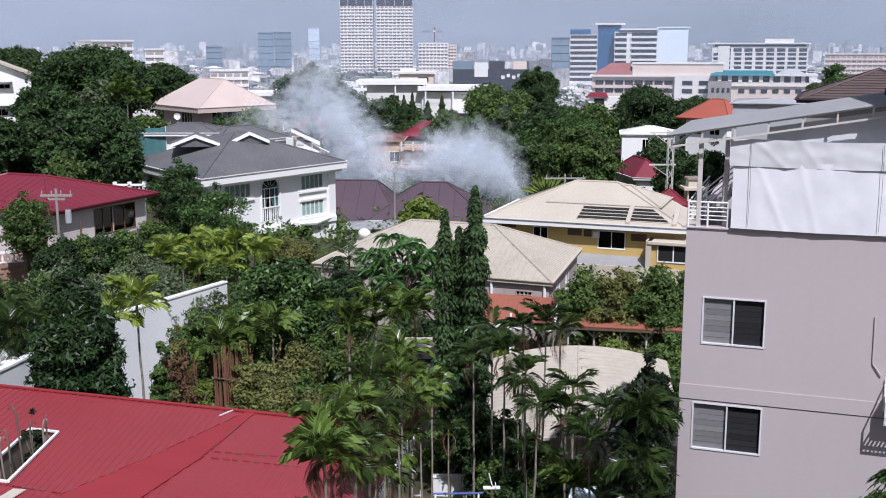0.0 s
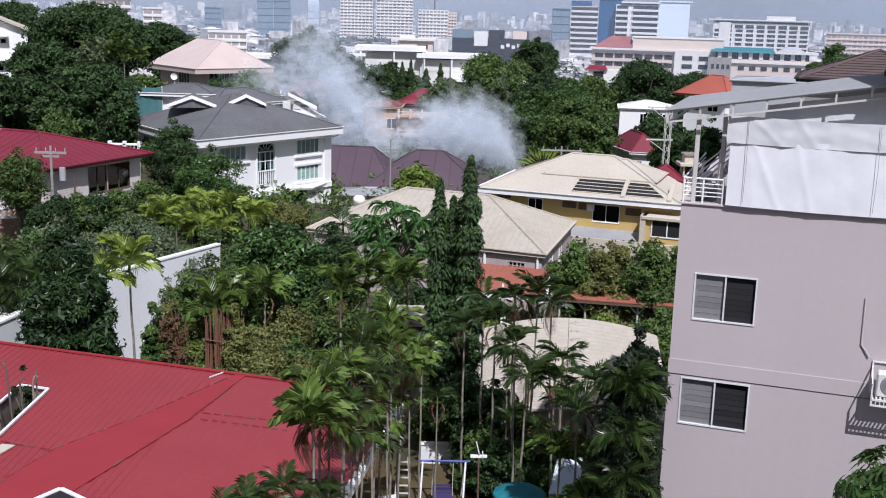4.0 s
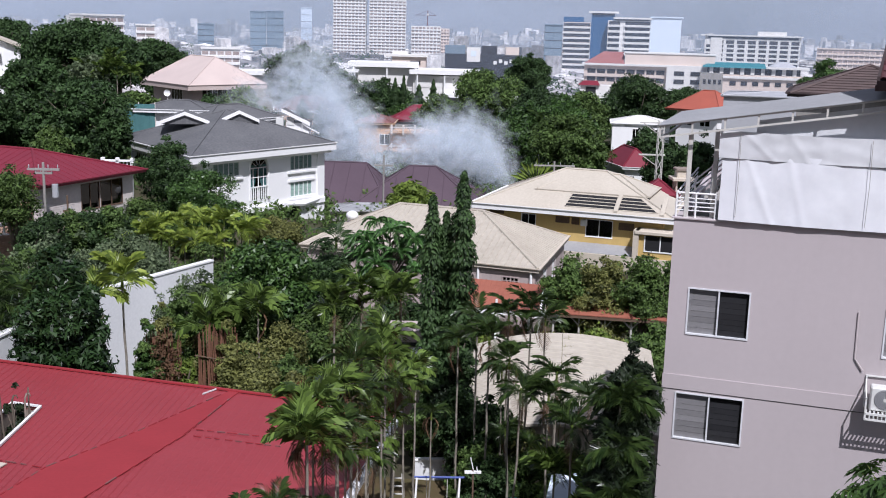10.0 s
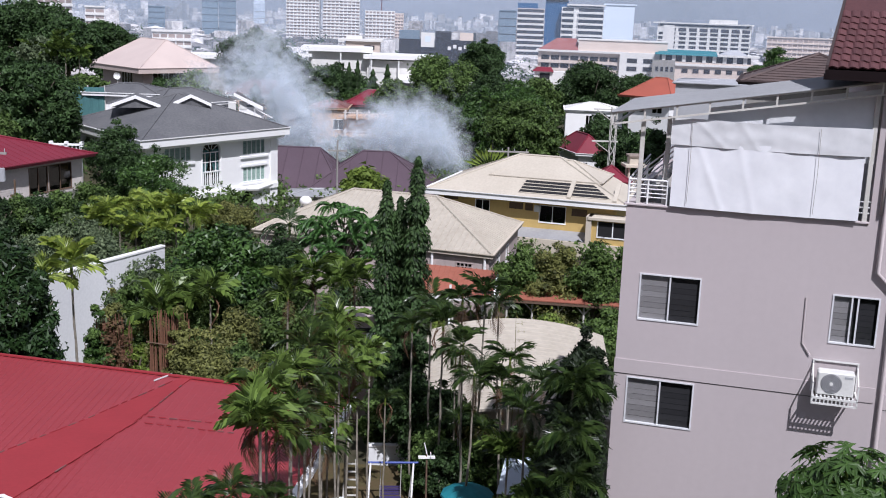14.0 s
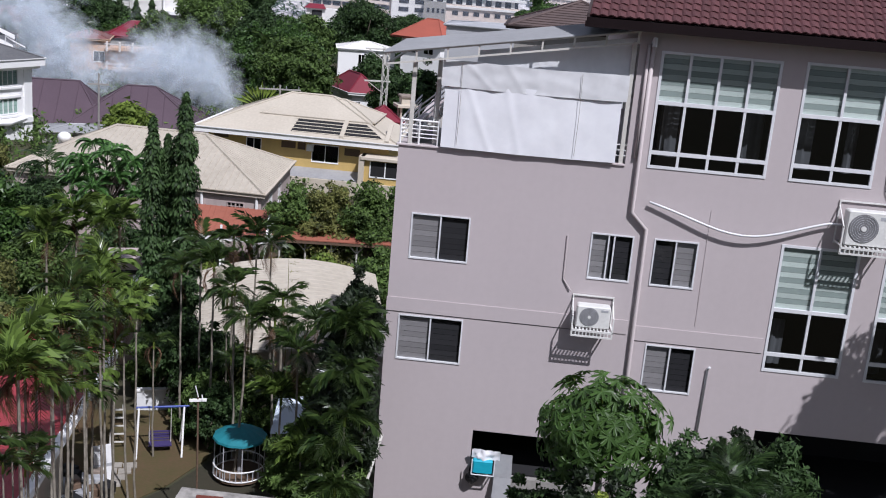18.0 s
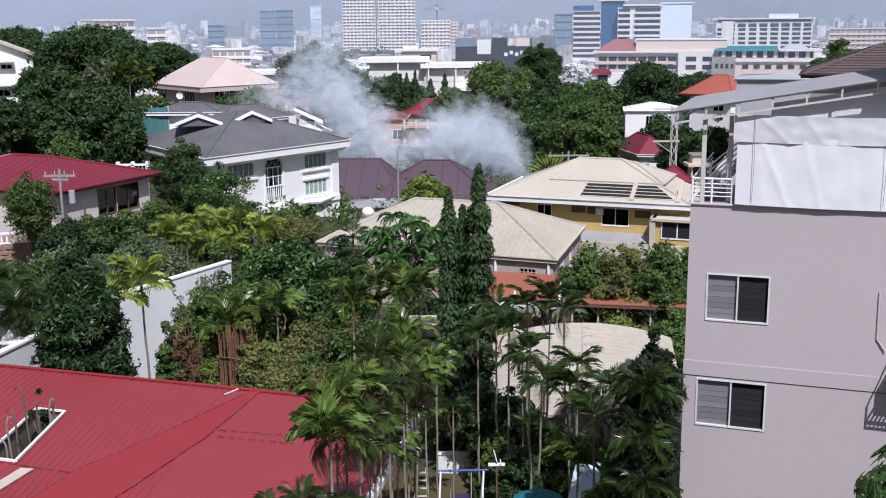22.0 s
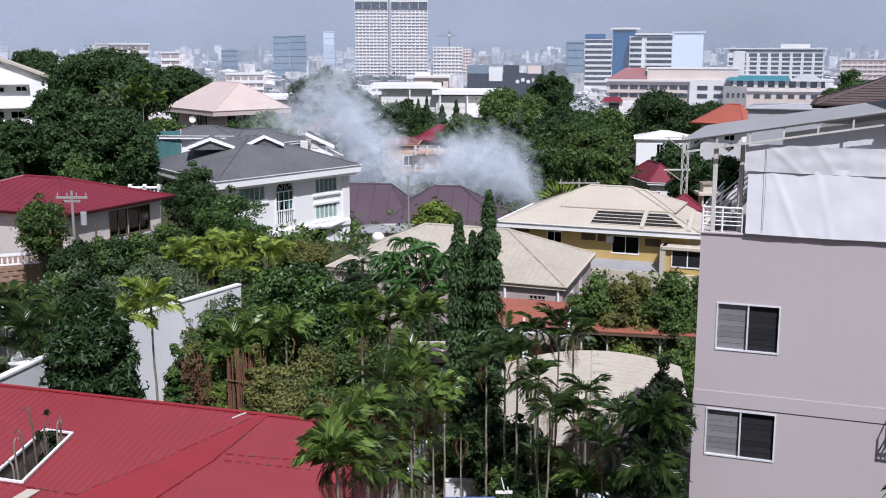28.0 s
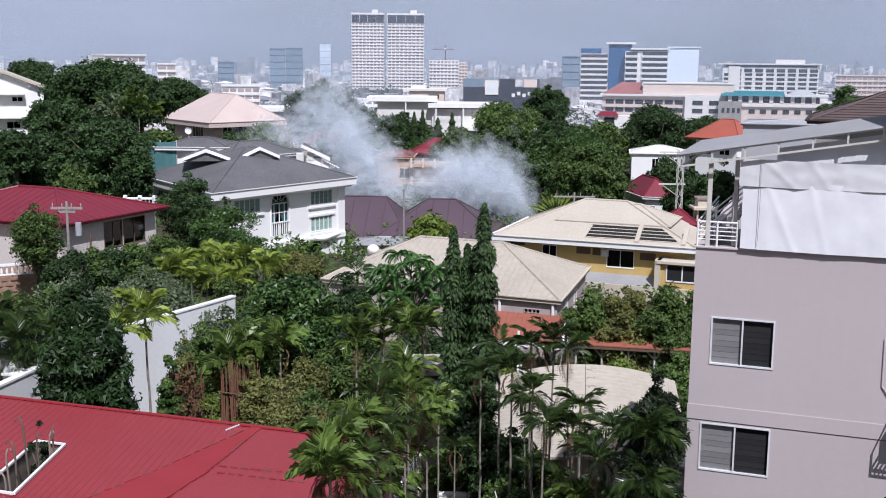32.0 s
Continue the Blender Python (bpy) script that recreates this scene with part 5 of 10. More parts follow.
def build_beige_house():
    plan = Plan((9.1, 75.0), (3.9, 12.8), (-17.6, 7.4))
    base = (9.1, 75.0, -4.6)
    b = thing("beige_house", base, "dusty pink house under a wide sun-bleached beige roof", "house")
    inner = Plan(tuple(plan.at(0.2, 0.2, 0))[:2], tuple(plan.u * (1 - 0.4 / plan.u.length))[:2], tuple(plan.v * (1 - 0.4 / plan.v.length))[:2])
    V = inner.v.length
    # side 3 runs back to the corner from the left: its right end is the near corner
    holes = [(V - 8.3, V - 5.0, -2.0, -0.55), (V - 2.5, V - 1.2, -1.7, -0.6), (V - 10.9, V - 9.8, -1.3, -0.6)]
    ms = walls_of(b, inner, -5.0, 0.1, {3: holes, 0: [(3.2, 4.6, -2.4, -0.6), (7.2, 8.4, -2.4, -0.6)]}, "pinkish")
    m = ms[3]
    for h in holes:
        w = plain_window(b, m, *h, n=2, mat="pinkish", pane="glass_dark")
        g = Geo()
        for i in range(int((h[1] - h[0]) / 0.3) + 1):
            g.box(h[0] + i * 0.3, h[0] + i * 0.3 + 0.05, 0.03, 0.07, h[2], h[3])
        for i in range(5):
            zz = h[2] + (h[3] - h[2]) * i / 4
            g.box(h[0], h[1], 0.04, 0.08, zz - 0.025, zz + 0.025)
        part("window_grille", g.moved(m), "pinkish", w)
    for s in (3.2, 7.2):
        plain_window(b, ms[0], s, s + 1.3, -2.4, -0.6, n=2)
    for s in (V - 4.35, V - 0.3):
        part("downpipe", Geo().tube([(s, 0.12, -4.5), (s, 0.12, 0.0)], 0.1, 6).moved(m), "white", b)
    hip_roof(b, plan, 0.25, 2.7, 0.0, "roof_beige", fascia="cream_wall", edge=0.28, ribs=0.5, rib_size=0.055, inset=6.0)
    # lean-to porch roof in rusty orange, on thin posts
    p = thing("porch_roof", (6.4, 70.5, -4.6), "faded rusty orange porch roof on thin steel posts", "roof")
    bv = Vector((6.4, 70.5, -4.6))
    a, c, d2, e = (Vector(q) - bv for q in ((3.3, 69.4, -1.1), (8.45, 67.9, -1.1), (9.3, 72.6, -0.35), (4.3, 74.3, -0.35)))
    th = Vector((0, 0, -0.12))
    sl = part("roof_sheet", Geo().hexa([a + th, c + th, d2 + th, e + th], [a, c, d2, e]), "roof_orange", p)
    n = 14
    rg = Geo()
    for i in range(n + 1):
        q, r = a + (c - a) * i / n, e + (d2 - e) * i / n
        w = (c - a).normalized() * 0.03
        rg.hexa([q - w, q + w, r + w, r - w], [q - w + Vector((0, 0, .05)), q + w + Vector((0, 0, .05)), r + w + Vector((0, 0, .05)), r - w + Vector((0, 0, .05))])
    part("seams", rg, "roof_orange", sl)
    part("fascia", Geo().hexa([a + th * 3, c + th * 3, c + th * 3 + Vector((0, .1, 0)), a + th * 3 + Vector((0, .1, 0))], [a + th * 0.2, c + th * 0.2, c + th * 0.2 + Vector((0, .1, 0)), a + th * 0.2 + Vector((0, .1, 0))]), "white", sl)
    part("parapet", Geo().hexa([c + th * 2, c + th * 2 + Vector((.35, -.1, 0)), d2 + th + Vector((.35, -.1, 0)), d2 + th], [c + Vector((0, 0, .3)), c + Vector((.35, -.1, .3)), d2 + Vector((.35, -.1, .35)), d2 + Vector((0, 0, .35))]), "white", p)
    for q in (a, c, (a + c) / 2, e, d2):
        part("post", Geo().tube([(q.x, q.y, -0.5), (q.x, q.y, q.z - 0.1)], 0.08, 6), "steel", p)
    # long covered walk beside it
    k = thing("covered_walk", (12.5, 69.0, -4.6), "long low rusty orange roof over a covered walk", "roof")
    bv = Vector((12.5, 69.0, -4.6))
    a, c, d2, e = (Vector(q) - bv for q in ((8.7, 68.0, -1.05), (17.0, 66.3, -1.05), (17.4, 69.4, -0.75), (9.6, 71.8, -0.75)))
    part("roof_sheet", Geo().hexa([a + th, c + th, d2 + th, e + th], [a, c, d2, e]), "roof_orange", k)
    part("fascia", Geo().hexa([a + th * 2.2, c + th * 2.2, c + th * 2.2 + Vector((0, .08, 0)), a + th * 2.2 + Vector((0, .08, 0))], [a + th * .5, c + th * .5, c + th * .5 + Vector((0, .08, 0)), a + th * .5 + Vector((0, .08, 0))]), "wood", k)
    for i in range(5):
        q = a + (c - a) * (i + 0.4) / 5 + Vector((0.1, 0.5, 0))
        part("post", Geo().tube([(q.x, q.y, -0.6), (q.x, q.y, q.z - 0.1)], 0.07, 6).tube([(q.x, q.y, q.z - 0.9), (q.x - 0.7, q.y, q.z - 0.15)], 0.05, 5).tube([(q.x, q.y, q.z - 0.9), (q.x + 0.7, q.y, q.z - 0.15)], 0.05, 5), "steel", k)


def build_yellow_house():
    plan = Plan((5.7, 101.8), (17.9, -7.1), (4.6, 11.8))
    base = (5.7, 101.8, -5.0)
    b = thing("yellow_house", base, "ochre yellow house with a cream roof and slatted roof openings", "house")
    inner = Plan(tuple(plan.at(1.0, 1.0, 0))[:2], tuple(plan.u * (1 - 2.0 / plan.u.length))[:2], tuple(plan.v * (1 - 2.0 / plan.v.length))[:2])
    holes = [(4.3, 6.0, -1.45, -0.05), (11.6, 14.6, -1.75, -0.1), (8.2, 9.8, -0.7, -0.05), (10.0, 10.9, -0.75, -0.05), (15.2, 16.9, -0.9, -0.2), (0.6, 2.3, -0.3, 0.1)]
    holes = [(a * 0.86, c * 0.86, d, e) for a, c, d, e in holes]
    ms = walls_of(b, inner, -5.3, 0.5, {0: holes}, "yellow")
    for i, h in enumerate(holes):
        if i < 2:
            plain_window(b, ms[0], *h, n=2)
        else:
            part("vent", Geo().box(h[0], h[1], -0.1, -0.05, h[2], h[3]).moved(ms[0]), "wood", b)
    part("window_air_conditioner", Geo().bevelled(9.55, 10.15, 0, 0.4, -0.75, -0.15, 0.03).moved(ms[0]), "ac", b, "white window air conditioner")
    # lower roof strip and garden wall under the windows
    part("lower_roof", Geo().hexa([(4.0, 0, -2.7), (15.2, 0, -2.7), (15.2, 1.6, -3.2), (4.0, 1.6, -3.2)], [(4.0, 0, -2.35), (15.2, 0, -2.35), (15.2, 1.6, -2.95), (4.0, 1.6, -2.95)]).moved(ms[0]), "canopy", b)
    part("front_wall", Geo().box(4.0, 19, 1.6, 1.85, -5.5, -3.0).moved(ms[0]), "cream_wall", b)
    part("side_bay", Geo().box(15.2, 19.5, 0.2, 1.6, -5.0, -0.75).moved(ms[0]), "yellow", b)
    part("side_bay_roof", Geo().bevelled(14.9, 19.8, 0, 2.0, -0.75, -0.45, 0.06).moved(ms[0]), "cream_wall", b)
    part("side_bay_pier", Geo().box(14.8, 15.3, 0.1, 1.9, -5.0, -0.45).moved(ms[0]), "cream_wall", b)
    part("bay_window", Geo().box(15.9, 18.6, 1.58, 1.64, -2.3, -0.9).moved(ms[0]), "dark", b)
    part("bay_window_frame", Geo().box(17.2, 17.3, 1.6, 1.68, -2.3, -0.9).box(15.8, 18.7, 1.6, 1.68, -2.4, -2.28).box(15.8, 15.9, 1.6, 1.68, -2.3, -0.9).moved(ms[0]), "white", b)
    roof = hip_roof(b, plan, 0.72, 3.1, 0.0, "roof_cream", edge=0.5, inset=7.6)
    # slatted openings on the front slope: flat panels, their inner shade painted dark
    bv = Vector(base)
    U, V = plan.u.length, plan.v.length
    rise = 3.1

    def on(a, c):
        return plan.at(a, c, 0.72 + rise * c / (V / 2)) - bv + Vector((0, 0, 0.04))
    for a0, a1, c0, c1 in ((9.3, 13.6, 0.5, 2.4), (14.1, 17.7, 0.5, 2.4)):
        cut = 1.9 if a0 > 14 else 0.0
        pan = part("dark_roof_panel", Geo().add([on(a0 - 0.3, c0), on(a1, c0), on(a1 - cut, c1), on(a0, c1)], [(0, 1, 2, 3)]), "dark", roof, "dark panel with slats in place of a shaded roof opening")
        for k in range(5):
            f0 = c0 + (c1 - c0) * k / 4
            e1 = a1 - cut * (k / 4)
            off = Vector((0, 0, 0.04))
            part("slat", Geo().hexa([on(a0 - .2, f0), on(e1, f0), on(e1, f0 + 0.05), on(a0 - .2, f0 + 0.05)], [on(a0 - .2, f0) + off, on(e1, f0) + off, on(e1, f0 + 0.05) + off, on(a0 - .2, f0 + 0.05) + off]), "cream_wall", pan)
    off = Vector((0, 0, 0.14))
    for a0 in (13.65, 17.9):
        part("roof_rib", Geo().hexa([on(a0, 0.2), on(a0 + 0.4, 0.2), on(a0 + 0.4, 2.8), on(a0, 2.8)], [on(a0, 0.2) + off, on(a0 + 0.4, 0.2) + off, on(a0 + 0.4, 2.8) + off, on(a0, 2.8) + off]), "roof_cream", roof)
    # upper hump
    hump = Plan(tuple(plan.at(6.2, 3.4, 0))[:2], tuple(plan.u * 0.5)[:2], tuple(plan.v * 0.45)[:2])
    hip_roof(b, hump, 2.1, 1.5, 0.5, "roof_cream", fascia="roof_cream", edge=0.08)


def build_red_house():
    plan = Plan((-26.4, 75.6), (4.7, 9.9), (-13.5, 5.5))
    base = (-26.4, 75.6, 0.2)
    b = thing("red_roof_house", base, "bungalow with a crimson metal roof and stone-clad wall", "house")
    inner = Plan(tuple(plan.at(0.35, 0.45, 0))[:2], tuple(plan.u * (1 - 0.7 / plan.u.length))[:2], tuple(plan.v * (1 - 0.8 / plan.v.length))[:2])
    h = [(4.4, 6.4, 2.9, 4.9), (6.5, 9.0, 2.9, 4.9)]
    ms = walls_of(b, inner, -4.5, 5.1, {0: h, 3: []}, "pale_wall")
    for q in h:
        plain_window(b, ms[0], *q, n=2, mat="wood")
    part("stone_plinth", Geo().box(2.0, 9.5, 0.02, 0.3, -0.5, 2.7).moved(ms[0]), "concrete", b)
    for i in range(22):
        s = -0.2 + i * 0.32
        part("clapboard", Geo().box(0.02, 3.6, 0, 0.03, 1.6 + i * 0.16, 1.73 + i * 0.16).moved(ms[0]), "pale_wall", b) if i < 20 else None
    hip_roof(b, plan, 5.4, 1.75, 0.2, "roof_crimson", fascia="roof_crimson", edge=0.22, ribs=0.7, rib_size=0.03)


def build_near_red_roof():
    """The broad red roof under the camera: a low slope with a valley, a skylight well and a white gutter."""
    base = Vector((-8.0, 30.0, 0.0))
    b = thing("near_house", base, "low house with a broad red tile-pattern metal roof", "house")
    e = Vector((0.95287, -0.30338, 0))
    k = Vector((-0.30338, -0.95287, 0.10))
    o = Vector((-0.33, 31.86, 5.2)) - base          # far right corner
    nrm = Vector((0.0303, 0.0953, 0.995))

    def raw(a, c, h=0.0):     # a metres to the left along the far eave, c metres up the slope
        return o - e * a + k * c + Vector((0, 0, h))

    def at(a, c, h=0.0):     # the same, with the pans fanning a little as the house's axes do
        return raw(a - (0.165 + 0.235 * min(a / 11.5, 1.0)) * c, c, h)
    w0, w1, w2, w3 = 11.46, 12.44, 4.45, 8.88
    W, D = 32.0, 19.0
    outer, hole = [(0, 0), (W, 0), (W, D), (0, D)], [(w0, w2), (w1, w2), (w1, w3), (w0, w3)]
    g = Geo()
    for h in (0.0, -0.1):
        g.v += [tuple(at(*p, h)) for p in outer + hole]
    for i in range(4):
        j = (i + 1) % 4
        g.f += [(i, j, 4 + j, 4 + i), (8 + 4 + i, 8 + 4 + j, 8 + j, 8 + i), (i, 8 + i, 8 + j, j), (4 + i, 4 + j, 12 + j, 12 + i)]
    roof = part("roof", g, "roof_red", b)
    # the pressed courses: low steps across the slope, and ribs up it
    rg = Geo()
    nstep = 50
    for j in range(1, nstep):
        c = D * j / nstep
        spans = [(0.02, w0), (w0, W)] if not (w2 - 0.1 < c < w3 + 0.1) else [(0.02, w0 - 0.1), (w1 + 0.1, W)]
        for a0, a1 in spans:
            rg.add([at(a0, c, 0.004), at(a1, c, 0.004), at(a1, c, 0.009), at(a0, c, 0.009), at(a0, c + 0.3, 0.004), at(a1, c + 0.3, 0.004)], [(0, 1, 2, 3), (3, 2, 5, 4)])
    tagged(part("roof_course", rg, "roof_red", roof), kind="stuff")
    rb = Geo()
    for i in range(1, 124):
        a = W * i / 124
        hi = 0.030 if a > 6.2 else 0.010       # the right wing is nearly plain
        spans = [(0.05, D)] if not (w0 - 0.1 < a < w1 + 0.1) else [(0.05, w2 - 0.1), (w3 + 0.1, D)]
        for c0, c1 in spans:
            rb.add([at(a - 0.04, c0, 0.003), at(a + 0.04, c0, 0.003), at(a + 0.04, c1, 0.003), at(a - 0.04, c1, 0.003), at(a, c0, hi), at(a, c1, hi)], [(0, 4, 5, 3), (4, 1, 2, 5)])
    tagged(part("roof_pan", rb, "roof_red", roof), kind="stuff")

    def strip(p, q, w, h, name, mat, f=raw):
        p0, q0 = f(*p, 0.03), f(*q, 0.03)
        s = (q0 - p0).normalized().cross(nrm) * w / 2
        u = Vector((0, 0, h))
        part(name, Geo().hexa([p0 - s, p0 + s, q0 + s, q0 - s], [p0 - s + u, p0 + s + u, q0 + s + u, q0 - s + u]), mat, roof)
    # valley flashing that widens up the slope, its two laps, and the laps of the right wing
    vg = Geo()
    rows = [(0.1, 5.78, 5.42), (1.0, 5.74, 5.29), (5.2, 5.84, 4.57), (9.0, 6.12, 4.2), (12.2, 5.75, 3.9), (17.5, 5.6, 3.5)]
    for c0, l0, r0 in rows:
        vg.v += [tuple(v) for v in (raw(l0, c0, 0.01), raw(r0, c0, 0.01), raw(r0, c0, 0.035), raw(l0, c0, 0.035))]
    for i in range(len(rows) - 1):
        vg.f += [(4 * i + m, 4 * i + (m + 1) % 4, 4 * i + 4 + (m + 1) % 4, 4 * i + 4 + m) for m in range(4)]
    vg.f += [(3, 2, 1, 0), tuple(4 * len(rows) - 4 + m for m in range(4))]
    part("valley", vg, "roof_redcap", roof)
    # a second, kerbed roof light lower on the slope, its unlit inside a flat dark pane
    q = [raw(*v, 0.03) for v in ((4.27, 11.32), (2.3, 12.15), (2.5, 15.2), (4.6, 15.2))]
    up = Vector((0, 0, 0.05))
    light = part("roof_light", Geo().add([v + up * 0.4 for v in q], [(0, 1, 2, 3)]), "dark", roof, "dark roof light with a white kerb")
    for i in range(4):
        v, w = q[i], q[(i + 1) % 4]
        d = (w - v).normalized().cross(nrm) * 0.06
        part("kerb", Geo().hexa([v - d, v + d, w + d, w - d], [v - d + up, v + d + up, w + d + up, w - d + up]), "white", light)
    rng = random.Random(8)
    for (a0, c0), (a1, c1) in (((5.78, 0.6), (5.86, 5.4)), ((5.86, 5.4), (6.15, 9.0)), ((6.15, 9.0), (5.6, 12.4)), ((5.3, 0.9), (4.55, 5.0)), ((4.55, 5.0), (4.02, 10.8)), ((4.6, 4.5), (1.6, 4.2)), ((4.3, 5.1), (1.6, 4.95)), ((6.2, 9.1), (9.6, 8.95))):
        n = 9
        for i in range(n):      # the lap shows as a broken dark line
            f0, f1 = (i + rng.uniform(0.0, 0.3)) / n, (i + rng.uniform(0.65, 1.0)) / n
            strip((a0 + (a1 - a0) * f0, c0 + (c1 - c0) * f0), (a0 + (a1 - a0) * f1, c0 + (c1 - c0) * f1), rng.uniform(0.02, 0.04), 0.02, "lap", "roof_dull" if rng.random() < 0.35 else "roof_redcap")
    strip((7.28, 9.25), (6.9, 11.5), 0.34, 0.03, "plank", "cream_wall")
    strip((6.28, 0.9), (6.2, -0.1), 0.03, 0.04, "stick", "white_wall")
    strip((0, 0.04), (W, 0.04), 0.16, 0.05, "verge", "roof_redcap")
    gut = Geo()
    p, q = at(0, -0.1, -0.12), at(0, D, -0.12)
    gut.hexa([p, p + e * 0.2, q + e * 0.2, q], [p + Vector((0, 0, .16)), p + e * 0.2 + Vector((0, 0, .16)), q + e * 0.2 + Vector((0, 0, .16)), q + Vector((0, 0, .16))])
    part("gutter", gut, "white", roof, "white painted gutter")
    for i in range(4):
        strip(hole[i], hole[(i + 1) % 4], 0.075, 0.06, "kerb", "white", at)
    wg = Geo()
    q = [at(*p) for p in hole]
    for i in range(4):
        a, c = q[i], q[(i + 1) % 4]
        wg.add([a, c, c - Vector((0, 0, 2.4)), a - Vector((0, 0, 2.4))], [(0, 1, 2, 3)])
    wg.add([p - Vector((0, 0, 2.39)) for p in q], [(0, 1, 2, 3)])
    part("well", wg, "stone", b, "stained open light well")
    # walls under the roof
    for (a, c), (d2, f) in (((1.6, 0.9), (W - 1, 0.9)), ((1.6, 0.9), (1.6, D - 0.5)), ((1.6, D - 0.5), (W - 1, D - 0.5)), ((W - 1, 0.9), (W - 1, D - 0.5))):
        p, r = at(a, c, -0.12), at(d2, f, -0.12)
        s = (r - p).normalized().cross(Vector((0, 0, 1))) * 0.2
        part("wall", Geo().hexa([(p.x, p.y, -0.3), (r.x, r.y, -0.3), (r.x + s.x, r.y + s.y, -0.3), (p.x + s.x, p.y + s.y, -0.3)], [p, r, r + s, p + s]), "cream_wall", b)
    # dry stalks that rise from the well
    d = thing("dry_stalks", base + at(11.95, 6.6, -2.4), "bent pale dry stalks rising from the light well", "stalks")
    rng = random.Random(2)
    for i in range(7):
        x, y = rng.uniform(-0.3, 0.4), rng.uniform(-1.6, 1.4)
        h = rng.uniform(2.9, 4.2)
        bend = rng.choice((0.0, 0.2, -0.25, -0.3))
        pts = [(x, y, 0), (x + rng.uniform(-.08, .08), y, h * 0.5), (x + rng.uniform(-.12, .12), y, h * 0.85)]
        lx = pts[-1][0]
        pts += [(lx + bend * 0.5 * (1 - math.cos(q)), y, h * 0.85 + 0.35 * math.sin(q) * (1 if bend else q)) for q in (0.6, 1.2, 1.8, 2.4)]
        part("stalk", Geo().tube(pts, [0.035, 0.032, 0.03, 0.028, 0.025, 0.022, 0.014], 6), "stone" if i % 2 else "bark", d, smooth=True)


def build_vault_roof():
    """The pale arched hall beyond the palms: a low vault that sinks towards the yard."""
    base = Vector((6.0, 46.5, -1.2))
    b = thing("arched_hall", base, "long hall with a low arched cream metal roof", "building")
    n, L, w = 28, 8.2, 10.8

    def at(u, s, h=0.0):
        a, f = -1 + 2 * u, s / L
        z = 1.35 - 1.05 * f + 0.35 * a * (1 - 0.7 * f) + (1.15 - 0.55 * f) * (1 - a * a)
        return Vector((6.5 - 1.0 * f + a * w / 2, 50.6 - s, z + h)) - base
    g, rg = Geo(), Geo()
    for i in range(n):
        u0, u1 = i / n, (i + 1) / n
        g.add([at(u0, 0), at(u0, L), at(u1, L), at(u1, 0)], [(0, 1, 2, 3)])
        g.add([at(u0, 0, -0.12), at(u0, L, -0.12), at(u1, L, -0.12), at(u1, 0, -0.12)], [(3, 2, 1, 0)])
        for s in (0, L):
            g.add([at(u0, s), at(u0, s, -0.12), at(u1, s, -0.12), at(u1, s)], [(0, 1, 2, 3)])
        for j in range(22):
            s = L * (j + 0.5) / 22
            rg.add([at(u0, s - 0.03, .002), at(u0, s + 0.03, .002), at(u1, s + 0.03, .002), at(u1, s - 0.03, .002), at(u0, s, .03), at(u1, s, .03)], [(0, 4, 5, 3), (4, 1, 2, 5)])
    r = part("roof", g, "roof_beige", b, smooth=True)
    tagged(part("roof_ribs", rg, "roof_beige", r), kind="stuff")
    for s in (0.25, L - 0.35):       # front and back walls follow the arch
        wg = Geo()
        for i in range(n + 1):
            p = at(i / n, s, -0.13)
            wg.v += [(p.x, p.y, -0.9), (p.x, p.y + 0.2, -0.9), (p.x, p.y + 0.2, p.z), (p.x, p.y, p.z)]
        wg.f = [(4 * i + m, 4 * i + (m + 1) % 4, 4 * i + 4 + (m + 1) % 4, 4 * i + 4 + m) for i in range(n) for m in range(4)] + [(3, 2, 1, 0), tuple(4 * n + m for m in range(4))]
        part("wall", wg, "cream_wall", b)
    for u in (0.015, 0.985):
        p, q = at(u, 0.3, -0.14), at(u, L - 0.4, -0.14)
        d = Vector((0.2 if u < 0.5 else -0.2, 0, 0))
        lo = lambda v: Vector((v.x, v.y, -0.9))
        part("wall", Geo().hexa([lo(p), lo(q), lo(q) + d, lo(p) + d], [p, q, q + d, p + d]), "cream_wall", b)
    k = thing("pink_shed", (0.2, 47.2, gz(0.2, 47.2)), "small pale pink shed with dark lines on its front", "shed")
    z = gz(0.2, 47.2)
    part("wall", Geo().bevelled(-1.2, 0.7, -0.1, 1.6, -0.2, 3.5 - z, 0.02), "pinkish", k)
    # thin dark strips on the solid front wall
    part("dark_line", Geo().box(-1.0, 0.5, -0.14, -0.1, 2.75 - z, 2.95 - z).box(-0.35, -0.25, -0.14, -0.1, 0.4 - z, 2.75 - z), "dark", k)
    part("lean_to_sheet", Geo().hexa([(-0.1, -0.9, 2.0 - z), (0.8, -0.9, 2.1 - z), (0.8, -0.12, 2.75 - z), (-0.1, -0.12, 2.65 - z)], [(-0.1, -0.9, 2.04 - z), (0.8, -0.9, 2.14 - z), (0.8, -0.12, 2.79 - z), (-0.1, -0.12, 2.69 - z)]), "white", k)


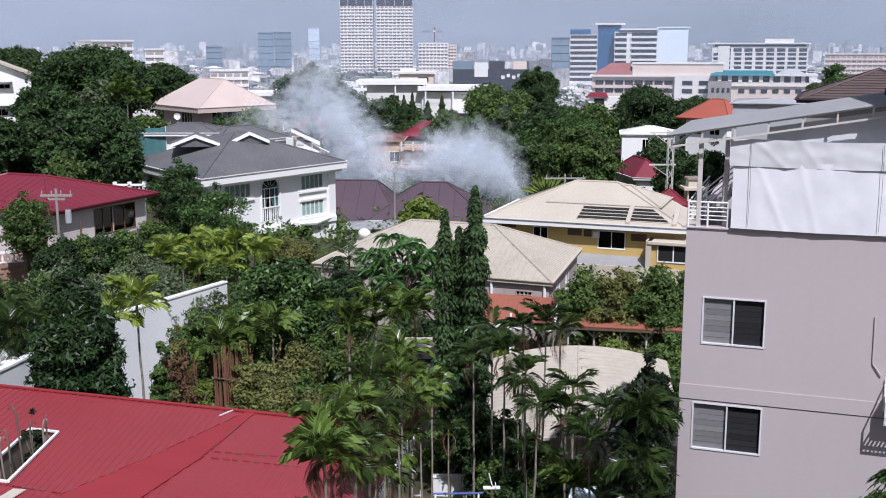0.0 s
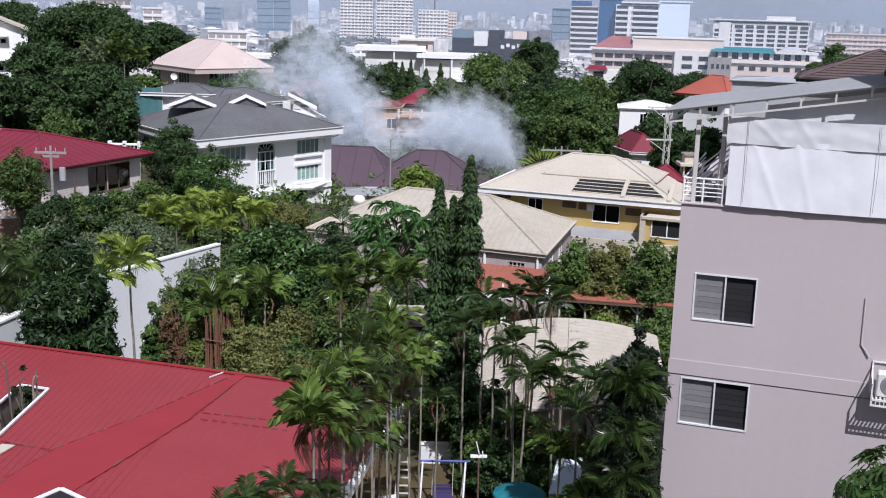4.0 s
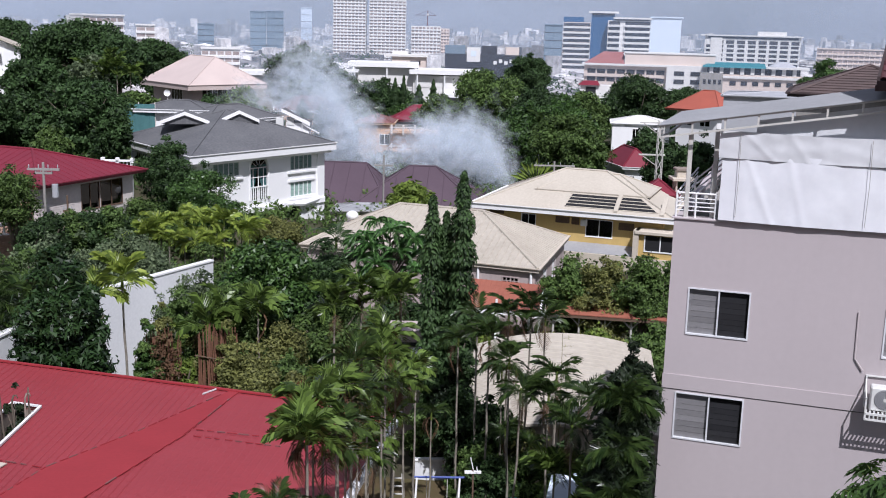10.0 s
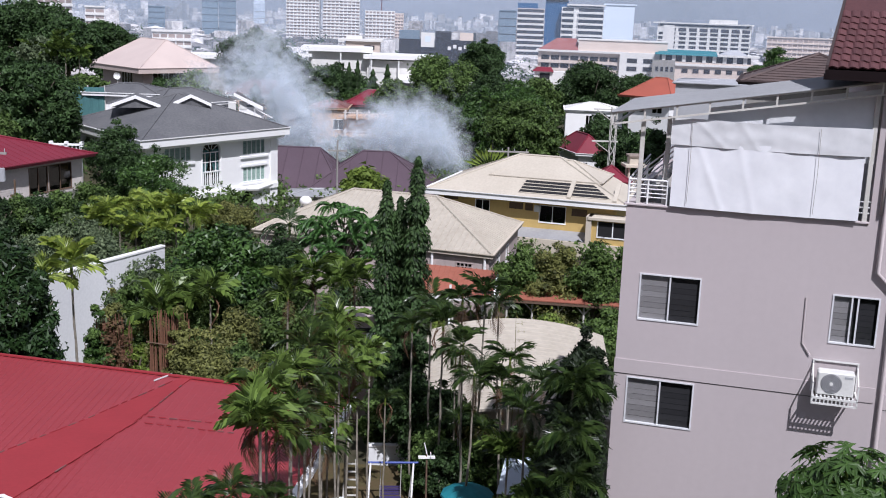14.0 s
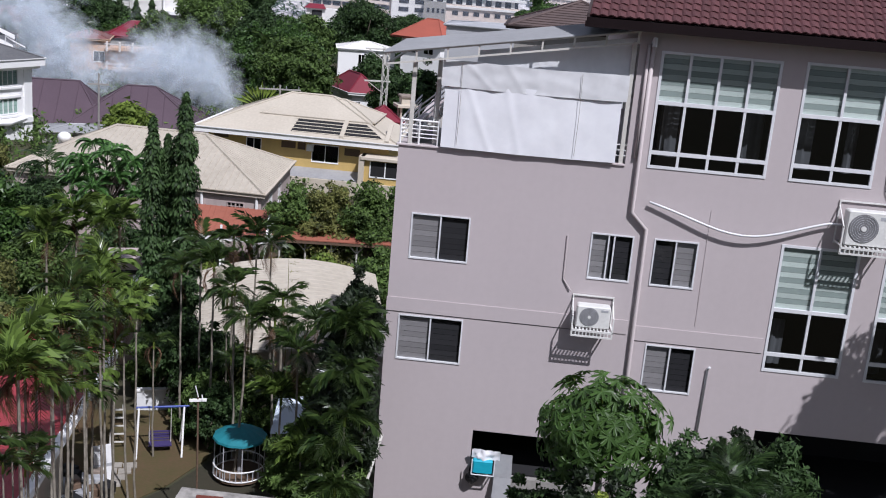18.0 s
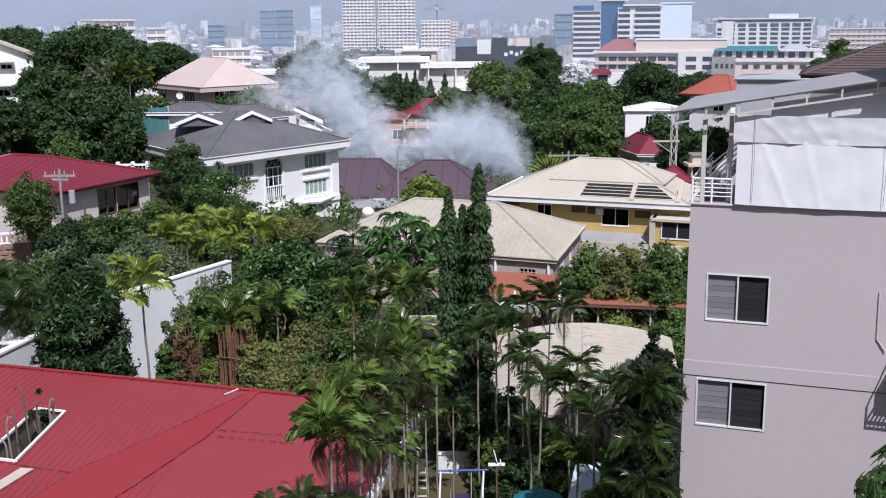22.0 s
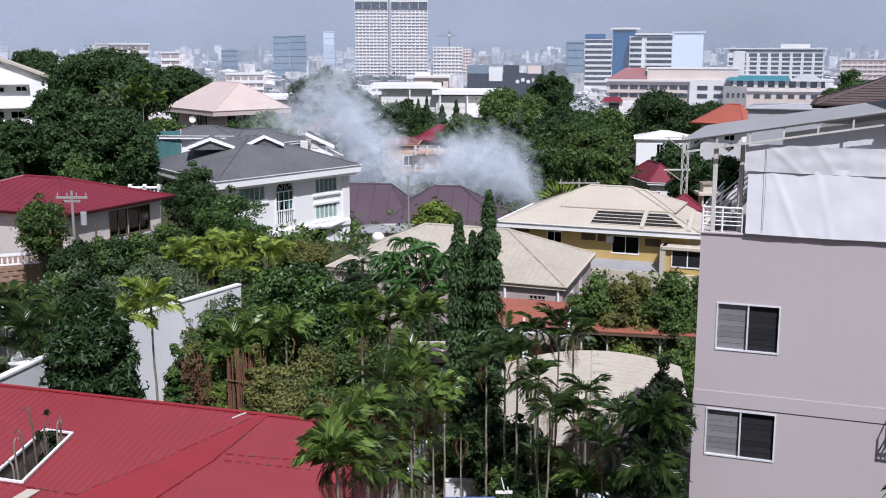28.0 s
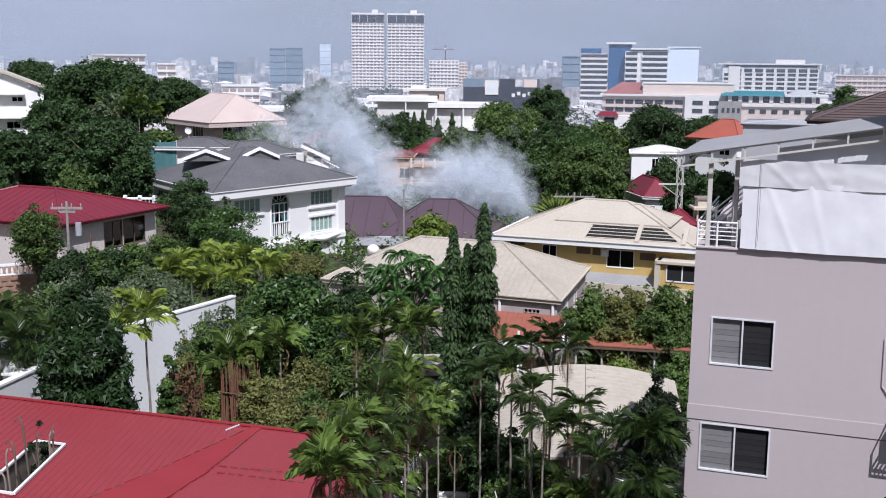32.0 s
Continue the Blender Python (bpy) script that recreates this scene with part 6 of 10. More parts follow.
def build_reed_screen():
    """Rust-brown cane screens, ragged at the top, that stand in the thicket by the white wall."""
    rng = random.Random(15)
    for x0, x1, y, top in ((-10.35, -8.95, 40.5, 5.35), (-8.35, -6.75, 40.7, 5.5)):
        z = gz(x0, y)
        b = thing("bamboo_screen", (x0, y, z), "weathered rust-brown cane screen standing in the thicket", "screen", "bamboo screens")
        n = int((x1 - x0) / 0.034)
        for i in range(n):
            x = (x1 - x0) * i / (n - 1)
            lean = rng.gauss(0, 0.09)
            hi = (top - z) * (1 if rng.random() < 0.8 else 0.8) - abs(rng.gauss(0, 0.35)) - 0.5 * (abs(i / n - 0.5) * 2) ** 3
            yo = rng.uniform(-0.07, 0.07)
            part("cane", Geo().tube([(x, yo, -0.2), (x + lean * 0.4 + rng.uniform(-.03, .03), yo + rng.uniform(-.05, .05), hi * 0.55), (x + lean, yo, hi)], [0.034, 0.03, 0.016], 5), "cane", b)
        part("rail", Geo().tube([(-0.05, -0.1, (top - z) * 0.78), ((x1 - x0) / 2, -0.12, (top - z) * 0.76), (x1 - x0 + 0.05, -0.1, (top - z) * 0.79)], 0.028, 5), "wood", b)


def build_white_perimeter():
    b = thing("white_boundary_wall", (-15.0, 50.0, gz(-15, 50)), "tall limewashed boundary wall stepping along the slope", "wall")
    bv = Vector((-15.0, 50.0, gz(-15, 50)))
    pts = [Vector(p) for p in ((-19.5, 33.0, 4.0), (-17.0, 43.0, 4.0), (-15.18, 51.2, 4.0), (-11.0, 58.6, 4.0))]
    for p, q in zip(pts, pts[1:]):
        s = (q - p).normalized().cross(Vector((0, 0, 1)))
        s.z = 0
        s = s.normalized() * 0.25
        lo = Vector((0, 0, 1))
        f = lambda v: Vector((v.x - bv.x, v.y - bv.y, -3.0))
        t = lambda v: v - bv
        part("wall_panel", Geo().hexa([f(p), f(q), f(q - s), f(p - s)], [t(p), t(q), t(q - s), t(p - s)]), "white_wall", b)
        c = Vector((0, 0, 0.09))
        part("coping", Geo().hexa([t(p + s * .2), t(q + s * .2), t(q - s * 1.2), t(p - s * 1.2)], [t(p + s * .2) + c, t(q + s * .2) + c, t(q - s * 1.2) + c, t(p - s * 1.2) + c]), "white", b)


def simple_house(name, c, u, v, z, top, rise, over, wall, roof, label, windows=(), ribs=0.0, edge=0.3, fascia="white", group="", courses=0, inset=None):
    """A house on a four-sided plan; windows are (side, s0, s1, z0, z1)."""
    plan = Plan(c, u, v)
    b = thing(name, (c[0], c[1], z), label, "house", group)
    inner = Plan(tuple(plan.at(over, over, 0))[:2], tuple(plan.u * (1 - 2 * over / plan.u.length))[:2], tuple(plan.v * (1 - 2 * over / plan.v.length))[:2])
    by = {}
    for s, *h in windows:
        by.setdefault(s, []).append(tuple(h))
    ms = walls_of(b, inner, z, top, by, wall)
    for s, hs in by.items():
        for h in hs:
            plain_window(b, ms[s], *h, n=max(2, round((h[1] - h[0]) / 1.2)), bar_w=0.08)
    hip_roof(b, plan, top + 0.15, rise, 0.0, roof, fascia=fascia, edge=edge, ribs=ribs, courses=courses, inset=inset)
    return b, ms


def build_gable_house():
    """The tall white house on the rise, gable end towards the camera."""
    p0, p1 = Vector((-70.5, 155.2, 0)), Vector((-57.4, 160.0, 0))
    base = Vector((-64.0, 157.6, 1.0))
    b = thing("white_gable_house", base, "tall white gabled house with projecting ledges", "house")
    m = face_frame(p0, p1, base)
    L = (p1 - p0).length
    ze, zp = 12.6, 15.4
    rows = [(L - 12.2, 0.9), (L - 8.0, 0.9), (L - 4.6, 1.6), (L - 2.9, 0.0)]
    holes = [(L - 7.6, L - 6.0, 10.7, 11.4), (L - 4.4, L - 2.9, 10.8, 11.5), (L - 7.8, L - 6.2, 6.9, 7.9), (L - 5.3, L - 3.4, 6.9, 7.9), (L - 2.9, L - 1.2, 6.9, 7.9)]
    part("wall", wall_face(L, 0.0, ze, holes, 0.25).moved(m), "white", b)
    part("gable", Geo().add([(0, 0, ze), (L, 0, ze), (L / 2, 0, zp), (0, -0.25, ze), (L, -0.25, ze), (L / 2, -0.25, zp)], [(0, 1, 2), (5, 4, 3), (1, 4, 5, 2), (0, 2, 5, 3)]).moved(m), "white", b)
    part("side_wall", Geo().box(L - 0.25, L, -16, -0.25, 0, ze).moved(m), "white", b)
    part("side_wall", Geo().box(0, 0.25, -16, -0.25, 0, ze).moved(m), "white", b)
    part("inner_core", Geo().box(0.5, L - 0.5, -15, -1.2, 0, ze - 0.1).moved(m), "dark", b)
    for h in holes:
        plain_window(b, m, *h, n=2, mat="white")
    for z in (11.8, 8.4):
        part("ledge", Geo().bevelled(-0.5, L - 2.6, 0, 1.3, z, z + 0.28, 0.05).moved(m), "white", b)
    for s0, s1 in ((0, 1), (1, 0)):
        a, c = (L / 2, zp + 0.1), ((-0.9, ze - 0.25) if s1 == 0 and s0 == 1 else (L + 0.9, ze - 0.25))
        part("roof_slope", Geo().hexa([(a[0], 0.8, a[1]), (c[0], 0.8, c[1]), (c[0], -16.5, c[1]), (a[0], -16.5, a[1])], [(a[0], 0.8, a[1] + 0.3), (c[0], 0.8, c[1] + 0.3), (c[0], -16.5, c[1] + 0.3), (a[0], -16.5, a[1] + 0.3)]).moved(m), "roof_cream", b)


build_white_house()
build_beige_house()
build_yellow_house()
build_red_house()
build_near_red_roof()
build_vault_roof()
build_white_perimeter()
build_reed_screen()
# purple-brown double roof by the smoke
simple_house("purple_roof_house", (-20.0, 125.5), (17.5, -1.5), (1.5, 15.0), -7.5, -4.3, 4.7, 0.8, "concrete", "roof_purple", "broad house with a dusty purple-brown hipped roof", ribs=1.9, fascia="roof_purple", inset=4.0)
simple_house("purple_roof_house", (-8.2, 124.0), (17.2, -1.5), (1.5, 15.0), -7.5, -4.4, 4.7, 0.8, "concrete", "roof_purple", "wide purple-brown hipped roof beside the smoke", ribs=1.9, fascia="roof_purple", inset=7.0)
simple_house("grey_lean_to", (-9.0, 117.0), (6.5, 0.5), (0.5, 5.0), -5.0, -3.2, 0.5, 0.2, "concrete", "canopy", "low concrete garage with a flat grey roof", edge=0.2, fascia="concrete")
simple_house("pink_roof_house", (-40.7, 196.0), (12.3, 12.2), (-12.4, 16.0), 0.0, 5.6, 4.9, 1.8, "pinkish", "roof_pink", "pale house with a wide faded pink hipped roof", [(0, 2, 10.0, 2.6, 4.9), (3, 8, 12.5, 2.6, 5.0)], edge=0.9, fascia="roof_pink", inset=5.2)
simple_house("grey_roof_annex", (-23.0, 120.5), (0.9, 6), (-8.2, 0.4), 3.0, 7.2, 0.9, 0.6, "white", "roof_slate", "white annex with a dark slate roof", edge=0.35)
build_gable_house()
simple_house("terracotta_roof_house", (51.6, 181.0), (6.5, 4.6), (-7.5, 7.0), -6.0, 4.3, 3.2, 1.2, "white", "roof_terracotta", "house with a bright terracotta hipped roof", [(3, 1, 3, 1.6, 3.5), (3, 4.5, 6.5, 1.6, 3.5)], edge=0.3, fascia="roof_terracotta")
simple_house("white_flat_house", (35.6, 193.5), (10.5, -1.5), (1.5, 9.0), -8.5, 0.9, 1.2, 0.2, "white", "far_white", "plain white house with a shallow white roof", [(0, 3.6, 4.8, -2.2, 0.2), (0, 7, 8.2, -1.0, 0.2)], edge=0.2)
simple_house("crimson_roof_house", (27.6, 140.0), (4.6, -1.1), (-1.6, 9.0), -7.0, -0.4, 2.3, 0.5, "white", "roof_crimson", "brick house with a crimson roof and white columns", [(0, 0.6, 1.3, -3.3, -1.4)], edge=0.3)
simple_house("peach_terrace_house", (-10.0, 186.0), (6.5, 0.0), (0.5, 8.0), -8.0, 0.6, 1.2, 0.4, "peach", "roof_dull", "peach house behind the smoke with a tiled roof", [(0, 3.6, 5.4, -3.0, -1.2)], edge=0.3, fascia="peach")
simple_house("crimson_hall", (-4.5, 197.0), (11.5, 1.0), (-1, 10.0), -8.0, 0.3, 2.4, 0.3, "concrete", "roof_crimson", "low hall with a crimson roof behind the trees", edge=0.3, fascia="roof_crimson")
simple_house("rust_roof_house", (-24.0, 186.0), (12.0, 2.0), (-1, 8.0), -3.0, 2.4, 2.2, 0.4, "peach", "roof_dull", "house with a rusty brown roof in the smoke", [(0, 7, 9.5, 0.2, 1.7)], edge=0.3, fascia="white")
simple_house("brown_tile_house", (23.7, 68.0), (9.0, -3.3), (3.6, 9.5), -4.5, 13.4, 1.8, 0.5, "concrete", "roof_brown", "tall house with an old brown tiled roof", edge=0.2, fascia="soffit", courses=12)
simple_house("grey_wall_house", (31.5, 110.0), (12.0, -3.5), (3.0, 8.0), -4.5, 10.9, 0.3, 0.1, "grey_paint", "grey_paint", "plain grey block with a flat roof", edge=0.15, fascia="grey_paint")


# ---- the far buildings ----
def storeys(b, m, L, z0, z1, n, wall, glass, fins, band=0.42, name="window_row", fin_w=0.5):
    """A far facade: each storey a recessed window row between white bands, with upright fins."""
    h = (z1 - z0) / n
    row = Geo()
    for i in range(fins):
        a, c = L * i / fins + fin_w / 2, L * (i + 1) / fins - fin_w / 2
        row.box(a, c, -0.05, 0.06, h * band, h * 0.97)
    me = row.mesh(name)
    me.materials.append(M[glass])
    led = Geo().box(0, L, 0.0, 0.7, 0, h * 0.30).mesh("balcony_band")
    led.materials.append(M[wall])
    for k in range(n):
        o = part(name, me, glass, b)
        o.matrix_local = m @ Matrix.Translation((0, 0, z0 + k * h))
        o = part("balcony_band", led, wall, b)
        o.matrix_local = m @ Matrix.Translation((0, 0, z0 + k * h))


def block(name, c, u, depth, z0, z1, wall, label, group=""):
    b = thing(name, (c[0], c[1], z0), label, "building", group)
    L = math.hypot(*u)
    m = face_frame((c[0], c[1], 0), (c[0] + u[0], c[1] + u[1], 0), Vector((c[0], c[1], z0)))
    part("wall", Geo().box(0, L, -depth, 0, z0, z1).moved(m), wall, b)
    return b, m, L


def build_towers():
    for c, u in (((-81.0, 1072.0), (32.0, 0.0)), ((-46.0, 1079.0), (36.0, 0.0))):
        b, m, L = block("residential_tower", c, u, 26, -22, 63.5, "far_white", "white residential tower with rows of balconies and a dark crown", "twin towers")
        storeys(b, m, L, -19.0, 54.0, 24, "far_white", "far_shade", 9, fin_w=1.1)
        part("crown", Geo().box(0.3, L - 0.3, 0.0, 0.5, 54.6, 62.0).moved(m), "far_window", b, "dark glazed crown")
        part("roof_cap", Geo().box(-0.5, L + 0.5, -20, 0.9, 62.0, 63.8).moved(m), "far_white", b)
        part("roof_plant", Geo().box(L * 0.62, L * 0.8, -10, -2, 63.8, 67.0).moved(m), "far_white", b)
        for i in range(5):
            part("crown_fin", Geo().box(L * i / 4 - 0.15, L * i / 4 + 0.15, 0.4, 0.7, 54.6, 62.0).moved(m), "far_white", b)
    b, m, L = block("apartment_block", (-5.0, 1150.0), (31.0, 0.0), 20, -22, 19.0, "far_white", "pale apartment block with a grid of windows", "far blocks")
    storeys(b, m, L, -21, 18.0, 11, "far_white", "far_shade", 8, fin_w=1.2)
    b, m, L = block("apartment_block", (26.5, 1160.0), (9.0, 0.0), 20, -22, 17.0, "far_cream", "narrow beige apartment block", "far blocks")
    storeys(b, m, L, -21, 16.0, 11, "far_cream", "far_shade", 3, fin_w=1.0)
    cr = thing("tower_crane", (12.0, 1165.0, 19.0), "thin tower crane above the far block", "crane")
    part("mast", Geo().box(-0.6, 0.6, -0.6, 0.6, -30, 16), "tile_maroon", cr)
    part("jib", Geo().box(-14, 9, -0.3, 0.3, 11, 11.6), "tile_maroon", cr)
    part("cab", Geo().box(-1, 1, -1, 1, 11, 13), "steel", cr)
    part("tie", Geo().tube([(0, 0, 16), (-11, 0, 11.6)], 0.16, 4).tube([(0, 0, 16), (8, 0, 11.6)], 0.16, 4), "tile_maroon", cr)


def build_office():
    b, m, L = block("grey_office_wing", (115.0, 852.0), (20.5, -3.0), 24, -22, 24.5, "far_cream", "grey office wing with banded windows", "office complex")
    storeys(b, m, L, -21, 24.0, 11, "far_white", "far_window", 1, 0.38, fin_w=0.3)
    part("roof_cap", Geo().box(-0.3, L * 0.75, -14, -4, 24.5, 28.5).moved(m), "far_blue", b)
    b, m, L = block("blue_office_core", (136.0, 849.0), (17.5, -3.2), 26, -22, 31.5, "far_blue", "deep blue clad office core", "office complex")
    part("roof_slab", Geo().box(-2, L + 3, -20, 2, 31.8, 33.2).moved(m), "far_white", b)
    part("clerestory", Geo().box(0.5, L - 0.5, -18, 0.3, 30.2, 31.8).moved(m), "far_window", b)
    b, m, L = block("white_office_wing", (147.0, 837.5), (31.5, -6.2), 24, -22, 26.5, "far_white", "white office wing with long balconies", "office complex")
    for s0, s1 in ((0.0, 9.5), (12.5, L)):
        h = 47.0 / 11
        me = Geo().box(s0 + 0.6, s1 - 0.3, 0.0, 0.15, h * 0.38, h * 0.95).mesh("window_row")
        me.materials.append(M["far_window"])
        led = Geo().box(s0, s1, 0.0, 1.6, 0, h * 0.28).mesh("balcony_band")
        led.materials.append(M["far_white"])
        for k in range(11):
            for q in (me, led):
                o = part("window_row" if q is me else "balcony_band", q, "far_white", b)
                o.matrix_local = m @ Matrix.Translation((0, 0, -21 + k * h))
    part("roof_slab", Geo().box(4, L + 1, -16, 2, 27.6, 28.8).moved(m), "far_white", b)
    part("clerestory", Geo().box(5, L - 1, -14, 0.2, 26.5, 27.6).moved(m), "far_window", b)
    b, m, L = block("clad_office_end", (178.6, 831.0), (22.3, -5.2), 22, -22, 29.0, "far_panel", "blank pale blue-white office end wall", "office complex")
    part("roof_slab", Geo().box(-0.5, L + 1.5, -20, 0.8, 29.0, 30.0).moved(m), "far_panel", b)
    # long white block with balconies
    b, m, L = block("balcony_block", (257.0, 966.0), (77.5, -24.0), 22, -22, 17.5, "far_white", "long white block with balconies and a dark top storey", "far blocks")
    storeys(b, m, L, -21.5, 9.5, 8, "far_white", "far_window", 9, 0.35, fin_w=2.4)
    part("top_windows", Geo().box(15, L - 1, 0, 0.3, 10.4, 13.4).moved(m), "far_window", b)
    for i in range(7):
        part("pier", Geo().box(16 + i * 9.2, 18.2 + i * 9.2, 0, 0.8, -21, 14.0).moved(m), "far_white", b)
    part("stair_tower", Geo().box(5, 15, 0, 0.9, -21, 15.5).moved(m), "far_white", b)
    part("roof_slab", Geo().box(-4, L + 2, -18, 2, 17.0, 18.0).moved(m), "far_white", b)
    part("eave_windows", Geo().box(2, L - 2, 0, 0.3, 14.8, 16.6).moved(m), "far_window", b)
    part("roof_plant", Geo().box(L * 0.55, L * 0.85, -10, -1, 18.0, 21.5).moved(m), "far_white", b)
    for c, u, z1, mat, lab in (((-192, 1276), (17.5, 2), 30.4, "far_glass", "blue-grey glass office block"), ((-173.5, 1279), (19, 2.4), 31.2, "far_glass", "blue glass office block beside its twin"), ((-163, 1560), (15, 1.5), 40.0, "far_panel", "pale slim tower in haze"),
                               ((107, 905), (14, -1), 22.0, "far_glass", "grey-blue slab in haze"), ((-200.0, 1010), (14.0, 2.6), 15.0, "far_glass", "blue glazed block in haze"), ((-115, 589), (20.0, 3.6), 3.0, "far_white", "white shed roofs in haze"), ((345, 930), (60, -22), 8.0, "far_cream", "pale far terrace of flats"),
                               ((-172, 678), (11, 2.7), 14.0, "far_white", "small white block behind the trees"), ((-181, 600), (17, 20), 19.0, "far_white", "long white block above the trees")):
        b, m, L = block("far_block", c, u, 16, -22, z1, mat, lab, "far blocks")
        if mat in ("far_glass", "far_panel"):      # flush glazing: mullions and a few floor lines only
            for i in range(5):
                part("mullion", Geo().box(L * i / 4 - 0.2, L * i / 4 + 0.2, 0.0, 0.35, -20, z1).moved(m), mat, b)
            for i in range(6):
                part("floor_line", Geo().box(0, L, 0.0, 0.2, -16 + i * (z1 + 16) / 6, -15.4 + i * (z1 + 16) / 6).moved(m), "far_window", b)
            part("roof_cap", Geo().box(-0.3, L + 0.3, -12, 0.8, z1, z1 + 0.9).moved(m), mat, b)
            continue
        storeys(b, m, L, -20, z1 - 1, max(4, int((z1 + 20) / 3.6)), mat, "far_shade" if mat in ("far_white", "far_cream") else "far_window", max(2, int(L / 4)), 0.45, fin_w=0.8)
        part("roof_cap", Geo().box(-0.3, L + 0.3, -12, 0.8, z1, z1 + 0.9).moved(m), mat, b)


def build_school():
    b, m, L = block("school_wing", (77.0, 494.0), (54.5, -11.5), 16, -20, 2.8, "far_cream", "long cream school wing with galleries and stained red roof", "school")
    for k, z in enumerate((-1.0, -4.6, -8.2)):
        for i in range(12):
            s = 1.5 + i * 4.4
            if s < L - 4:
                part("window", Geo().box(s, s + 3.6, 0.0, 0.2, z, z + 1.9).moved(m), "far_window", b)
        part("gallery_rail", Geo().box(0, L * 0.62, 0.2, 1.2, z - 1.4, z - 0.1).moved(m), "far_cream", b)
    part("eave", Geo().box(-1, L + 1, -16, 1.8, 2.6, 3.5).moved(m), "far_white", b)
    part("red_roof", Geo().hexa([(0, 1.5, 3.5), (18, 1.5, 3.5), (18, -9, 3.5), (0, -9, 3.5)], [(8.0, -6.5, 8.6), (17, -6.5, 8.6), (17, -9, 8.6), (8.0, -9, 8.6)]).moved(m), "roof_oldred", b, "rust-stained red hipped roof")
    part("attic", Geo().box(18, L + 2, -14, 0.2, 3.5, 8.2).moved(m), "far_cream", b)
    part("attic_cap", Geo().box(17.6, L + 2.3, -14, 0.6, 8.2, 8.8).moved(m), "far_white", b)
    part("stair_block", Geo().box(L * 0.66, L * 0.99, 0, 1.8, -14, 2.6).moved(m), "far_white", b)
    for z in (-1.0, -4.6):
        part("window", Geo().box(L * 0.72, L * 0.80, 1.8, 2.0, z, z + 1.9).moved(m), "far_window", b)
        part("window", Geo().box(L * 0.85, L * 0.95, 1.8, 2.0, z, z + 1.9).moved(m), "far_window", b)
    b, m, L = block("teal_roof_block", (127.0, 478.0), (41.0, -11.0), 14, -20, 0.5, "far_cream", "cream block with a teal sheet roof and open top storey", "school")
    for z in (-4.2,):
        for i in range(6):
            part("window", Geo().box(12 + i * 4.8, 14.6 + i * 4.8, 0, 0.2, z, z + 1.8).moved(m), "far_window", b)
    part("ledge", Geo().box(9, L, 0, 1.0, -1.2, -0.2).moved(m), "far_white", b)
    part("rough_bay", Geo().box(-1, 9, 0, 0.8, -14, 1.0).moved(m), "concrete", b, "unfinished grey concrete bay")
    for i in range(4):
        part("window", Geo().box(0.5 + i * 2.2, 1.7 + i * 2.2, 0.8, 0.95, -4.0, -2.0).moved(m), "far_window", b)
    part("top_storey", Geo().box(2, L - 1, -12, -0.8, 0.5, 3.4).moved(m), "far_window", b)
    for i in range(9):
        part("pier", Geo().box(3 + i * 4.4, 4.6 + i * 4.4, -0.8, 0.2, 0.5, 3.4).moved(m), "far_white", b)
    part("roof", Geo().hexa([(0, 1.5, 3.4), (27, 1.5, 3.4), (27, -12, 5.0), (0, -12, 5.0)], [(0.5, 1.2, 4.2), (26, 1.2, 4.2), (24, -12, 5.4), (3, -12, 5.4)]).moved(m), "teal", b, "teal painted sheet roof")
    part("roof", Geo().box(27, L + 2.5, -12, 1.8, 3.3, 4.2).moved(m), "far_white", b)
    part("roof_hump", Geo().hexa([(28, 1, 4.2), (40, 1, 4.2), (40, -8, 4.2), (28, -8, 4.2)], [(32, -2, 6.4), (36, -2, 6.4), (36, -5, 6.4), (32, -5, 6.4)]).moved(m), "grey_paint", b)
    # little red-roofed pavilion
    b, m, L = block("small_pavilion", (66.0, 430.0), (12.5, -2.0), 8, -20, -3.5, "far_white", "small white pavilion with a red roof")
    part("roof", Geo().hexa([(-1, 1.2, -3.5), (7.5, 1.2, -3.5), (7.5, -8, -3.5), (-1, -8, -3.5)], [(1, -1.5, -1.9), (6.5, -1.5, -1.9), (6.5, -5, -1.9), (1, -5, -1.9)]).moved(m), "roof_crimson", b)
    part("window", Geo().box(2, 6, 0, 0.15, -6.5, -4.2).moved(m), "far_window", b)
    # dark modern block
    b, m, L = block("black_block", (17.6, 650.0), (46.0, -2.7), 18, -20, 2.5, "far_black", "black clad block with white window frames")
    part("billboard", Geo().box(13, 21, 0.1, 0.7, -2.0, 6.5).moved(m), "far_white", b, "white sign board")
    part("sign_shape", Geo().box(15.4, 18.6, 0.7, 0.8, 1.2, 4.4).moved(m), "far_panel", b)
    part("upper_block", Geo().box(0, 12, -8, 0.05, 2.5, 7.5).moved(m), "far_glass", b)
    part("upper_block", Geo().box(21.5, 31, -8, 0.05, 2.5, 7.5).moved(m), "far_window", b)
    part("upper_block", Geo().box(36, 44, -8, 0.05, 2.5, 7.0).moved(m), "far_cream", b)
    for i in range(5):
        part("window", Geo().box(29 + i * 3.2, 31 + i * 3.2, 0, 0.15, -3.2 + (i % 2), -1.2 + (i % 2)).moved(m), "far_white", b)


